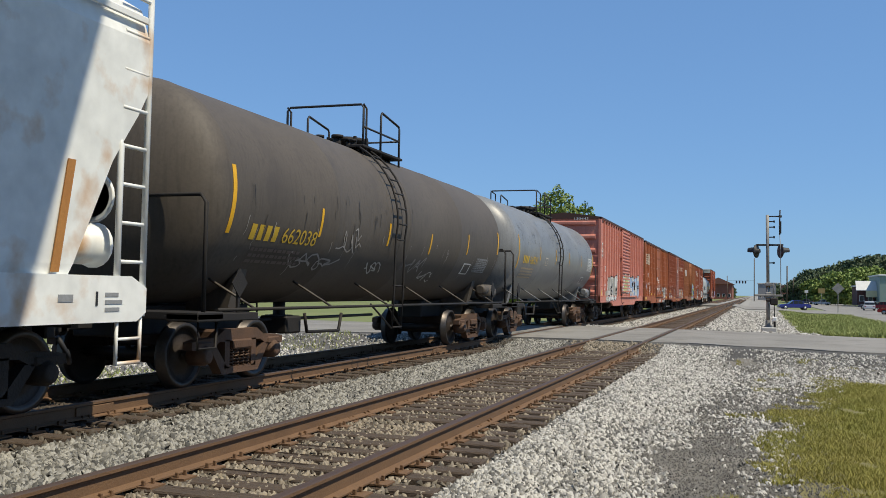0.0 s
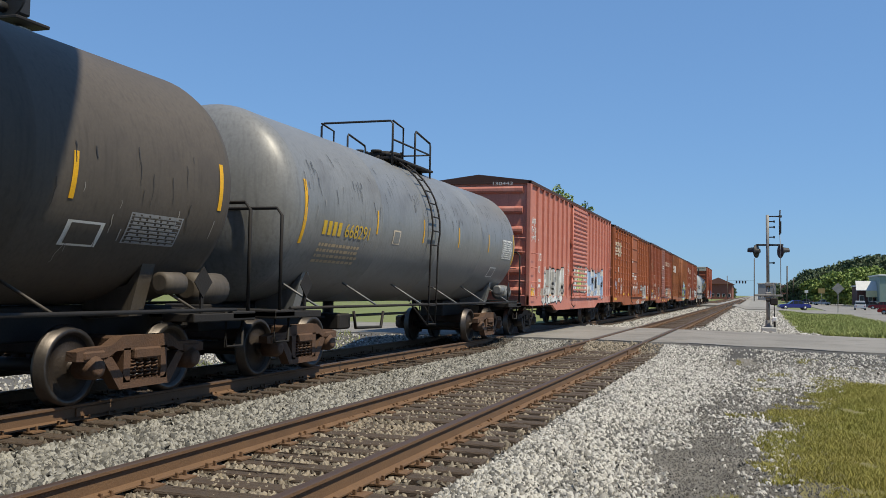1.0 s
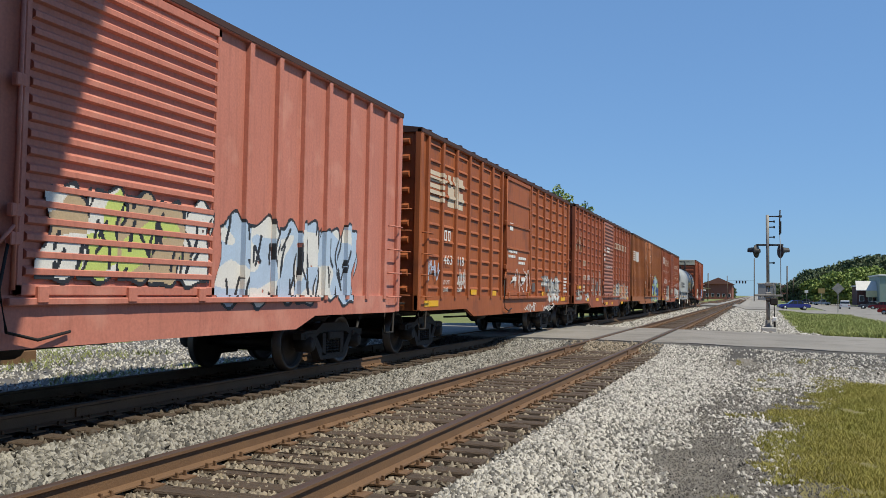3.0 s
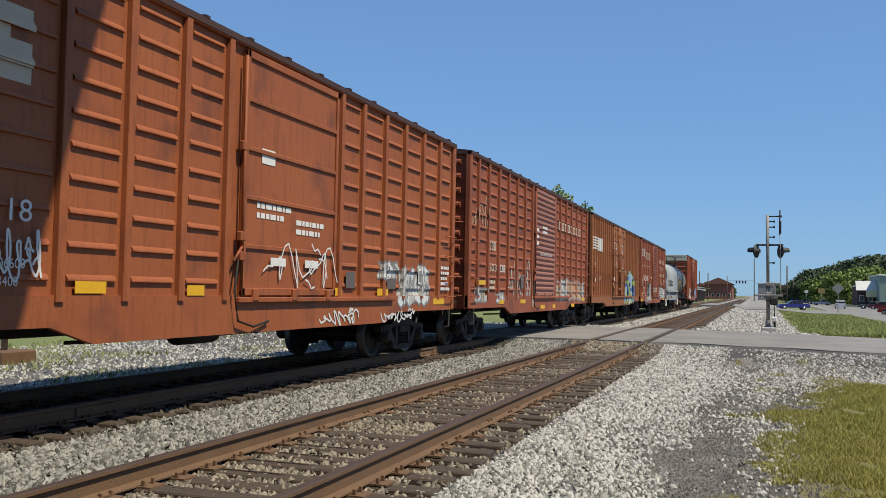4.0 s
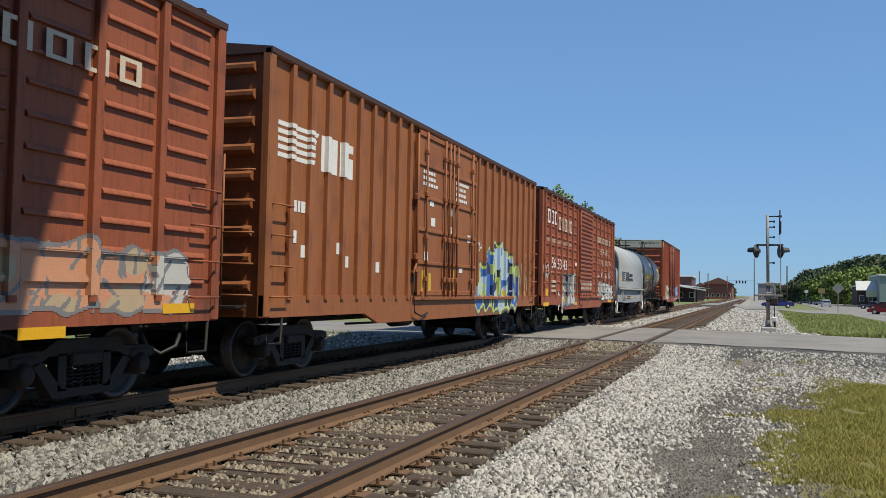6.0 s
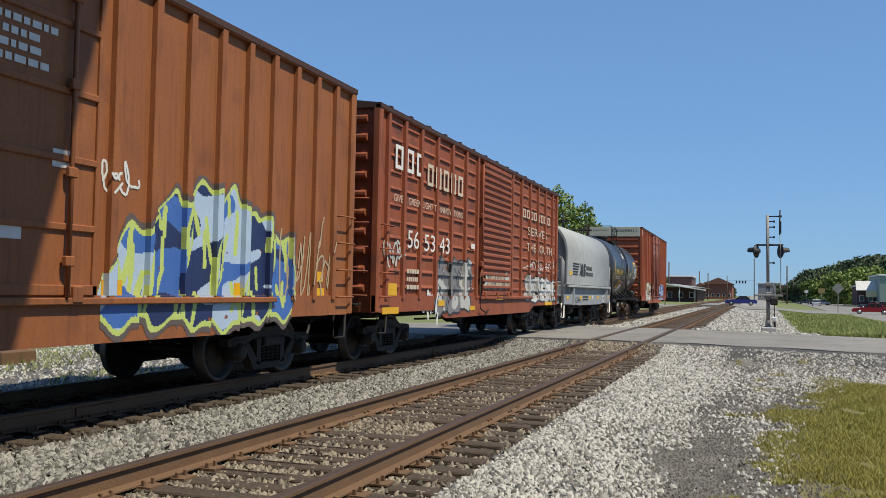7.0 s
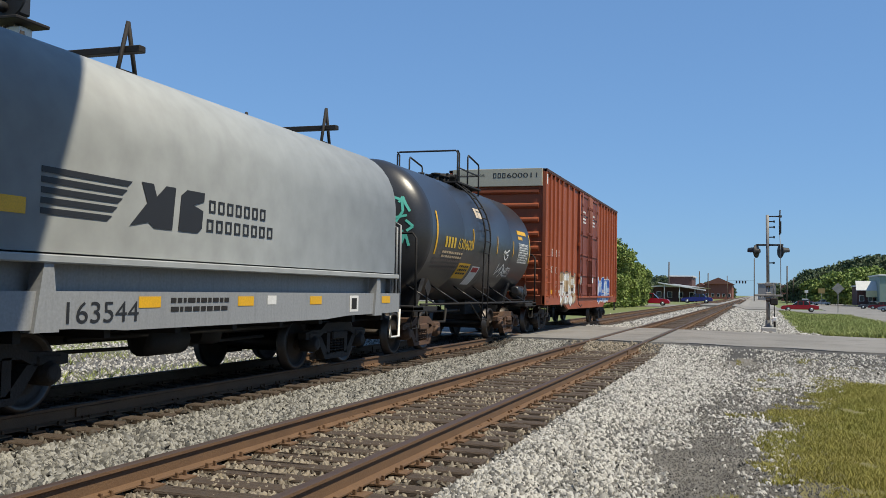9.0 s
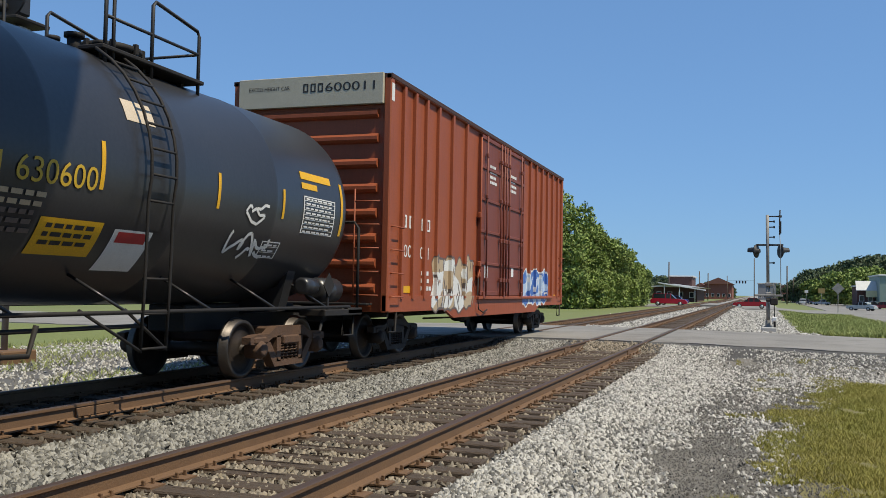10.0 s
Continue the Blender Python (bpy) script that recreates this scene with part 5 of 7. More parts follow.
def scratches(car, y0, y1, t0, t1, count, material, seed):
    """Thin running drips and scrapes down the shell."""
    r = random.Random(seed)
    bm = bmesh.new()
    for _ in range(count):
        y, t = r.uniform(y0, y1), radians(r.uniform(t0, t1))
        n, w = r.randint(3, 8), r.uniform(0.006, 0.02)
        prev = None
        for k in range(n):
            rr = 1.5085
            p = (rr * math.cos(t), y, 2.56 + rr * math.sin(t))
            v = (bm.verts.new((p[0], y - w / 2, p[2])), bm.verts.new((p[0], y + w / 2, p[2])))
            if prev:
                bm.faces.new((prev[0], prev[1], v[1], v[0]))
            prev = v
            t -= radians(r.uniform(1.2, 2.4))
            y += r.uniform(-0.02, 0.02)
            w *= 0.9
    tagged(part("scrape", bm, material, car), kind="stuff")


dark_streak = plain("soot_streak", (0.035, 0.032, 0.03), 0.6)
pale_streak = plain("pale_scuff", (0.34, 0.32, 0.30), 0.6)
scratches(tank_1, 0.9, 13.6, -12, 12, 45, dark_streak, 2)
scratches(tank_1, 0.9, 13.6, -34, -8, 26, pale_streak, 3)
scratches(tank_2, 0.9, 13.4, 5, 40, 120, dark_streak, 4)
scratches(tank_2, 0.9, 13.4, -25, 5, 30, pale_streak, 5)


def shell_scrawl(car, y0, y1, t0, t1, seed, material, width=0.03, strokes=4):
    """A sprayed tag bent round the shell."""
    ob = scrawl(car, y0, y1, radians(t0) * 1.5, radians(t1) * 1.5, lambda y, z=0: 0.0, seed, material, width, strokes)
    for v in ob.data.vertices:
        t, r = v.co.z / 1.5, 1.505 + v.co.x
        v.co = Vector((r * math.cos(t), v.co.y, 2.56 + r * math.sin(t)))


shell_scrawl(tank_3, 6.75, 7.7, -34, -20, 4, SPRAY["white"], 0.05, 4)
shell_scrawl(tank_3, 7.0, 7.35, -16, -6, 14, SPRAY["white"], 0.04, 1)
shell_scrawl(tank_1, 4.2, 4.8, -30, -12, 5, pale_streak, 0.025, 2)
shell_scrawl(tank_1, 5.6, 6.3, -40, -30, 6, SPRAY["silver"], 0.025, 3)
shell_scrawl(tank_1, 8.6, 9.4, -44, -34, 7, SPRAY["silver"], 0.025, 3)
shell_scrawl(tank_1, 2.8, 4.3, -40, -28, 8, pale_streak, 0.03, 4)
shell_scrawl(tank_1, 7.6, 8.4, -36, -22, 10, pale_streak, 0.025, 3)


def head_paint():
    """A teal tag and a yellow notice on the near head of the black tank, laid on the dish."""
    def dish(x, z):
        r = min(1.49, math.hypot(x, z - 2.56)) / 1.5
        return 0.55 + 0.62 * (1 - math.sqrt(max(0, 1 - r * r))) - 0.012

    def ribbon(name, pts, w, m):
        bm = bmesh.new()
        for (ax, az), (bx, bz) in zip(pts, pts[1:]):
            n = max(math.hypot(bx - ax, bz - az), 1e-4)
            ox, oz = -(bz - az) / n * w / 2, (bx - ax) / n * w / 2
            q = [(ax + ox, az + oz), (ax - ox, az - oz), (bx - ox, bz - oz), (bx + ox, bz + oz)]
            bm.faces.new([bm.verts.new((x, dish(x, z), z)) for x, z in q])
        part(name, bm, m, tank_3)
    teal = SPRAY["teal"]
    arc = [(0.68 + 0.55 * math.cos(t * math.pi / 12), 2.75 + 0.45 * math.sin(t * math.pi / 12)) for t in range(-1, 13)]
    ribbon("sprayed_tag", arc[::-1][:9], 0.05, teal)
    for k in range(6):
        x = 0.38 + 0.09 * k
        ribbon("sprayed_tag", [(x, 3.12 - 0.02 * k), (x + 0.02, 2.66 + 0.03 * (k % 2))], 0.045, teal)
    ribbon("sprayed_tag", [(0.15, 2.72), (0.5, 2.80), (0.85, 2.76), (1.1, 2.82)], 0.05, teal)
    ribbon("sprayed_tag", [(0.98, 3.15), (1.02, 2.9), (0.86, 2.62), (0.70, 2.60)], 0.05, teal)
    ribbon("sprayed_tag", [(0.93, 3.08), (0.99, 3.2), (1.06, 3.05), (1.15, 2.9)], 0.05, teal)
    ribbon("sprayed_tag", [(1.08, 2.72), (1.22, 2.6), (1.1, 2.5)], 0.05, teal)
    ribbon("sprayed_tag", [(0.40, 2.42), (0.55, 2.50), (0.72, 2.44), (0.82, 2.32), (0.6, 2.35), (0.42, 2.4)], 0.05, teal)
    ribbon("sprayed_tag", [(1.02, 2.52), (1.0, 2.25), (1.08, 2.45), (1.14, 2.2)], 0.05, teal)
    ribbon("notice", [(-0.55, 3.42), (0.28, 3.44)], 0.34, M["yellow"])
    ribbon("small_print", [(-0.3, 3.05), (0.25, 3.06)], 0.12, yb)


head_paint()

# faded red car
bars(kcs, S, 1.28, 2.27, 0.22, 2, 0.27, M["white"])
bars(kcs, S, 1.96, 2.27, 0.22, 1, 0.27, M["white"])
stencil(kcs, "130", S, 1.16, 1.89, 0.22, M["white"], 0.42)
stencil(kcs, "443", S, 1.95, 1.89, 0.22, M["white"], 0.44)
small_print(kcs, S, 1.3, 1.62, 2, 0.35, M["white"], 0.17)
small_print(kcs, S, 2.0, 1.62, 2, 0.35, M["white"], 0.17)
plate(kcs, S, 0.28, 0.80, 1.15, 1.42, M["yellow"])
plate(kcs, S, 2.66, 3.2, 1.14, 1.24, M["gold"])
plate(kcs, S, 5.05, 5.4, 1.15, 1.24, M["gold"])
plate(kcs, S, 5.05, 5.4, 1.32, 1.46, M["grime"] if "grime" in M else SPRAY["grime"], "panel_patch")
piece(kcs, kcs_d, 1.7, 5.1, 0.86, 2.24, 5, 11, ["silver", "white", "black"], "silver and black sprayed piece", cell=0.016)
piece(kcs, kcs_d, 6.7, 9.6, 1.22, 2.35, 5, 4, ["tan", "lime", "white", "black"], "pale sprayed piece over the door", cell=0.016)
piece(kcs, kcs_d, 9.75, 14.0, 0.95, 2.4, 6, 21, ["pale_blue", "white", "black"], "pale blue sprayed piece", cell=0.016)
for k, (ya, yb_, za, zb) in enumerate(((0.32, 0.92, 3.28, 3.52), (0.30, 0.98, 3.02, 3.26), (0.34, 1.0, 2.80, 3.0))):
    scrawl(kcs, ya, yb_, za, zb, kcs_d, 103 + k, SPRAY["white"], 0.03, 5)
scrawl(kcs, 0.25, 1.0, 1.05, 1.5, kcs_d, 9, SPRAY["white"], 0.02, 4)
scrawl(kcs, 1.2, 2.1, 1.05, 1.4, kcs_d, 12, SPRAY["tan"], 0.02, 3)
scrawl(kcs, 5.5, 6.3, 1.9, 2.3, kcs_d, 14, SPRAY["white"], 0.02, 4)
stencil(kcs, "130443", 0.45, -0.012, 4.43, 0.10, M["white"], 0.6, end=True)

# beaded car with the emblem
B = HALF - 0.020
emblem_paint(ns2, ns2_d, 0.62, 3.1, 2.3, 0.66, M["cream"])
bars(ns2, B, 1.56, 2.36, 0.22, 2, 0.24, M["white"])
stencil(ns2, "463", B, 1.54, 1.86, 0.20, M["white"], 0.58)
stencil(ns2, "118", B, 2.52, 1.86, 0.20, M["white"], 0.44)
stencil(ns2, "LD LMT", B, 1.54, 1.44, 0.09, M["white"], 0.42)
stencil(ns2, "LT WT", B, 1.54, 1.28, 0.09, M["white"], 0.32)
stencil(ns2, "206600", B, 2.52, 1.44, 0.09, M["white"], 0.38)
stencil(ns2, "73400", B, 2.52, 1.28, 0.09, M["white"], 0.3)
for y0, y1, z in ((0.4, 1.25, 0.98), (3.55, 4.0, 1.22), (5.4, 5.75, 1.2), (9.0, 9.6, 1.2), (11.05, 11.55, 1.2), (14.0, 14.7, 1.02)):
    plate(ns2, B, y0, y1, z, z + 0.12, M["yellow"])
small_print(ns2, HALF - 0.012, 6.9, 2.35, 2, 0.9, M["white"], 0.13)
small_print(ns2, HALF - 0.012, 8.0, 2.2, 2, 0.9, M["white"], 0.13)
scrawl(ns2, 0.5, 1.3, 1.5, 1.95, ns2_d, 31, SPRAY["pale_blue"], 0.025, 5)
scrawl(ns2, 2.5, 3.1, 1.3, 1.8, ns2_d, 33, SPRAY["white"], 0.025, 5)
piece(ns2, ns2_d, 11.05, 12.2, 1.42, 1.9, 3, 8, ["silver", "white", "grey"], "worn silver sprayed piece")
piece(ns2, ns2_d, 12.0, 13.9, 0.92, 1.85, 4, 6, ["silver", "white", "grey"], "worn silver sprayed piece")
scrawl(ns2, 8.9, 10.2, 0.72, 0.98, lambda y, z=0: HALF - 0.028, 35, SPRAY["white"], 0.03, 7)
scrawl(ns2, 11.3, 12.8, 0.72, 0.92, lambda y, z=0: HALF - 0.028, 36, SPRAY["white"], 0.03, 8)
plate(ns2, HALF - 0.012, 7.0, 7.35, 2.95, 3.15, M["white"], "placard")
for y in (7.25, 8.25):
    plate(ns2, HALF + 0.016, y, y + 0.42, 1.60, 1.71, M["white"], "route_board")
plate(ns2, B, 9.75, 10.1, 1.32, 1.58, SPRAY["grime"], "panel_patch")
plate(ns2, B, 11.5, 11.9, 1.32, 1.5, SPRAY["grime"], "panel_patch")
plate(ns2, B, 13.1, 13.5, 1.42, 1.72, M["white"], "placard")
plate(ns2, B + 0.003, 13.14, 13.46, 1.46, 1.68, SPRAY["grey"], "placard")
scrawl(ns2, 7.2, 9.2, 1.3, 1.95, ns2_d, 37, SPRAY["white"], 0.025, 6)
small_print(ns2, B, 14.45, 1.75, 5, 0.5, M["white"], 0.11)

# beaded car with the maroon door
bars(sou3, B, 1.72, 2.33, 0.22, 3, 0.22, M["cream"])
stencil(sou3, "503", B, 1.70, 1.80, 0.20, M["cream"], 0.72)
stencil(sou3, "238", B, 2.68, 1.80, 0.20, M["white"], 0.58)
bars(sou3, B, 10.2, 3.40, 0.27, 8, 0.52, M["cream"])
for y0, y1, z in ((0.68, 1.43, 1.46), (2.75, 3.2, 0.98), (5.0, 5.6, 0.98), (7.6, 8.2, 0.80), (9.4, 9.8, 0.80), (14.7, 15.3, 1.0), (12.6, 13.2, 0.80)):
    plate(sou3, B if z > 0.95 else HALF - 0.026, y0, y1, z, z + 0.11, M["yellow"])
stencil(sou3, "DOOR OPENING W10 H10-5", HALF + 0.029, 7.2, 2.42, 0.10, M["white"], 1.7)
small_print(sou3, HALF + 0.029, 7.5, 3.25, 2, 0.8, M["white"], 0.14)
for z in (3.12, 2.92, 2.72):
    plate(sou3, HALF + 0.029, 6.75, 7.0, z, z + 0.1, M["white"], "placard")
piece(sou3, sou3_d, 9.7, 15.3, 0.93, 1.85, 7, 17, ["peach", "tan", "silver", "grey"], "washed-out peach and silver sprayed piece", cell=0.016)
piece(sou3, sou3_d, 0.5, 1.7, 0.98, 1.45, 2, 23, ["tan", "silver", "grey"], "worn tan sprayed piece")
piece(sou3, sou3_d, 2.4, 3.4, 0.95, 1.35, 2, 25, ["silver", "white", "grey"], "worn silver sprayed piece")
scrawl(sou3, 3.6, 6.2, 1.0, 2.2, sou3_d, 27, SPRAY["silver"], 0.04, 8)
scrawl(sou3, 0.4, 1.6, 2.6, 3.6, sou3_d, 29, SPRAY["tan"], 0.03, 5)
plate(sou3, B, 5.0, 5.35, 1.4, 1.75, SPRAY["grime"], "panel_patch")
small_print(sou3, B, 1.8, 1.5, 2, 0.5, M["cream"], 0.14)

# plug-door car
emblem_paint(ns4, ns4_d, 0.35, 3.08, 2.5, 0.55, M["white"])
for y, z in ((0.8, 1.95), (1.1, 1.75), (2.3, 1.85), (2.6, 1.65), (3.9, 1.6)):
    plate(ns4, S, y, y + 0.16, z, z + 0.18, M["white"], "marking")
small_print(ns4, S, 0.8, 2.4, 1, 0.5, M["white"], 0.3)
small_print(ns4, HALF - 0.012, 6.1, 3.62, 3, 0.75, M["white"], 0.12)
small_print(ns4, HALF - 0.012, 8.2, 3.62, 4, 0.9, M["white"], 0.12)
for y, z in ((6.5, 3.0), (6.6, 2.6), (7.8, 2.9), (7.85, 2.5), (9.1, 2.4), (6.2, 1.9), (8.5, 1.7)):
    plate(ns4, HALF - 0.012, y, y + 0.25, z, z + 0.17, M["white"], "placard")
for y, z in ((6.1, 1.2), (6.5, 1.15), (8.0, 1.25)):
    plate(ns4, HALF - 0.012, y, y + 0.16, z, z + 0.5, M["gold"], "sprayed_mark")
piece(ns4, ns4_d, 9.85, 14.1, 0.72, 2.62, 6, 41, ["blue", "navy", "pale_blue", "lime", "grime"], "blue sprayed piece with a lime outline", halo=True, bow=0.40, line=0.05)
scrawl(ns4, 9.85, 10.4, 2.2, 2.6, ns4_d, 43, SPRAY["white"], 0.03, 3)
scrawl(ns4, 13.6, 15.2, 0.95, 2.2, ns4_d, 45, SPRAY["tan"], 0.035, 8)
for y, z in ((1.0, 1.0), (2.6, 1.02), (9.9, 1.2), (12.4, 1.2), (14.6, 1.4), (14.65, 1.15)):
    plate(ns4, S + 0.002, y, y + 0.32, z, z + 0.16, M["yellow"])

# numbered beaded car
bars(sou5, B, 0.80, 3.52, 0.44, 3, 0.56, M["white"], slot=True)
bars(sou5, B, 2.55, 3.40, 0.44, 5, 0.50, M["cream"], slot=True)
stencil(sou5, "GIVE A GREEN LIGHT TO INNOVATIONS", B, 0.75, 2.92, 0.13, M["cream"], 4.15)
stencil(sou5, "56", B, 1.50, 2.10, 0.34, M["white"], 0.62)
stencil(sou5, "53", B, 2.43, 2.08, 0.34, M["white"], 0.64)
stencil(sou5, "43", B, 3.36, 2.08, 0.34, M["white"], 0.66)
small_print(sou5, B, 1.5, 1.62, 3, 0.7, M["cream"], 0.15)
for y0, y1, z0, z1 in ((0.46, 1.0, 1.20, 1.42), (0.32, 1.1, 0.87, 0.99), (3.35, 3.75, 0.98, 1.1), (5.6, 6.0, 0.86, 0.96), (7.7, 8.3, 1.10, 1.18), (13.6, 14.6, 0.90, 1.0)):
    plate(sou5, (B if y1 < 6.3 or y0 > 9.3 else HALF + 0.03), y0, y1, z0, z1, M["yellow"])
plate(sou5, B, 5.6, 5.9, 2.28, 2.40, M["white"], "placard")
piece(sou5, sou5_d, 3.1, 5.85, 0.68, 2.16, 3, 51, ["grey", "silver", "black"], "grey sprayed piece with black outlines", cell=0.016)
scrawl(sou5, 2.5, 3.3, 0.68, 1.3, sou5_d, 53, SPRAY["white"], 0.07, 4)
scrawl(sou5, 0.4, 1.25, 1.7, 2.2, sou5_d, 55, SPRAY["silver"], 0.05, 5)
piece(sou5, sou5_d, 10.9, 15.3, 0.92, 1.85, 5, 57, ["white", "silver", "black"], "white sprayed piece with black outlines", cell=0.016)
piece(sou5, sou5_d, 6.6, 9.15, 1.3, 1.85, 4, 59, ["tan", "silver", "grime"], "faded tan sprayed piece", cell=0.016)
bars(sou5, B, 10.6, 3.42, 0.24, 8, 0.46, M["cream"])
stencil(sou5, "SERVES", B, 11.2, 2.95, 0.24, M["cream"], 2.6)
stencil(sou5, "THE SOUTH", B, 11.1, 2.48, 0.24, M["cream"], 3.4)
scrawl(sou5, 11.0, 14.9, 1.85, 2.25, sou5_d, 58, SPRAY["white"], 0.03, 9)

# last car
bm = bmesh.new()
soft_box(bm, -HALF + 0.14, HALF - 0.14, -0.06, 0.03, 4.64, 5.20, 0.008)
part("end_panel", bm, M["beige"], nokl, "beige warning panel above the end")
stencil(nokl, "EXCESS HEIGHT CAR", -1.25, -0.064, 4.96, 0.075, M["black"], 0.85, end=True)
stencil(nokl, "600011", 0.33, -0.064, 4.90, 0.16, M["black"], 0.98, end=True)
bars(nokl, -0.061, -0.12, 4.90, 0.16, 3, 0.15, M["black"], end=True)
plate(nokl, HALF + 0.005, 0.02, 0.15, 4.70, 5.02, M["white"], "corner_plate")
bars(nokl, S, 0.78, 2.48, 0.24, 2, 0.42, M["white"])
bars(nokl, S, 1.88, 2.48, 0.24, 2, 0.3, M["white"])
stencil(nokl, "600", S, 0.72, 1.92, 0.24, M["white"], 0.62)
stencil(nokl, "011", S, 1.82, 1.92, 0.24, M["white"], 0.5)
small_print(nokl, S, 1.9, 1.6, 3, 0.5, M["white"], 0.15)
small_print(nokl, HALF - 0.012, 6.6, 4.35, 4, 0.7, M["white"], 0.13)
small_print(nokl, HALF - 0.012, 8.6, 4.35, 4, 0.7, M["white"], 0.13)
piece(nokl, nokl_d, 2.45, 5.5, 0.75, 2.15, 4, 61, ["white", "tan", "grime"], "white and tan sprayed piece", cell=0.016)
piece(nokl, nokl_d, 10.2, 13.5, 0.80, 2.05, 4, 63, ["pale_blue", "blue", "white"], "blue and white sprayed piece", cell=0.016)
for y, z in ((0.65, 1.0), (0.75, 1.25), (14.6, 1.1)):
    plate(nokl, S + 0.002, y, y + 0.6, z, z + 0.13, M["yellow"])
plate(nokl, HALF - 0.012, 6.2, 6.5, 1.6, 1.95, M["white"], "placard")
plate(nokl, HALF - 0.012, 8.8, 9.05, 1.7, 2.0, M["white"], "placard")


# ---- beside the line ----
def turn_unit(ob, cx, d):
    """Turns a lamp's piece about its own bracket."""
    ob.matrix_basis = Matrix.Translation((cx, 0, 0)) @ pose(0, 0, 0, 0, 0, 24 * d) @ Matrix.Translation((-cx, 0, 0))


def crossing_signal():
    x0, y0, z0 = 0.62, 43.6, -0.10
    s = tagged(empty("crossing_signal", x0, y0, z0), "grey crossing signal mast with hooded lamps and raised gate arm", "crossing signal")
    bm = bmesh.new()
    tube(bm, [(0, 0, 0.1), (-0.02, 0, 1.9)], 0.085, 12)
    tube(bm, [(-0.02, 0, 1.9), (-0.06, 0, 5.05)], 0.07, 12)
    part("mast", bm, M["pole"], s)
    bm = bmesh.new()
    spin(bm, [(0.0, 0.20), (0.06, 0.20), (0.10, 0.13), (0.32, 0.11), (0.34, 0.09)], 2, (0, 0, 0), 14)
    part("footing", bm, mat("cast_base", (0.16, 0.15, 0.14), (0.34, 0.32, 0.29), 0.8), s, "cast iron mast base")
    bm = bmesh.new()
    soft_box(bm, -0.30, 0.36, -0.34, 0.3, -0.25, 0.04, 0.04)
    part("pad", bm, mat("concrete", (0.5, 0.49, 0.46), (0.38, 0.37, 0.35), 0.9), s, "pale concrete pad")
    bm = bmesh.new()
    soft_box(bm, -0.55, 0.62, -0.05, 0.05, 3.66, 3.74, 0.015)
    part("crossarm", bm, M["steel"], s)
    for k, (cx, d) in enumerate(((-0.52, -1), (0.50, 1))):
        bm = bmesh.new()
        # round target board seen edge-on, lamp body and long hood
        spin(bm, [(-0.02, 0.30), (0.02, 0.30), (0.03, 0.12), (0.16, 0.10)], 0, (cx, 0, 3.42), 20)
        turn_unit(part("target_board", bm, M["black"], s), cx, d)
        bm = bmesh.new()
        n = 12
        rows = []
        for a, r in ((0.03, 0.17), (0.36, 0.14)):
            rows.append([bm.verts.new((cx + d * a, r * math.cos(math.pi * (i / n * 1.2 - 0.1)), 3.44 + r * math.sin(math.pi * (i / n * 1.2 - 0.1)))) for i in range(n + 1)])
        for i in range(n):
            bm.faces.new((rows[0][i], rows[0][i + 1], rows[1][i + 1], rows[1][i]))
        ex = bmesh.ops.extrude_face_region(bm, geom=bm.faces[:])
        for v in [g for g in ex["geom"] if isinstance(g, bmesh.types.BMVert)]:
            v.co.z -= 0.02
        bmesh.ops.recalc_face_normals(bm, faces=bm.faces)
        turn_unit(part("hood", bm, M["black"], s), cx, d)
        bm = bmesh.new()
        spin(bm, [(0.0, 0.10), (d * 0.04, 0.13), (d * 0.05, 0.02)], 0, (cx + d * 0.02, 0, 3.42), 16)
        turn_unit(part("lens", bm, plain("red_lens", (0.25, 0.01, 0.01), 0.2), s), cx, d)
    for k, z in enumerate((2.9, 4.05, 4.5, 4.75, 4.98)):
        bm = bmesh.new()
        w = 0.55 if z > 4.9 else 0.26
        soft_box(bm, -0.05, w, -0.03, 0.03, z - 0.025, z + 0.025, 0.008)
        soft_box(bm, w * 0.75, w, -0.04, 0.04, z - 0.05, z + 0.05, 0.008)
        part("bracket", bm, M["steel"], s)
    # gate gear: two cross bars, an open frame beside the mast, the weight below
    bm = bmesh.new()
    soft_box(bm, -0.58, 0.60, -0.20, -0.12, 1.40, 1.49, 0.015)
    soft_box(bm, -0.16, 0.20, -0.18, 0.12, 1.86, 2.02, 0.03)
    soft_box(bm, -0.14, 0.16, -0.16, 0.10, 1.30, 1.60, 0.03)
    part("gate_mechanism", bm, M["pole"], s)
    bm = bmesh.new()
    for x in (0.22, 0.50):
        tube(bm, [(x, -0.16, 1.45), (x, -0.16, 2.02)], 0.022, 6)
    tube(bm, [(0.1, -0.16, 2.0), (0.52, -0.16, 2.0)], 0.022, 6)
    part("gate_frame", bm, M["pole"], s)
    bm = bmesh.new()
    soft_box(bm, 0.06, 0.40, -0.32, -0.20, 1.02, 1.36, 0.05)
    soft_box(bm, -0.10, 0.20, -0.30, -0.22, 1.16, 1.28, 0.02)
    part("counterweight", bm, M["truck_dark"], s)
    bm = bmesh.new()
    tube(bm, [(0.52, -0.16, 1.45), (0.50, -0.16, 3.4), (0.46, -0.16, 4.2)], 0.016, 6)
    part("gate_arm", bm, M["pole"], s)
    bm = bmesh.new()
    tube(bm, [(0.46, -0.16, 4.15), (0.45, -0.16, 4.5), (0.47, -0.16, 5.25)], 0.03, 6)
    soft_box(bm, 0.46, 0.53, -0.18, -0.14, 4.2, 4.75, 0.01)
    part("arm_tip", bm, M["steel"], s, "dark banded tip of the raised arm")
    bm = bmesh.new()
    tube(bm, [(0.26, -0.26, 0.4), (0.24, -0.26, 1.05)], 0.022, 6)
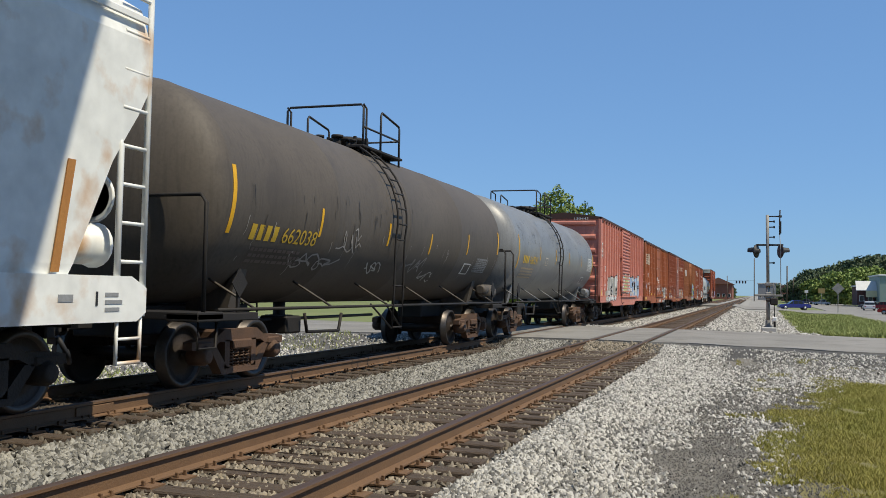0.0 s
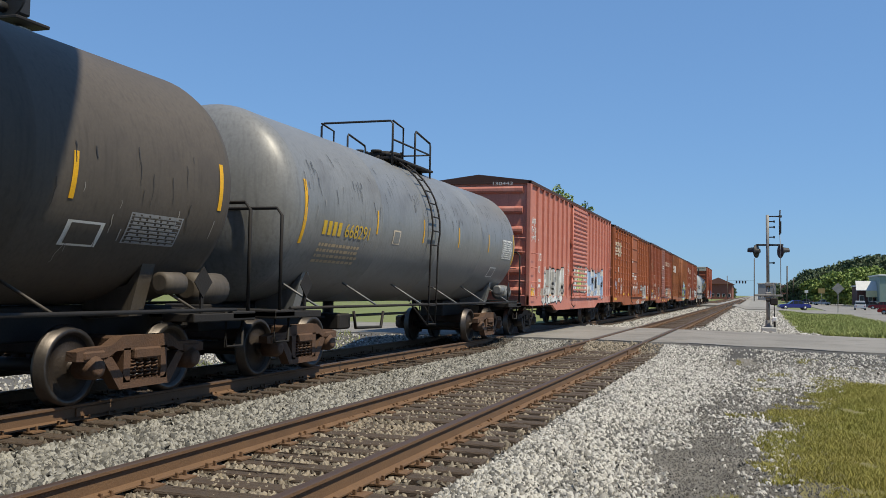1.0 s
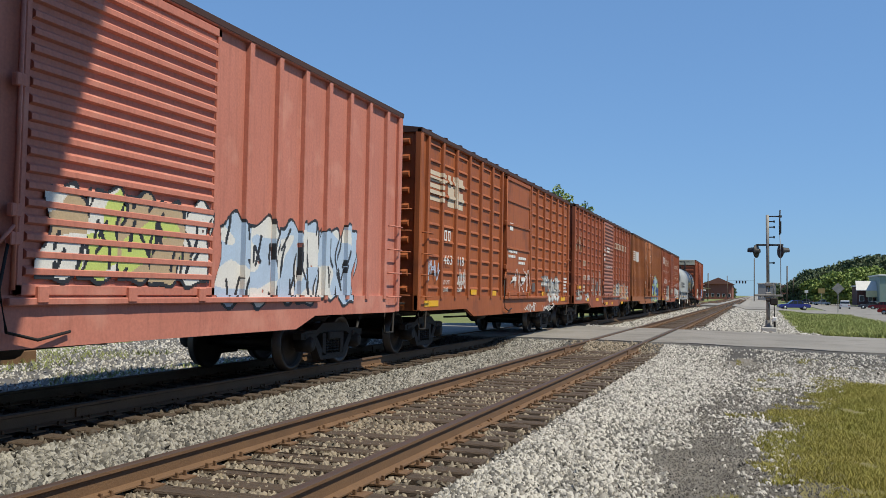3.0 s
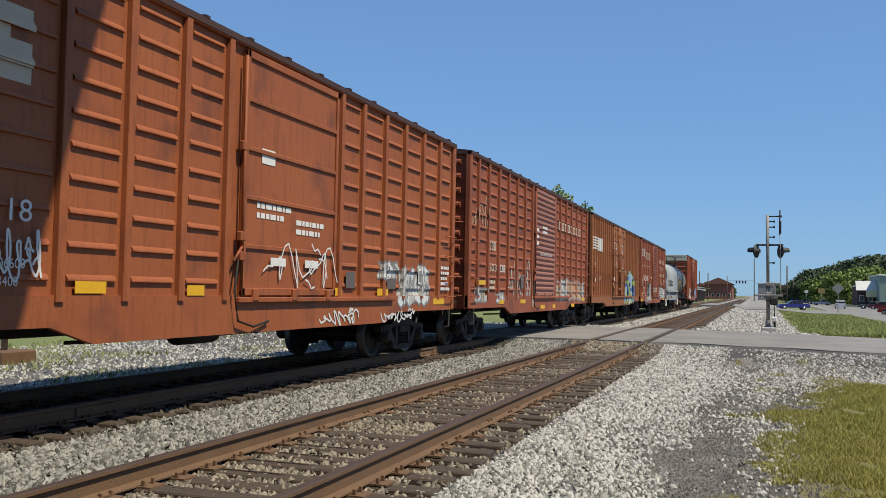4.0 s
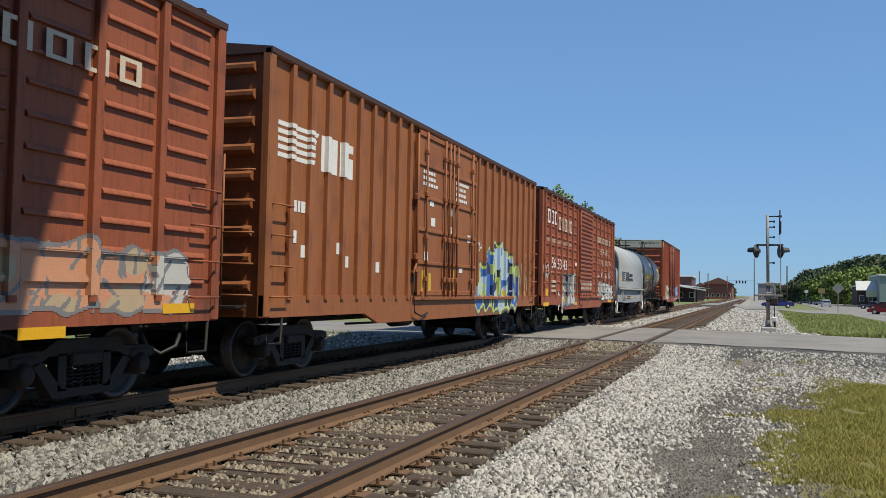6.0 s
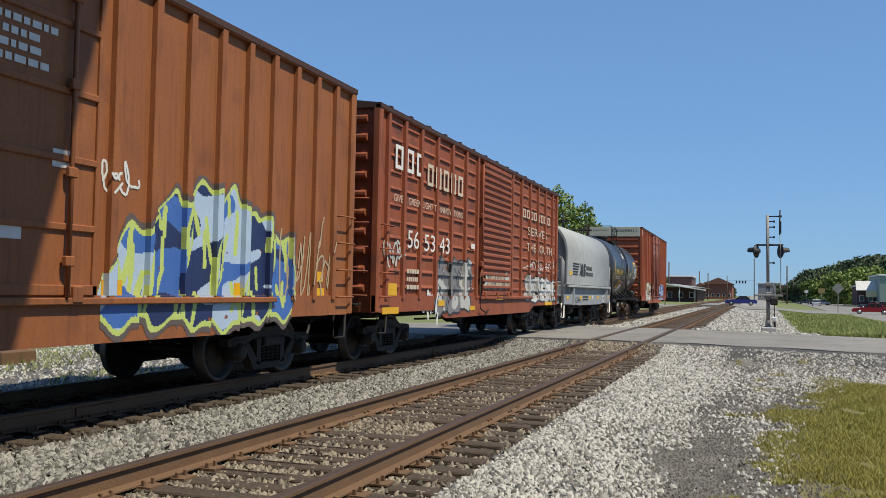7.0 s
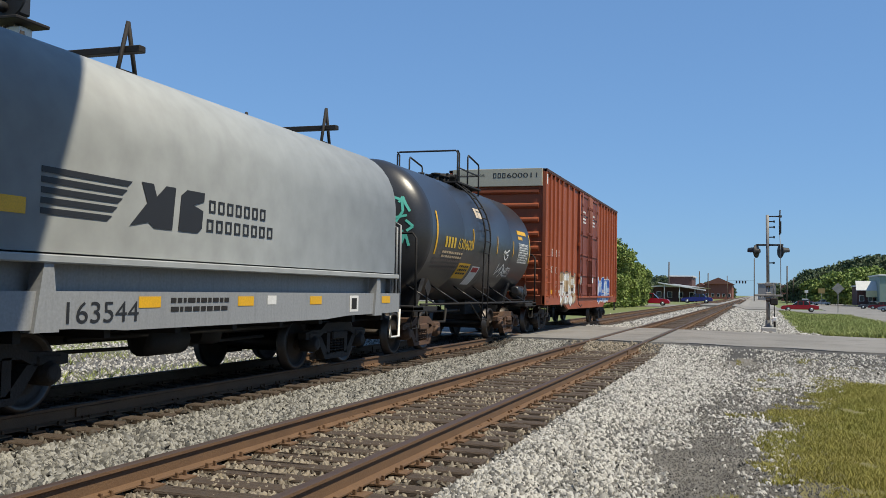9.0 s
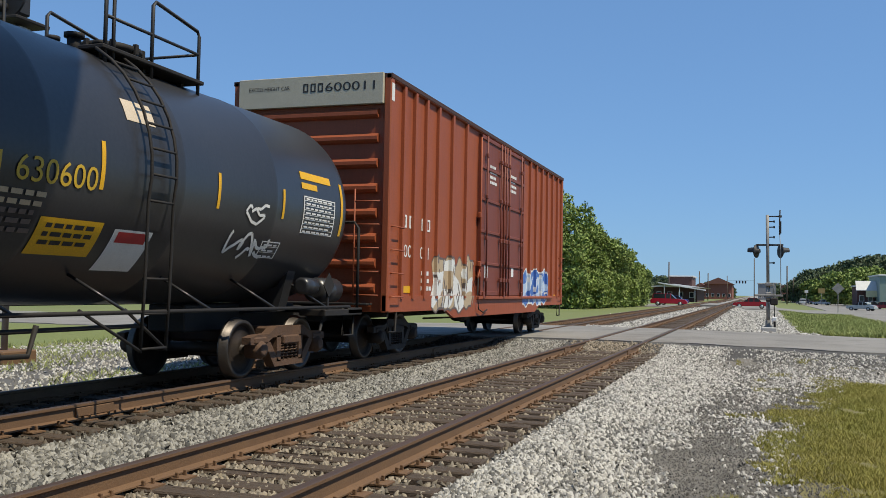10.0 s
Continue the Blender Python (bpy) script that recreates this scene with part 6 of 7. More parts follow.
    part("weight_rod", bm, M["steel"], s)
    bm = bmesh.new()
    soft_box(bm, 0.14, 0.36, -0.34, -0.14, 0.30, 0.50, 0.03)
    part("junction_box", bm, M["white"], s)
    bm = bmesh.new()
    tube(bm, [(0.26, -0.24, 0.0), (0.26, -0.24, 0.32)], 0.05, 8)
    part("conduit", bm, M["steel"], s)


crossing_signal()


def tall_signal():
    """The railway's own signal mast beyond the train."""
    s = tagged(empty("railway_signal", -15.6, 16.0, -0.45), "tall railway signal mast with dark hooded heads on a rusty base", "railway signal")
    bm = bmesh.new()
    for dx in (-0.16, 0.16):
        tube(bm, [(dx, 0, 0.1), (dx, 0, 9.6)], 0.07, 10)
    part("mast", bm, M["pole"], s)
    bm = bmesh.new()
    soft_box(bm, -0.6, 0.6, -0.5, 0.5, -0.1, 0.28, 0.03)
    part("base", bm, M["rail_side"], s)
    for z in (8.05, 9.15):
        bm = bmesh.new()
        spin(bm, [(-0.03, 0.55), (0.03, 0.55)], 1, (0.0, -0.2, z), 24)
        soft_box(bm, -0.25, 0.30, -0.2, 0.25, z - 0.4, z + 0.4, 0.04)
        for k in range(3):
            tube(bm, [(0, -0.2, z - 0.28 + 0.28 * k), (0, -0.6, z - 0.28 + 0.28 * k)], 0.12, 10)
        part("signal_head", bm, M["black"], s)
    bm = bmesh.new()
    soft_box(bm, -0.8, 0.62, -0.5, 0.5, 7.42, 7.50, 0.02)
    part("platform", bm, M["steel"], s)
    bm = bmesh.new()
    soft_box(bm, 0.02, 0.42, -0.2, 0.2, 6.85, 7.35, 0.03)
    part("relay_case", bm, M["white"], s)
    bm = bmesh.new()
    for dx in (-0.5, -0.28):
        tube(bm, [(dx, 0.2, 0.3), (dx, 0.2, 9.4)], 0.02, 5)
    for k in range(28):
        tube(bm, [(-0.5, 0.2, 0.5 + 0.32 * k), (-0.28, 0.2, 0.5 + 0.32 * k)], 0.012, 4)
    part("ladder", bm, M["steel"], s)


tall_signal()


def shade_stand_in():
    """Tall unseen stand-in beside the camera; its slanting end throws shadow on the passing cars."""
    g = tagged(empty("shadow_caster", -1.55, 0, 0), "unseen made-up slab and blocks on legs, added to shade the passing cars", "industrial gallery", kind="structure")
    bm = bmesh.new()
    prism(bm, [(-9, 7.2), (4.61, 7.2), (7.0, 15.0), (-9, 15.0)], 0, -0.12, 0.12)
    part("caster_wall", bm, M["steel"], g)
    # two unseen masses added to keep sky light off the shaded cars
    bm = bmesh.new()
    box(bm, 0.15, 10.5, -22, 0.2, 7.2, 15.0)
    part("sky_blocker", bm, M["steel"], g)
    bm = bmesh.new()
    box(bm, 4.2, 10.5, -22, -0.3, -0.8, 7.2)
    part("sky_blocker", bm, M["steel"], g)
    for y in (-2.5, -8):
        bm = bmesh.new()
        soft_box(bm, -0.12, 0.12, y - 0.15, y + 0.15, -0.6, 7.2, 0.02)
        part("leg", bm, M["steel"], g)


shade_stand_in()


def leaves_mesh(name, count, blobs, size, material, seed):
    """A crown of many small leaf clumps spread through a few uneven masses."""
    rng = np.random.default_rng(seed)
    pts = []
    for (cx, cy, cz, rx, rz), share_ in blobs:
        n = int(count * share_)
        d = rng.normal(0, 1, (n, 3))
        d /= np.linalg.norm(d, axis=1)[:, None]
        r = rng.uniform(0.35, 1.0, (n, 1)) ** 0.5
        lump = 1 + 0.22 * np.sin(d[:, :1] * 7 + seed) * np.cos(d[:, 2:] * 6) + rng.normal(0, 0.06, (n, 1))
        pts.append(np.array([cx, cy, cz]) + d * r * lump * np.array([rx, rx, rz]))
    p = np.concatenate(pts)
    n = len(p)
    a = rng.normal(0, 1, (n, 3))
    a /= np.linalg.norm(a, axis=1)[:, None]
    b = np.cross(a, rng.normal(0, 1, (n, 3)))
    b /= np.linalg.norm(b, axis=1)[:, None]
    s = rng.uniform(size * 0.5, size, (n, 1))
    v = np.stack([p - a * s, p + b * s * 0.55, p + a * s, p - b * s * 0.55], 1)
    me = bpy.data.meshes.new(name)
    me.from_pydata(v.reshape(-1, 3).tolist(), [], (np.arange(n)[:, None] * 4 + np.arange(4)).tolist())
    me.materials.append(material)
    return me


def tree(x, y, height, width, seed, leaf, count, size, label, group, low=True):
    r = random.Random(seed)
    t = tagged(empty("tree", x, y, -0.5), label, "tree", group)
    bm = bmesh.new()
    tops = []
    trunk = [(0, 0, 0), (r.uniform(-.2, .2), r.uniform(-.2, .2), height * 0.22), (r.uniform(-.4, .4), 0, height * 0.5)]
    for (p, q, r0) in ((trunk[0], trunk[1], 0.022), (trunk[1], trunk[2], 0.016)):
        tube(bm, [p, q], height * r0, 8)
    for k in range(7):
        a = k * 2.4 + seed
        h0 = height * (0.2 + 0.05 * k)
        tip = (math.cos(a) * width * 0.32, math.sin(a) * width * 0.32, h0 + height * r.uniform(0.18, 0.35))
        tube(bm, [(0, 0, h0), (tip[0] * 0.5, tip[1] * 0.5, h0 + (tip[2] - h0) * 0.6), tip], height * 0.007, 5)
        tops.append(tip)
    part("trunk", bm, M["bark"], t)
    blobs = [((0, 0, height * 0.60, width * 0.40, height * 0.30), 0.3), ((r.uniform(-.1, .1) * width, 0, height * 0.80, width * 0.30, height * 0.20), 0.20)]
    if low:
        for k in range(5):
            a = k * 1.257 + seed
            blobs.append(((math.cos(a) * width * 0.26, math.sin(a) * width * 0.26, height * 0.20, width * 0.22, height * 0.20), 0.09))
    for tip in tops:
        blobs.append(((tip[0] * 1.15, tip[1] * 1.15, tip[2], width * r.uniform(0.16, 0.24), height * r.uniform(0.10, 0.16)), 0.077))
    ob = new("crown", leaves_mesh("crown", count, blobs, size, leaf, seed))
    ob.parent = t
    return t


# trees past the crossing, on the far side of the tracks
for k, (x, y, h, w) in enumerate(((-20.6, 100, 13.2, 8.0), (-25.5, 99, 11.0, 7.0), (-18.3, 108, 10.2, 6.4), (-24.5, 110, 11.5, 7.5), (-17.4, 117, 8.6, 6.0), (-16.8, 126, 6.6, 5.4), (-16.6, 136, 6.2, 5.0), (-22.5, 124, 8.5, 7.0))):
    tree(x, y, h, w, 70 + k, M["leaf"], 11000, 0.23, "leafy green tree at the edge of the lawn", "trees past the crossing")
# low bushes in front of them
for k, (x, y) in enumerate(((-18.3, 98), (-17.6, 104), (-17.0, 112), (-16.5, 121), (-16.2, 130))):
    tree(x, y, 4.6, 5.0, 90 + k, M["leaf"], 4200, 0.23, "dense green bush below the trees", "bushes past the crossing")

for k, (x, y, h, w) in enumerate(((21.5, 262, 8.6, 9.0), (26.5, 268, 10.0, 10.0), (17.0, 290, 7.0, 8.0), (32.0, 275, 10.5, 10.0))):
    tree(x, y, h, w, 180 + k, M["leaf"], 4200, 0.5, "sunlit green tree behind the shops", "trees behind the shops")

# wooded rise on the other side, and the far end of the line
far = [tree(0, 0, 12, 13, 110 + k, M["leaf_far"], 3200, 0.62, "dark green tree in a wooded rise", "woods behind the street") for k in range(3)]
rnd = random.Random(8)
spots = []
for k in range(46):
    u = k / 45
    spots.append((14 + 36 * u + rnd.uniform(-1.5, 1.5), 345 - 20 * u + rnd.uniform(-15, 15), 0.66 + 1.15 * u - 0.42 * u * u + rnd.uniform(-0.06, 0.10)))
for k in range(20):
    spots.append((rnd.uniform(-26, -12), rnd.uniform(420, 560), rnd.uniform(0.45, 0.7)))
for k in range(16):
    spots.append((-42 + rnd.uniform(-9, 9), rnd.uniform(330, 430), rnd.uniform(0.55, 0.85)))
for k in range(10):
    spots.append((rnd.uniform(6, 16), rnd.uniform(430, 560), rnd.uniform(0.45, 0.7)))
for k in range(22):
    spots.append((-60 - rnd.uniform(0, 40), 60 + 12 * k + rnd.uniform(-5, 5), rnd.uniform(0.5, 0.8)))
for k, (x, y, s) in enumerate(spots):
    src = far[k % 3]
    if k < 3:
        c = src
    else:
        c = copy_thing(src, Matrix.Identity(4))
    c.matrix_basis = Matrix.LocRotScale((x, y, -0.5), Euler((0, 0, rnd.uniform(0, 6))), Vector((s, s, s)))


# ---- street on the right and its vehicles ----
def cross_z(x):
    """The height of the farther cross street."""
    return -0.02 if -9.2 < x < -2.2 else ground_z(x, 142) + 0.07


def street():
    bm = bmesh.new()
    ys = axis([(38, 4), (120, 12), (420, 60)])
    rows = [[bm.verts.new((x0 + 0.012 * y, y, max(ground_z(x0 + 0.012 * y, y), -0.87) + 0.06)) for x0 in (9.0, 12.3, 15.7, 19, 22.5)] for y in ys]
    for a, b in zip(rows, rows[1:]):
        for i in range(4):
            bm.faces.new((a[i], a[i + 1], b[i + 1], b[i]))
    ex = bmesh.ops.extrude_face_region(bm, geom=bm.faces[:])
    for v in [g for g in ex["geom"] if isinstance(g, bmesh.types.BMVert)]:
        v.co.z -= 0.25
    bmesh.ops.recalc_face_normals(bm, faces=bm.faces)
    tagged(obj("street", bm, M["asphalt"]), "pale asphalt street running beside the railway", "street", kind="structure")
    bm = bmesh.new()
    for x0, x1 in ((-60, -8.7), (-6.85, -4.5), (-2.7, 14)):
        xs = axis([(x0, 0.8), (x1, 1)])
        rows = [[bm.verts.new((x, y, cross_z(x))) for y in (128, 142, 156)] for x in xs]
        for a, b in zip(rows, rows[1:]):
            for i in range(2):
                bm.faces.new((a[i], b[i], b[i + 1], a[i + 1]))
    ex = bmesh.ops.extrude_face_region(bm, geom=bm.faces[:])
    for v in [g for g in ex["geom"] if isinstance(g, bmesh.types.BMVert)]:
        v.co.z -= 0.2
    bmesh.ops.recalc_face_normals(bm, faces=bm.faces)
    tagged(obj("cross_street", bm, M["asphalt"]), "asphalt cross street over the tracks farther on", "street", kind="structure")


street()
glass = plain("car_glass", (0.02, 0.025, 0.03), 0.08)
tyre = plain("tyre_rubber", (0.02, 0.02, 0.02), 0.85)
chrome = plain("wheel_alloy", (0.5, 0.5, 0.5), 0.35, 0.8)
MOVERS = []


def vehicle(name, colour, label, length=4.6, height=1.45, suv=False):
    """A car that points along its own +Y."""
    v = tagged(empty(name), label, "car", "vehicles in the streets")
    paint = mat("car_paint_" + name, colour, tuple(c * 0.9 for c in colour), 0.25, 0.1, 2, 50, 0.0)
    L, h = length / 2, height
    deck = 0.92 if not suv else 1.05
    bm = bmesh.new()
    body = [(-L, 0.35), (L, 0.30), (L, 0.62), (L - 0.25, deck - 0.12), (L * 0.42, deck), (-L * 0.8, deck + 0.02), (-L, deck - 0.1)]
    prism(bm, body, 0, -0.88, 0.88)
    bmesh.ops.bevel(bm, geom=bm.edges[:], offset=0.07, segments=2, affect="EDGES")
    part("body", bm, paint, v)
    back = -L * 0.62 if not suv else -L * 0.92
    cab = [(L * 0.40, deck - 0.02), (L * 0.12, h - 0.04), (-L * 0.35 if not suv else -L * 0.85, h), (back, deck - 0.02)]
    bm = bmesh.new()
    prism(bm, cab, 0, -0.74, 0.74)
    part("window_band", bm, glass, v, "dark glass")
    bm = bmesh.new()
    prism(bm, [(L * 0.14, h - 0.06), (L * 0.08, h + 0.02), (-L * 0.34 if not suv else -L * 0.84, h + 0.03), (-L * 0.38 if not suv else -L * 0.88, h - 0.06)], 0, -0.72, 0.72)
    for y in (L * 0.10, -L * 0.18, -L * 0.5 if not suv else -L * 0.86):
        box(bm, -0.755, 0.755, y - 0.04, y + 0.04, deck - 0.02, h - 0.03)
    part("roof", bm, paint, v)
    for y in (-L * 0.60, L * 0.62):
        for s in (-1, 1):
            bm = bmesh.new()
            spin(bm, [(s * 0.70, 0.20), (s * 0.70, 0.32), (s * 0.90, 0.32), (s * 0.90, 0.20)], 0, (0, 0, 0), 18)
            w = part("wheel", bm, tyre, v)
            w.location = (0, y, 0.32)
            bm = bmesh.new()
            spin(bm, [(s * 0.80, 0.21), (s * 0.905, 0.20), (s * 0.91, 0.05)], 0, (0, 0, 0), 12)
            part("rim", bm, chrome, w)
    for s in (-1, 1):
        bm = bmesh.new()
        soft_box(bm, s * 0.62 - 0.15, s * 0.62 + 0.15, L - 0.14, L + 0.01, 0.58, 0.72, 0.02)
        part("headlight", bm, chrome, v)
        bm = bmesh.new()
        soft_box(bm, s * 0.66 - 0.12, s * 0.66 + 0.12, -L - 0.01, -L + 0.1, 0.66, 0.82, 0.02)
        part("tail_light", bm, plain("tail_lens", (0.35, 0.01, 0.01), 0.3), v)
    return v


SZ = ground_z(9, 100) + 0.06
blue = vehicle("car", (0.03, 0.04, 0.22), "dark blue saloon car turning off over the tracks", 4.7)
MOVERS.append((blue, [(0, 5.9, 152, SZ, 100), (5.0, 5.6, 152, SZ, 100), (5.6, 4.9, 150, -0.3, 93), (6.2, 2.4, 149, -0.2, 90), (6.8, -1.1, 149, -0.19, 90), (7.2, -2.5, 149, -0.1, 90), (7.6, -4.0, 149, -0.05, 90), (8.0, -5.2, 149, -0.05, 90), (8.5, -6.7, 149, -0.05, 90), (9.0, -8.4, 149, -0.19, 90), (9.5, -10.2, 149, -0.19, 90), (10, -12.0, 149, -0.19, 90)]))
red = vehicle("car", (0.34, 0.012, 0.02), "red saloon car driving over from the street", 4.8)
MOVERS.append((red, [(0, 17.9, 133, SZ, 60), (5.0, 17.9, 133, SZ, 60), (5.6, 17.2, 133, SZ, 65), (6.8, 15.3, 133, SZ, 80), (7.2, 14.1, 133, SZ, 86), (7.6, 12.8, 134, SZ + 0.02, 90), (8.0, 10.9, 134, -0.35, 90), (8.5, 8.6, 134, -0.19, 90), (9.0, 5.9, 134, -0.19, 90), (9.5, 3.2, 134, -0.19, 90), (10, -0.4, 134, -0.19, 90)]))
van = vehicle("car", (0.42, 0.01, 0.03), "bright red minivan waiting by the station", 5.2, 1.75, True)
MOVERS.append((van, [(0, -18.6, 138, -0.19, -90), (7.6, -16.6, 138, -0.19, -90), (8.5, -15.0, 138, -0.19, -90), (9.0, -14.2, 138, -0.19, -90), (9.5, -12.8, 138, -0.19, -90), (10, -11.7, 138, -0.19, -90)]))
white = vehicle("car", (0.62, 0.63, 0.65), "white hatchback driving away up the street", 4.4, 1.6, True)
MOVERS.append((white, [(0, 18.6, 172, SZ, -4), (1, 17.6, 176, SZ, -4), (2, 16.6, 181, SZ, -4), (4, 15.7, 192, SZ, -3), (5.5, 15.0, 205, SZ, -3), (7.6, 13.2, 240, SZ, -2), (10, 12.6, 268, SZ, -2)]))
silver = vehicle("car", (0.42, 0.46, 0.47), "pale silver saloon car coming along the street", 4.6)
MOVERS.append((silver, [(0, 24.5, 150, SZ, 70), (8.0, 24.5, 150, SZ, 70), (8.6, 22.8, 156, SZ, 65), (9.0, 21.0, 160, SZ, 62), (9.5, 19.1, 164, SZ, 60), (10, 17.1, 168, SZ, 60)]))
for ob, rows in MOVERS[:3]:
    for k, (t, x, y, z, a) in enumerate(rows):
        rows[k] = (t, x, y, cross_z(x) if x < 13 else SZ, a)
for x, y, c, lab in ((21.6, 196, (0.10, 0.10, 0.11), "dark grey car parked beside the street"), (22.4, 203, (0.35, 0.36, 0.38), "grey car parked beside the street"), (22.7, 190, (0.20, 0.02, 0.03), "maroon car parked beside the street"), (17.0, 262, (0.5, 0.5, 0.52), "pale car parked up the street"), (14.0, 285, (0.08, 0.09, 0.12), "dark car parked up the street")):
    p = vehicle("car", c, lab, 4.5)
    p.matrix_basis = pose(x, y, SZ, 0, 0, 75)


# ---- buildings, poles and signs in the distance ----
brick = mat("brick_wall", (0.26, 0.10, 0.07), (0.20, 0.075, 0.055), 0.85, 0, 1, 12, 0.3)
tin = mat("pale_tin_roof", (0.62, 0.62, 0.60), (0.5, 0.5, 0.48), 0.5, 0.2, 1, 12, 0.1)
dark_wall = mat("dark_red_wall", (0.10, 0.045, 0.04), (0.07, 0.035, 0.03), 0.8, 0, 1, 10, 0.2)
tile = mat("red_roof", (0.20, 0.085, 0.06), (0.15, 0.065, 0.05), 0.8, 0, 1, 10, 0.2)
green_tin = mat("green_sheet_wall", (0.22, 0.30, 0.27), (0.30, 0.34, 0.32), 0.6, 0.1, 1, 10, 0.2)


def building(x0, x1, y0, y1, h, label, wall, roof, pitch=1.0, overhang=0.5, windows=3, flat=False):
    b = tagged(empty("building", x0, y0, -0.5), label, "building")
    w, d = x1 - x0, y1 - y0
    bm = bmesh.new()
    box(bm, 0, w, 0, d, 0, h)
    part("wall", bm, wall, b)
    bm = bmesh.new()
    if flat:
        soft_box(bm, -overhang, w + overhang, -overhang, d + overhang, h, h + 0.35, 0.05)
    else:
        prism(bm, [(-overhang, h - 0.1), (w + overhang, h - 0.1), (w / 2, h + pitch)], 1, -overhang, d + overhang)
    part("roof", bm, roof, b)
    for k in range(windows):
        cx = w * (k + 0.5) / windows
        bm = bmesh.new()
        soft_box(bm, cx - 0.55, cx + 0.55, -0.06, 0.02, 1.0, min(h - 0.5, 2.4), 0.02)
        win = part("window", bm, M["white"], b)
        bm = bmesh.new()
        box(bm, cx - 0.45, cx + 0.45, -0.075, -0.062, 1.1, min(h - 0.6, 2.3))
        part("pane", bm, glass, win)
    return b


station = building(-23.0, -12.8, 228, 262, 3.6, "low dark red station shed with a pale tin canopy", dark_wall, tin, 0.7, 1.8, 4)
bm = bmesh.new()
prism(bm, [(1.5, 4.35), (1.5, 4.6), (12.2, 3.0), (12.2, 2.75)], 1, -6, -1.5)
part("canopy", bm, M["white"], station, "white sloping canopy roof")
for cx in (3.0, 6.5, 10.0):
    bm = bmesh.new()
    tube(bm, [(cx, -5.5, 0), (cx, -5.5, 4.3 - 0.15 * (cx - 1.5))], 0.09, 6)
    part("canopy_post", bm, M["white"], station)
building(-20.5, -14.8, 240, 256, 6.2, "dark upper block of the station with a white side", dark_wall, tin, 0.3, 0.4, 3, True)
building(-19.5, -8.5, 400, 430, 6.5, "brick depot with a red hipped roof", brick, tile, 2.6, 0.8, 5)
building(-25, -19, 415, 440, 5.0, "brick annexe with a red roof", brick, tile, 2.0, 0.6, 3)
shop = building(23.2, 27.0, 238, 250, 4.4, "small dark shop with a pale sloped awning and cream board", dark_wall, tin, 0.4, 0.3, 2, True)
bm = bmesh.new()
prism(bm, [(-1.6, 3.5), (-1.6, 3.65), (0.0, 5.8), (0.0, 5.6)], 0, -0.4, 4.2)
part("awning", bm, tin, shop, "pale sloping awning")
bm = bmesh.new()
box(bm, 1.7, 4.1, -1.7, -1.62, 2.0, 3.5)
part("fascia_board", bm, mat("cream_board", (0.68, 0.62, 0.38), (0.6, 0.54, 0.33), 0.7), shop, "cream fascia board")
building(27.3, 40.0, 232, 252, 6.9, "tall green-grey sheet metal warehouse with a pale roof edge", green_tin, tin, 0.3, 0.3, 3, True)
building(1.8, 9.0, 420, 440, 7.0, "grey row of shops at the end of the street", mat("grey_wall", (0.25, 0.25, 0.26), (0.2, 0.2, 0.2), 0.8), tin, 0.4, 0.3, 4, True)
building(10.5, 16.5, 380, 395, 6.0, "brown brick shop up the street", brick, tin, 0.4, 0.3, 3, True)


def utility_pole(x, y, h, arm=True, label="dark wooden utility pole"):
    p = tagged(empty("utility_pole", x, y, -0.6), label, "utility pole", "poles along the line")
    bm = bmesh.new()
    tube(bm, [(0, 0, 0), (0, 0, h)], 0.15, 8)
    part("shaft", bm, M["wood_pole"], p)
    if arm:
        bm = bmesh.new()
        soft_box(bm, -1.1, 1.1, -0.06, 0.06, h - 0.7, h - 0.55, 0.02)
        for x_ in (-1.0, -0.5, 0.5, 1.0):
            tube(bm, [(x_, 0, h - 0.55), (x_, 0, h - 0.38)], 0.05, 6)
        part("crossarm", bm, M["wood_pole"], p)


for x, y, h, a in ((7.56, 236, 9.2, False), (-19.77, 232, 9.8, False), (-16.2, 300, 9.3, False), (-13.6, 300, 8.7, False), (-11.0, 420, 10.4, False), (0.13, 330, 14.6, False), (12.5, 330, 8.0, True)):
    utility_pole(x, y, h, a)


def cabinet():
    c = tagged(empty("relay_cabinet", -19.2, 230, -0.55), "white railway relay cabinet beside a pole", "cabinet")
    bm = bmesh.new()
    soft_box(bm, -0.55, 0.55, -0.4, 0.4, 0.0, 1.9, 0.03)
    part("body", bm, M["white"], c)
    bm = bmesh.new()
    soft_box(bm, -0.62, 0.62, -0.47, 0.47, 1.9, 1.98, 0.02)
    part("lid", bm, M["coil_frame"], c)


cabinet()


def sign(name, x, y, h, shape, size, material, label):
    s = tagged(empty(name, x, y, -0.6), label, "road sign")
    bm = bmesh.new()
    tube(bm, [(0, 0, 0), (0, 0, h)], 0.045, 6)
    part("post", bm, M["pole"], s)
    bm = bmesh.new()
    if shape == "diamond":
        o = [(0, h - size), (size, h), (0, h + size), (-size, h)]
    else:
        o = [(-size, h - size * 0.8), (size, h - size * 0.8), (size, h + size * 0.8), (-size, h + size * 0.8)]
    prism(bm, o, 1, -0.075, -0.055)
    part("sign_plate", bm, material, s)


sign("warning_sign", 10.06, 126, 3.03, "diamond", 0.74, M["pole"], "grey back of a diamond-shaped road sign on a post")
sign("street_sign", 15.5, 240, 3.4, "square", 0.75, mat("faded_board", (0.30, 0.22, 0.08), (0.24, 0.17, 0.06), 0.7), "square yellow-brown board on a tall post")
sign("shop_sign", 13.2, 262, 3.3, "square", 0.45, M["white"], "white board on a thin post")


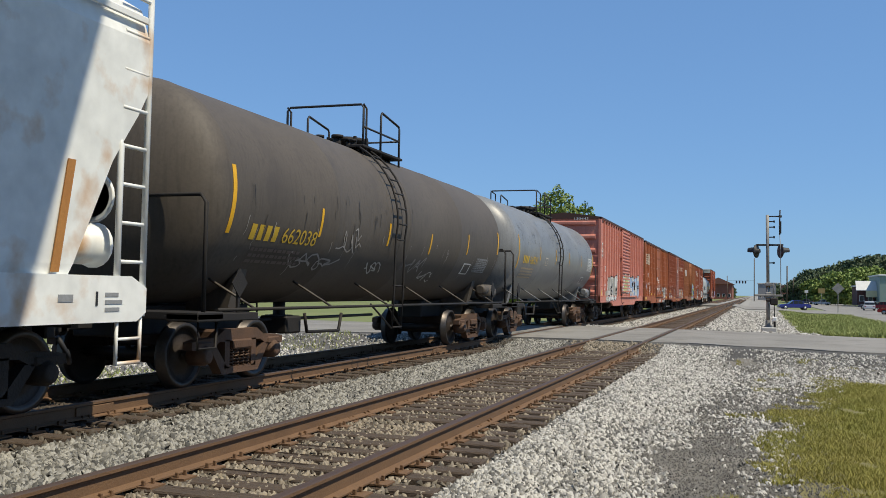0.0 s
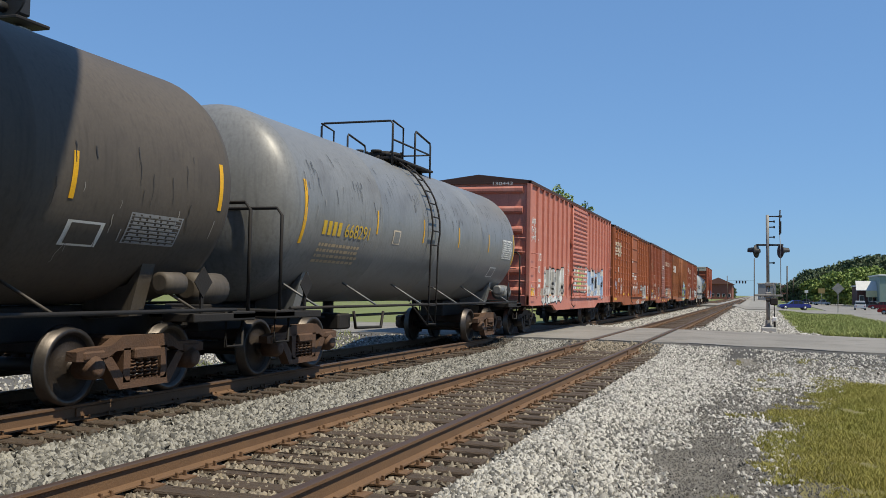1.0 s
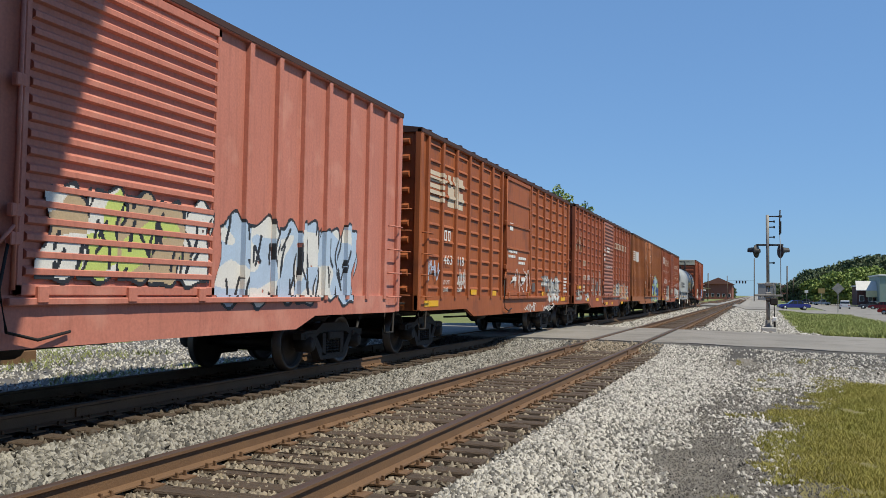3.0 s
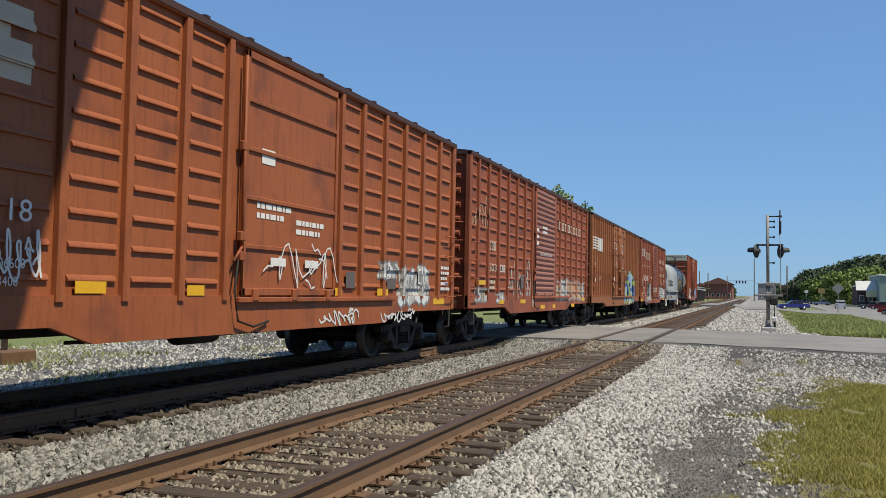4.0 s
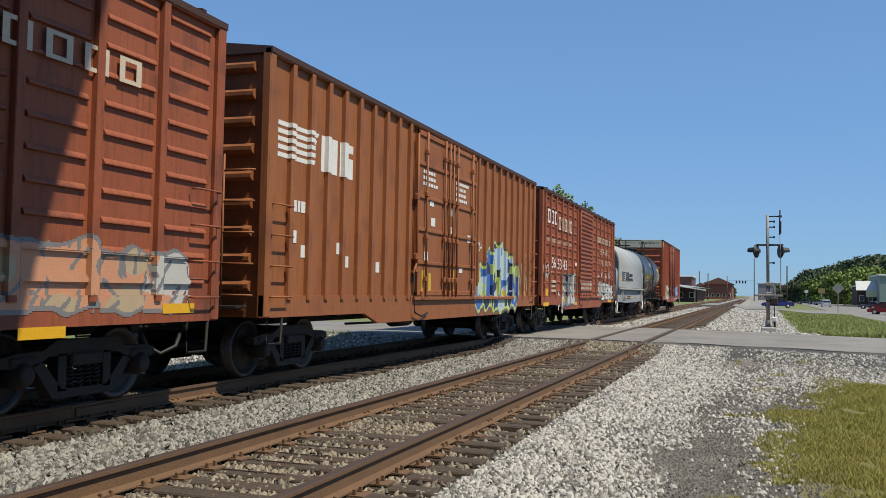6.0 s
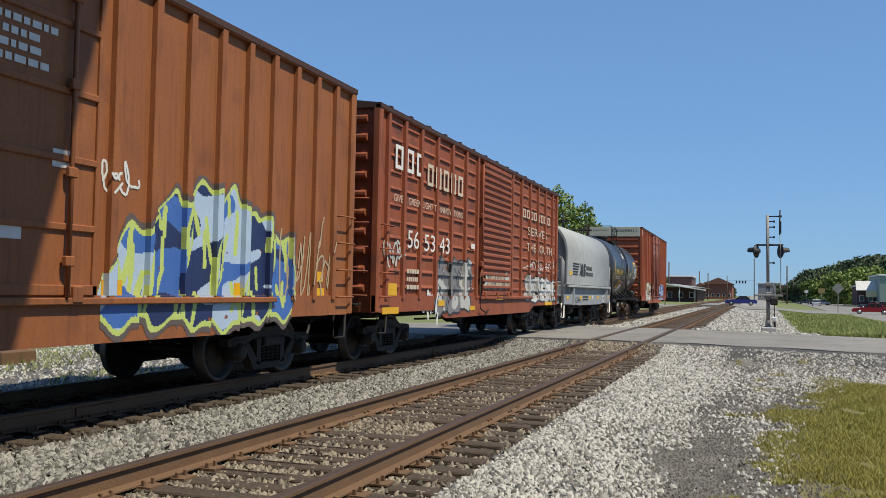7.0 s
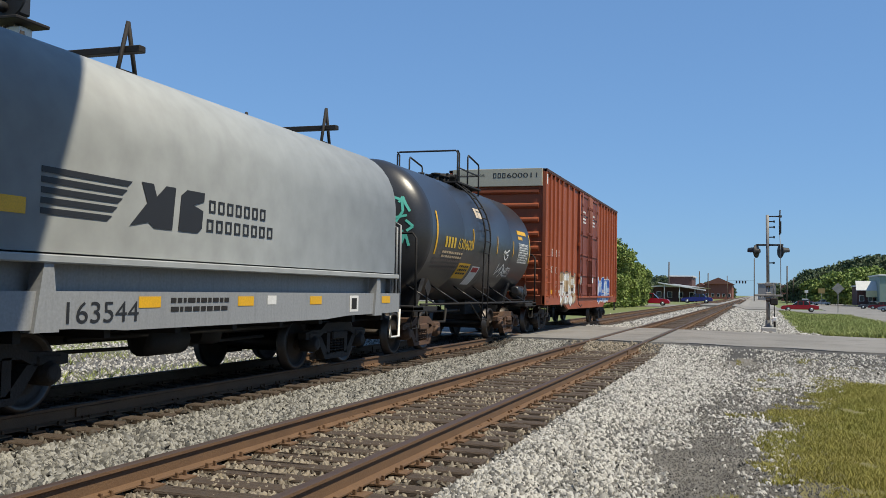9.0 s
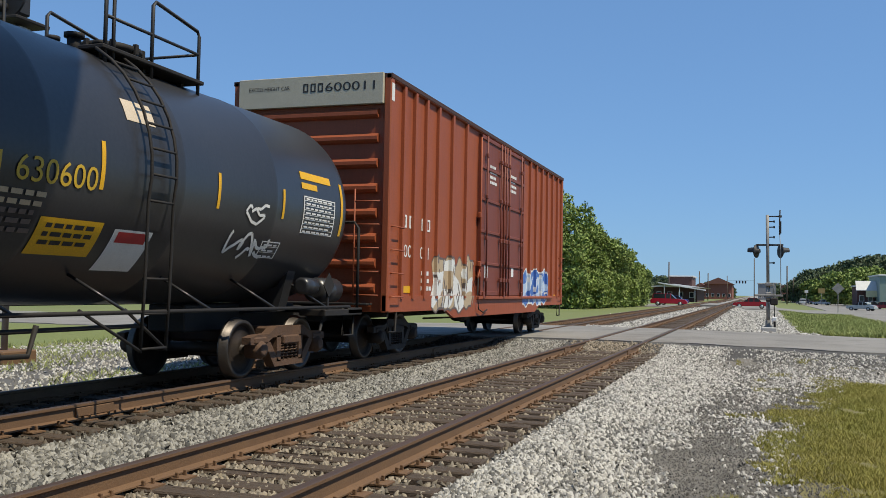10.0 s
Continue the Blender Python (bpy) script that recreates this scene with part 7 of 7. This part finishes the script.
def overhead_lights():
    s = tagged(empty("traffic_lights", -1.6, 330, 0), "dark traffic lights hanging over the far crossing", "traffic light")
    bm = bmesh.new()
    tube(bm, [(-7.0, 0, 6.3), (1.8, 0, 6.4)], 0.03, 5)
    part("span_wire", bm, M["black"], s)
    for x in (-4.0, -3.0, -2.0, -1.1):
        bm = bmesh.new()
        soft_box(bm, x - 0.25, x + 0.25, -0.2, 0.2, 5.4, 6.3, 0.05)
        part("signal_box", bm, M["black"], s)
    for x in (-7.0, 1.8):
        bm = bmesh.new()
        tube(bm, [(x, 0, -0.5), (x, 0, 6.5)], 0.09, 8)
        part("pole", bm, M["wood_pole"], s)


overhead_lights()


def mound():
    bm = bmesh.new()
    n = 18
    rings = []
    for k in range(7):
        f = k / 6
        rings.append([bm.verts.new(((1 - f) * (1.5 + 0.3 * noise.noise((i, k, 1))) * math.cos(i * math.tau / n), (1 - f) * (3.4 + 0.5 * noise.noise((i, k, 4))) * math.sin(i * math.tau / n), 0.75 * math.sin(f * math.pi / 2) + 0.07 * noise.noise((i * 0.9, k, 7)))) for i in range(n)])
    for a, b in zip(rings, rings[1:]):
        for i in range(n):
            bm.faces.new((a[i], a[(i + 1) % n], b[(i + 1) % n], b[i]))
    ob = tagged(obj("rubble_mound", bm, M["coal"]), "low mound of dark rubble beyond the tracks", "rubble mound")
    ob.location = (-17.6, 29.5, -0.5)


mound()


# ---- loose stones and grass ----
def crib(x):
    return min(abs(x - NEAR), abs(x - FAR)) < 1.32


def on_road(y):
    return ROAD0 - 0.6 < y < ROAD1 + 0.5


def chance(x, y):
    """An even, repeatable number from 0 to 1 for a place."""
    return (math.sin(x * 127.1 + y * 311.7) * 43758.5453) % 1.0


def shoulder(x, y):
    if crib(x) or on_road(y):
        return False
    edge = -1.1 + 0.035 * max(0.0, y - 12)
    return x < edge - 0.5 or chance(x, y) < max(0.0, 1 - (x + 0.5 - edge + 0.5 * noise.noise((x, y * 0.6, 4))) / 0.8)


def bare(x, y):
    """The worn patch of brown dirt round the crossing signal."""
    return ((x + 0.3) / 1.5) ** 2 + ((y - 43.0) / 4.0) ** 2 < 1 + 0.8 * noise.noise((x * 0.9, y * 0.5, 21))


def loose(x, y):
    if on_road(y):
        return False
    k = 0.16 + 0.75 * step(10.5, 17, y) + 0.20 * step(-0.5, 0.2, x) - 1.3 * step(0, 0.9, x - grass_edge(y) - 0.1) * (1 - step(20, 23, y))
    k *= 0.8 + 1.3 * noise.noise((x * 0.7, y * 0.35, 8))
    k *= 0.30 + 0.70 * step(0.15, 0.75, abs(x + 0.75 - 0.02 * (y - 12) + 0.35 * noise.noise((y * 0.3, 5, 1))))
    return chance(x, y) < k


pebbles("ballast", 58000, (-2.35, 1.2, 3.0, 26), (0.014, 0.036), M["stone"], "pale crushed stone ballast on the open shoulder", lambda x, y: x > -2.35 and shoulder(x, y), 3)
pebbles("ballast", 56000, (-10.6, -4.6, 3.0, 26), (0.018, 0.040), M["stone_mid"], "grey crushed stone ballast between the tracks, darkened for lens vignetting", shoulder, 13)
pebbles("ballast", 20000, (-4.8, -2.3, 3.0, 26), (0.022, 0.036), M["stone_far"], "tan-stained ballast between the ties", lambda x, y: crib(x) and not on_road(y) and (abs(x - NEAR) < 0.98 or chance(x, y) < 0.4), 4, 0.024)
pebbles("ballast", 15000, (-9.1, -6.4, 3.0, 26), (0.022, 0.036), M["stone_shaded"], "dark ballast between the ties, with the train's shade in its colour", lambda x, y: crib(x) and not on_road(y) and (abs(x - FAR) < 0.95 or chance(x, y) < 0.4), 14, 0.024)
pebbles("ballast", 26000, (-10.6, 3.4, 37, 110), (0.022, 0.05), M["stone"], "pale ballast past the crossing", lambda x, y: not crib(x) and not bare(x, y) and x < 2.4 + 0.5 * noise.noise((y * 0.3, 2, 0)), 5)
pebbles("loose_stones", 26000, (-1.3, 4.2, 4.0, 26), (0.012, 0.036), M["stone"], "loose grey stones on the packed dirt", loose, 6)
pebbles("loose_stones", 30000, (-1.2, 3.6, 5.0, 24), (0.006, 0.016), M["gravel"], "fine grey grit on the packed dirt", lambda x, y: x < grass_edge(y) + 0.8 and not on_road(y), 9, 0.003)
pebbles("loose_stones", 9000, (-19, -10, 10, 26), (0.02, 0.045), M["stone"], "loose grey stones beyond the far track", None, 7)


def grass(name, count, region, size, keep, label, seed):
    rng = np.random.default_rng(seed)
    x0, x1, y0, y1 = region
    x, y = rng.uniform(x0, x1, count * 2), y0 + (y1 - y0) * rng.uniform(0, 1, count * 2) ** 1.4
    ok = np.array([keep(a, b) for a, b in zip(x, y)])
    x, y = x[ok][:count], y[ok][:count]
    n = len(x)
    z = np.array([ground_z(a, b) for a, b in zip(x, y)])
    a = rng.uniform(0, 6.283, n)
    h = rng.uniform(size * 0.4, size, n)
    w = h * 0.10 + 0.002
    lean = rng.normal(0, 0.8, (n, 2)) * h[:, None]
    dx, dy = np.cos(a) * w, np.sin(a) * w
    v = np.stack([np.stack([x - dx, y - dy, z - 0.01], -1), np.stack([x + dx, y + dy, z - 0.01], -1), np.stack([x + lean[:, 0], y + lean[:, 1], z + h], -1)], 1)
    me = bpy.data.meshes.new(name)
    me.from_pydata(v.reshape(-1, 3).tolist(), [], (np.arange(n)[:, None] * 3 + np.arange(3)).tolist())
    me.materials.append(M["blade"] if y1 < 26 else M["bank_blade"])
    return tagged(new(name, me), label, "grass", kind="stuff")


def verge(x, y):
    """Where the near verge is grown over."""
    d = min(x - grass_edge(y) + 0.45 * noise.noise((x * 0.45, y * 0.35, 2)), (22.5 - y) * 0.35 + 0.5 * noise.noise((x * 0.5, y * 0.4, 9)))
    return 1.2 * noise.noise((x * 1.0, y * 0.7, 12)) + 0.7 * noise.noise((x * 3, y * 2.4, 5)) + 0.35 * (chance(x, y) - 0.5) > 0.55 - 1.15 * step(-0.5, 1.3, d)


def bank(x, y):
    return 2.2 + 0.012 * (y - 46) + 0.6 * noise.noise((y * 0.25, 1, 0)) < x < 10.0 + chance(x, y)


grass("grass", 230000, (-0.4, 3.9, 5, 25), 0.062, verge, "short yellow-green grass on the verge", 15)
grass("grass", 60000, (1.5, 11, 38, 120), 0.30, bank, "rough green grass on the bank", 16)
grass("grass", 6000, (-20, -11, 9, 27), 0.16, lambda x, y: noise.noise((x * 0.5, y * 0.3, 6)) > 0.05, "sparse grass beyond the far track", 17)


# ---- what moves ----
def motions():
    ticks = [0, 1 / 30, 2 / 30, 0.2] + [0.5 * k for k in range(1, 20)] + [9.8, 10 - 2 / 30, 10 - 1 / 30, 10]
    for car, y0 in CARS:
        walk(car, [(t, pose(FAR, y0 - SPEED * t, 0)) for t in ticks])
    for ob, rows in MOVERS:
        walk(ob, [(t, pose(x, y, z, 0, 0, a)) for t, x, y, z, a in rows])
    turn = math.degrees(SPEED / WHEEL_R)
    for wheel, wy in WHEELS:
        walk(wheel, [(k / 30, pose(0, wy, WHEEL_R, turn * k / 30, 0, 0)) for k in range(301)])


motions()
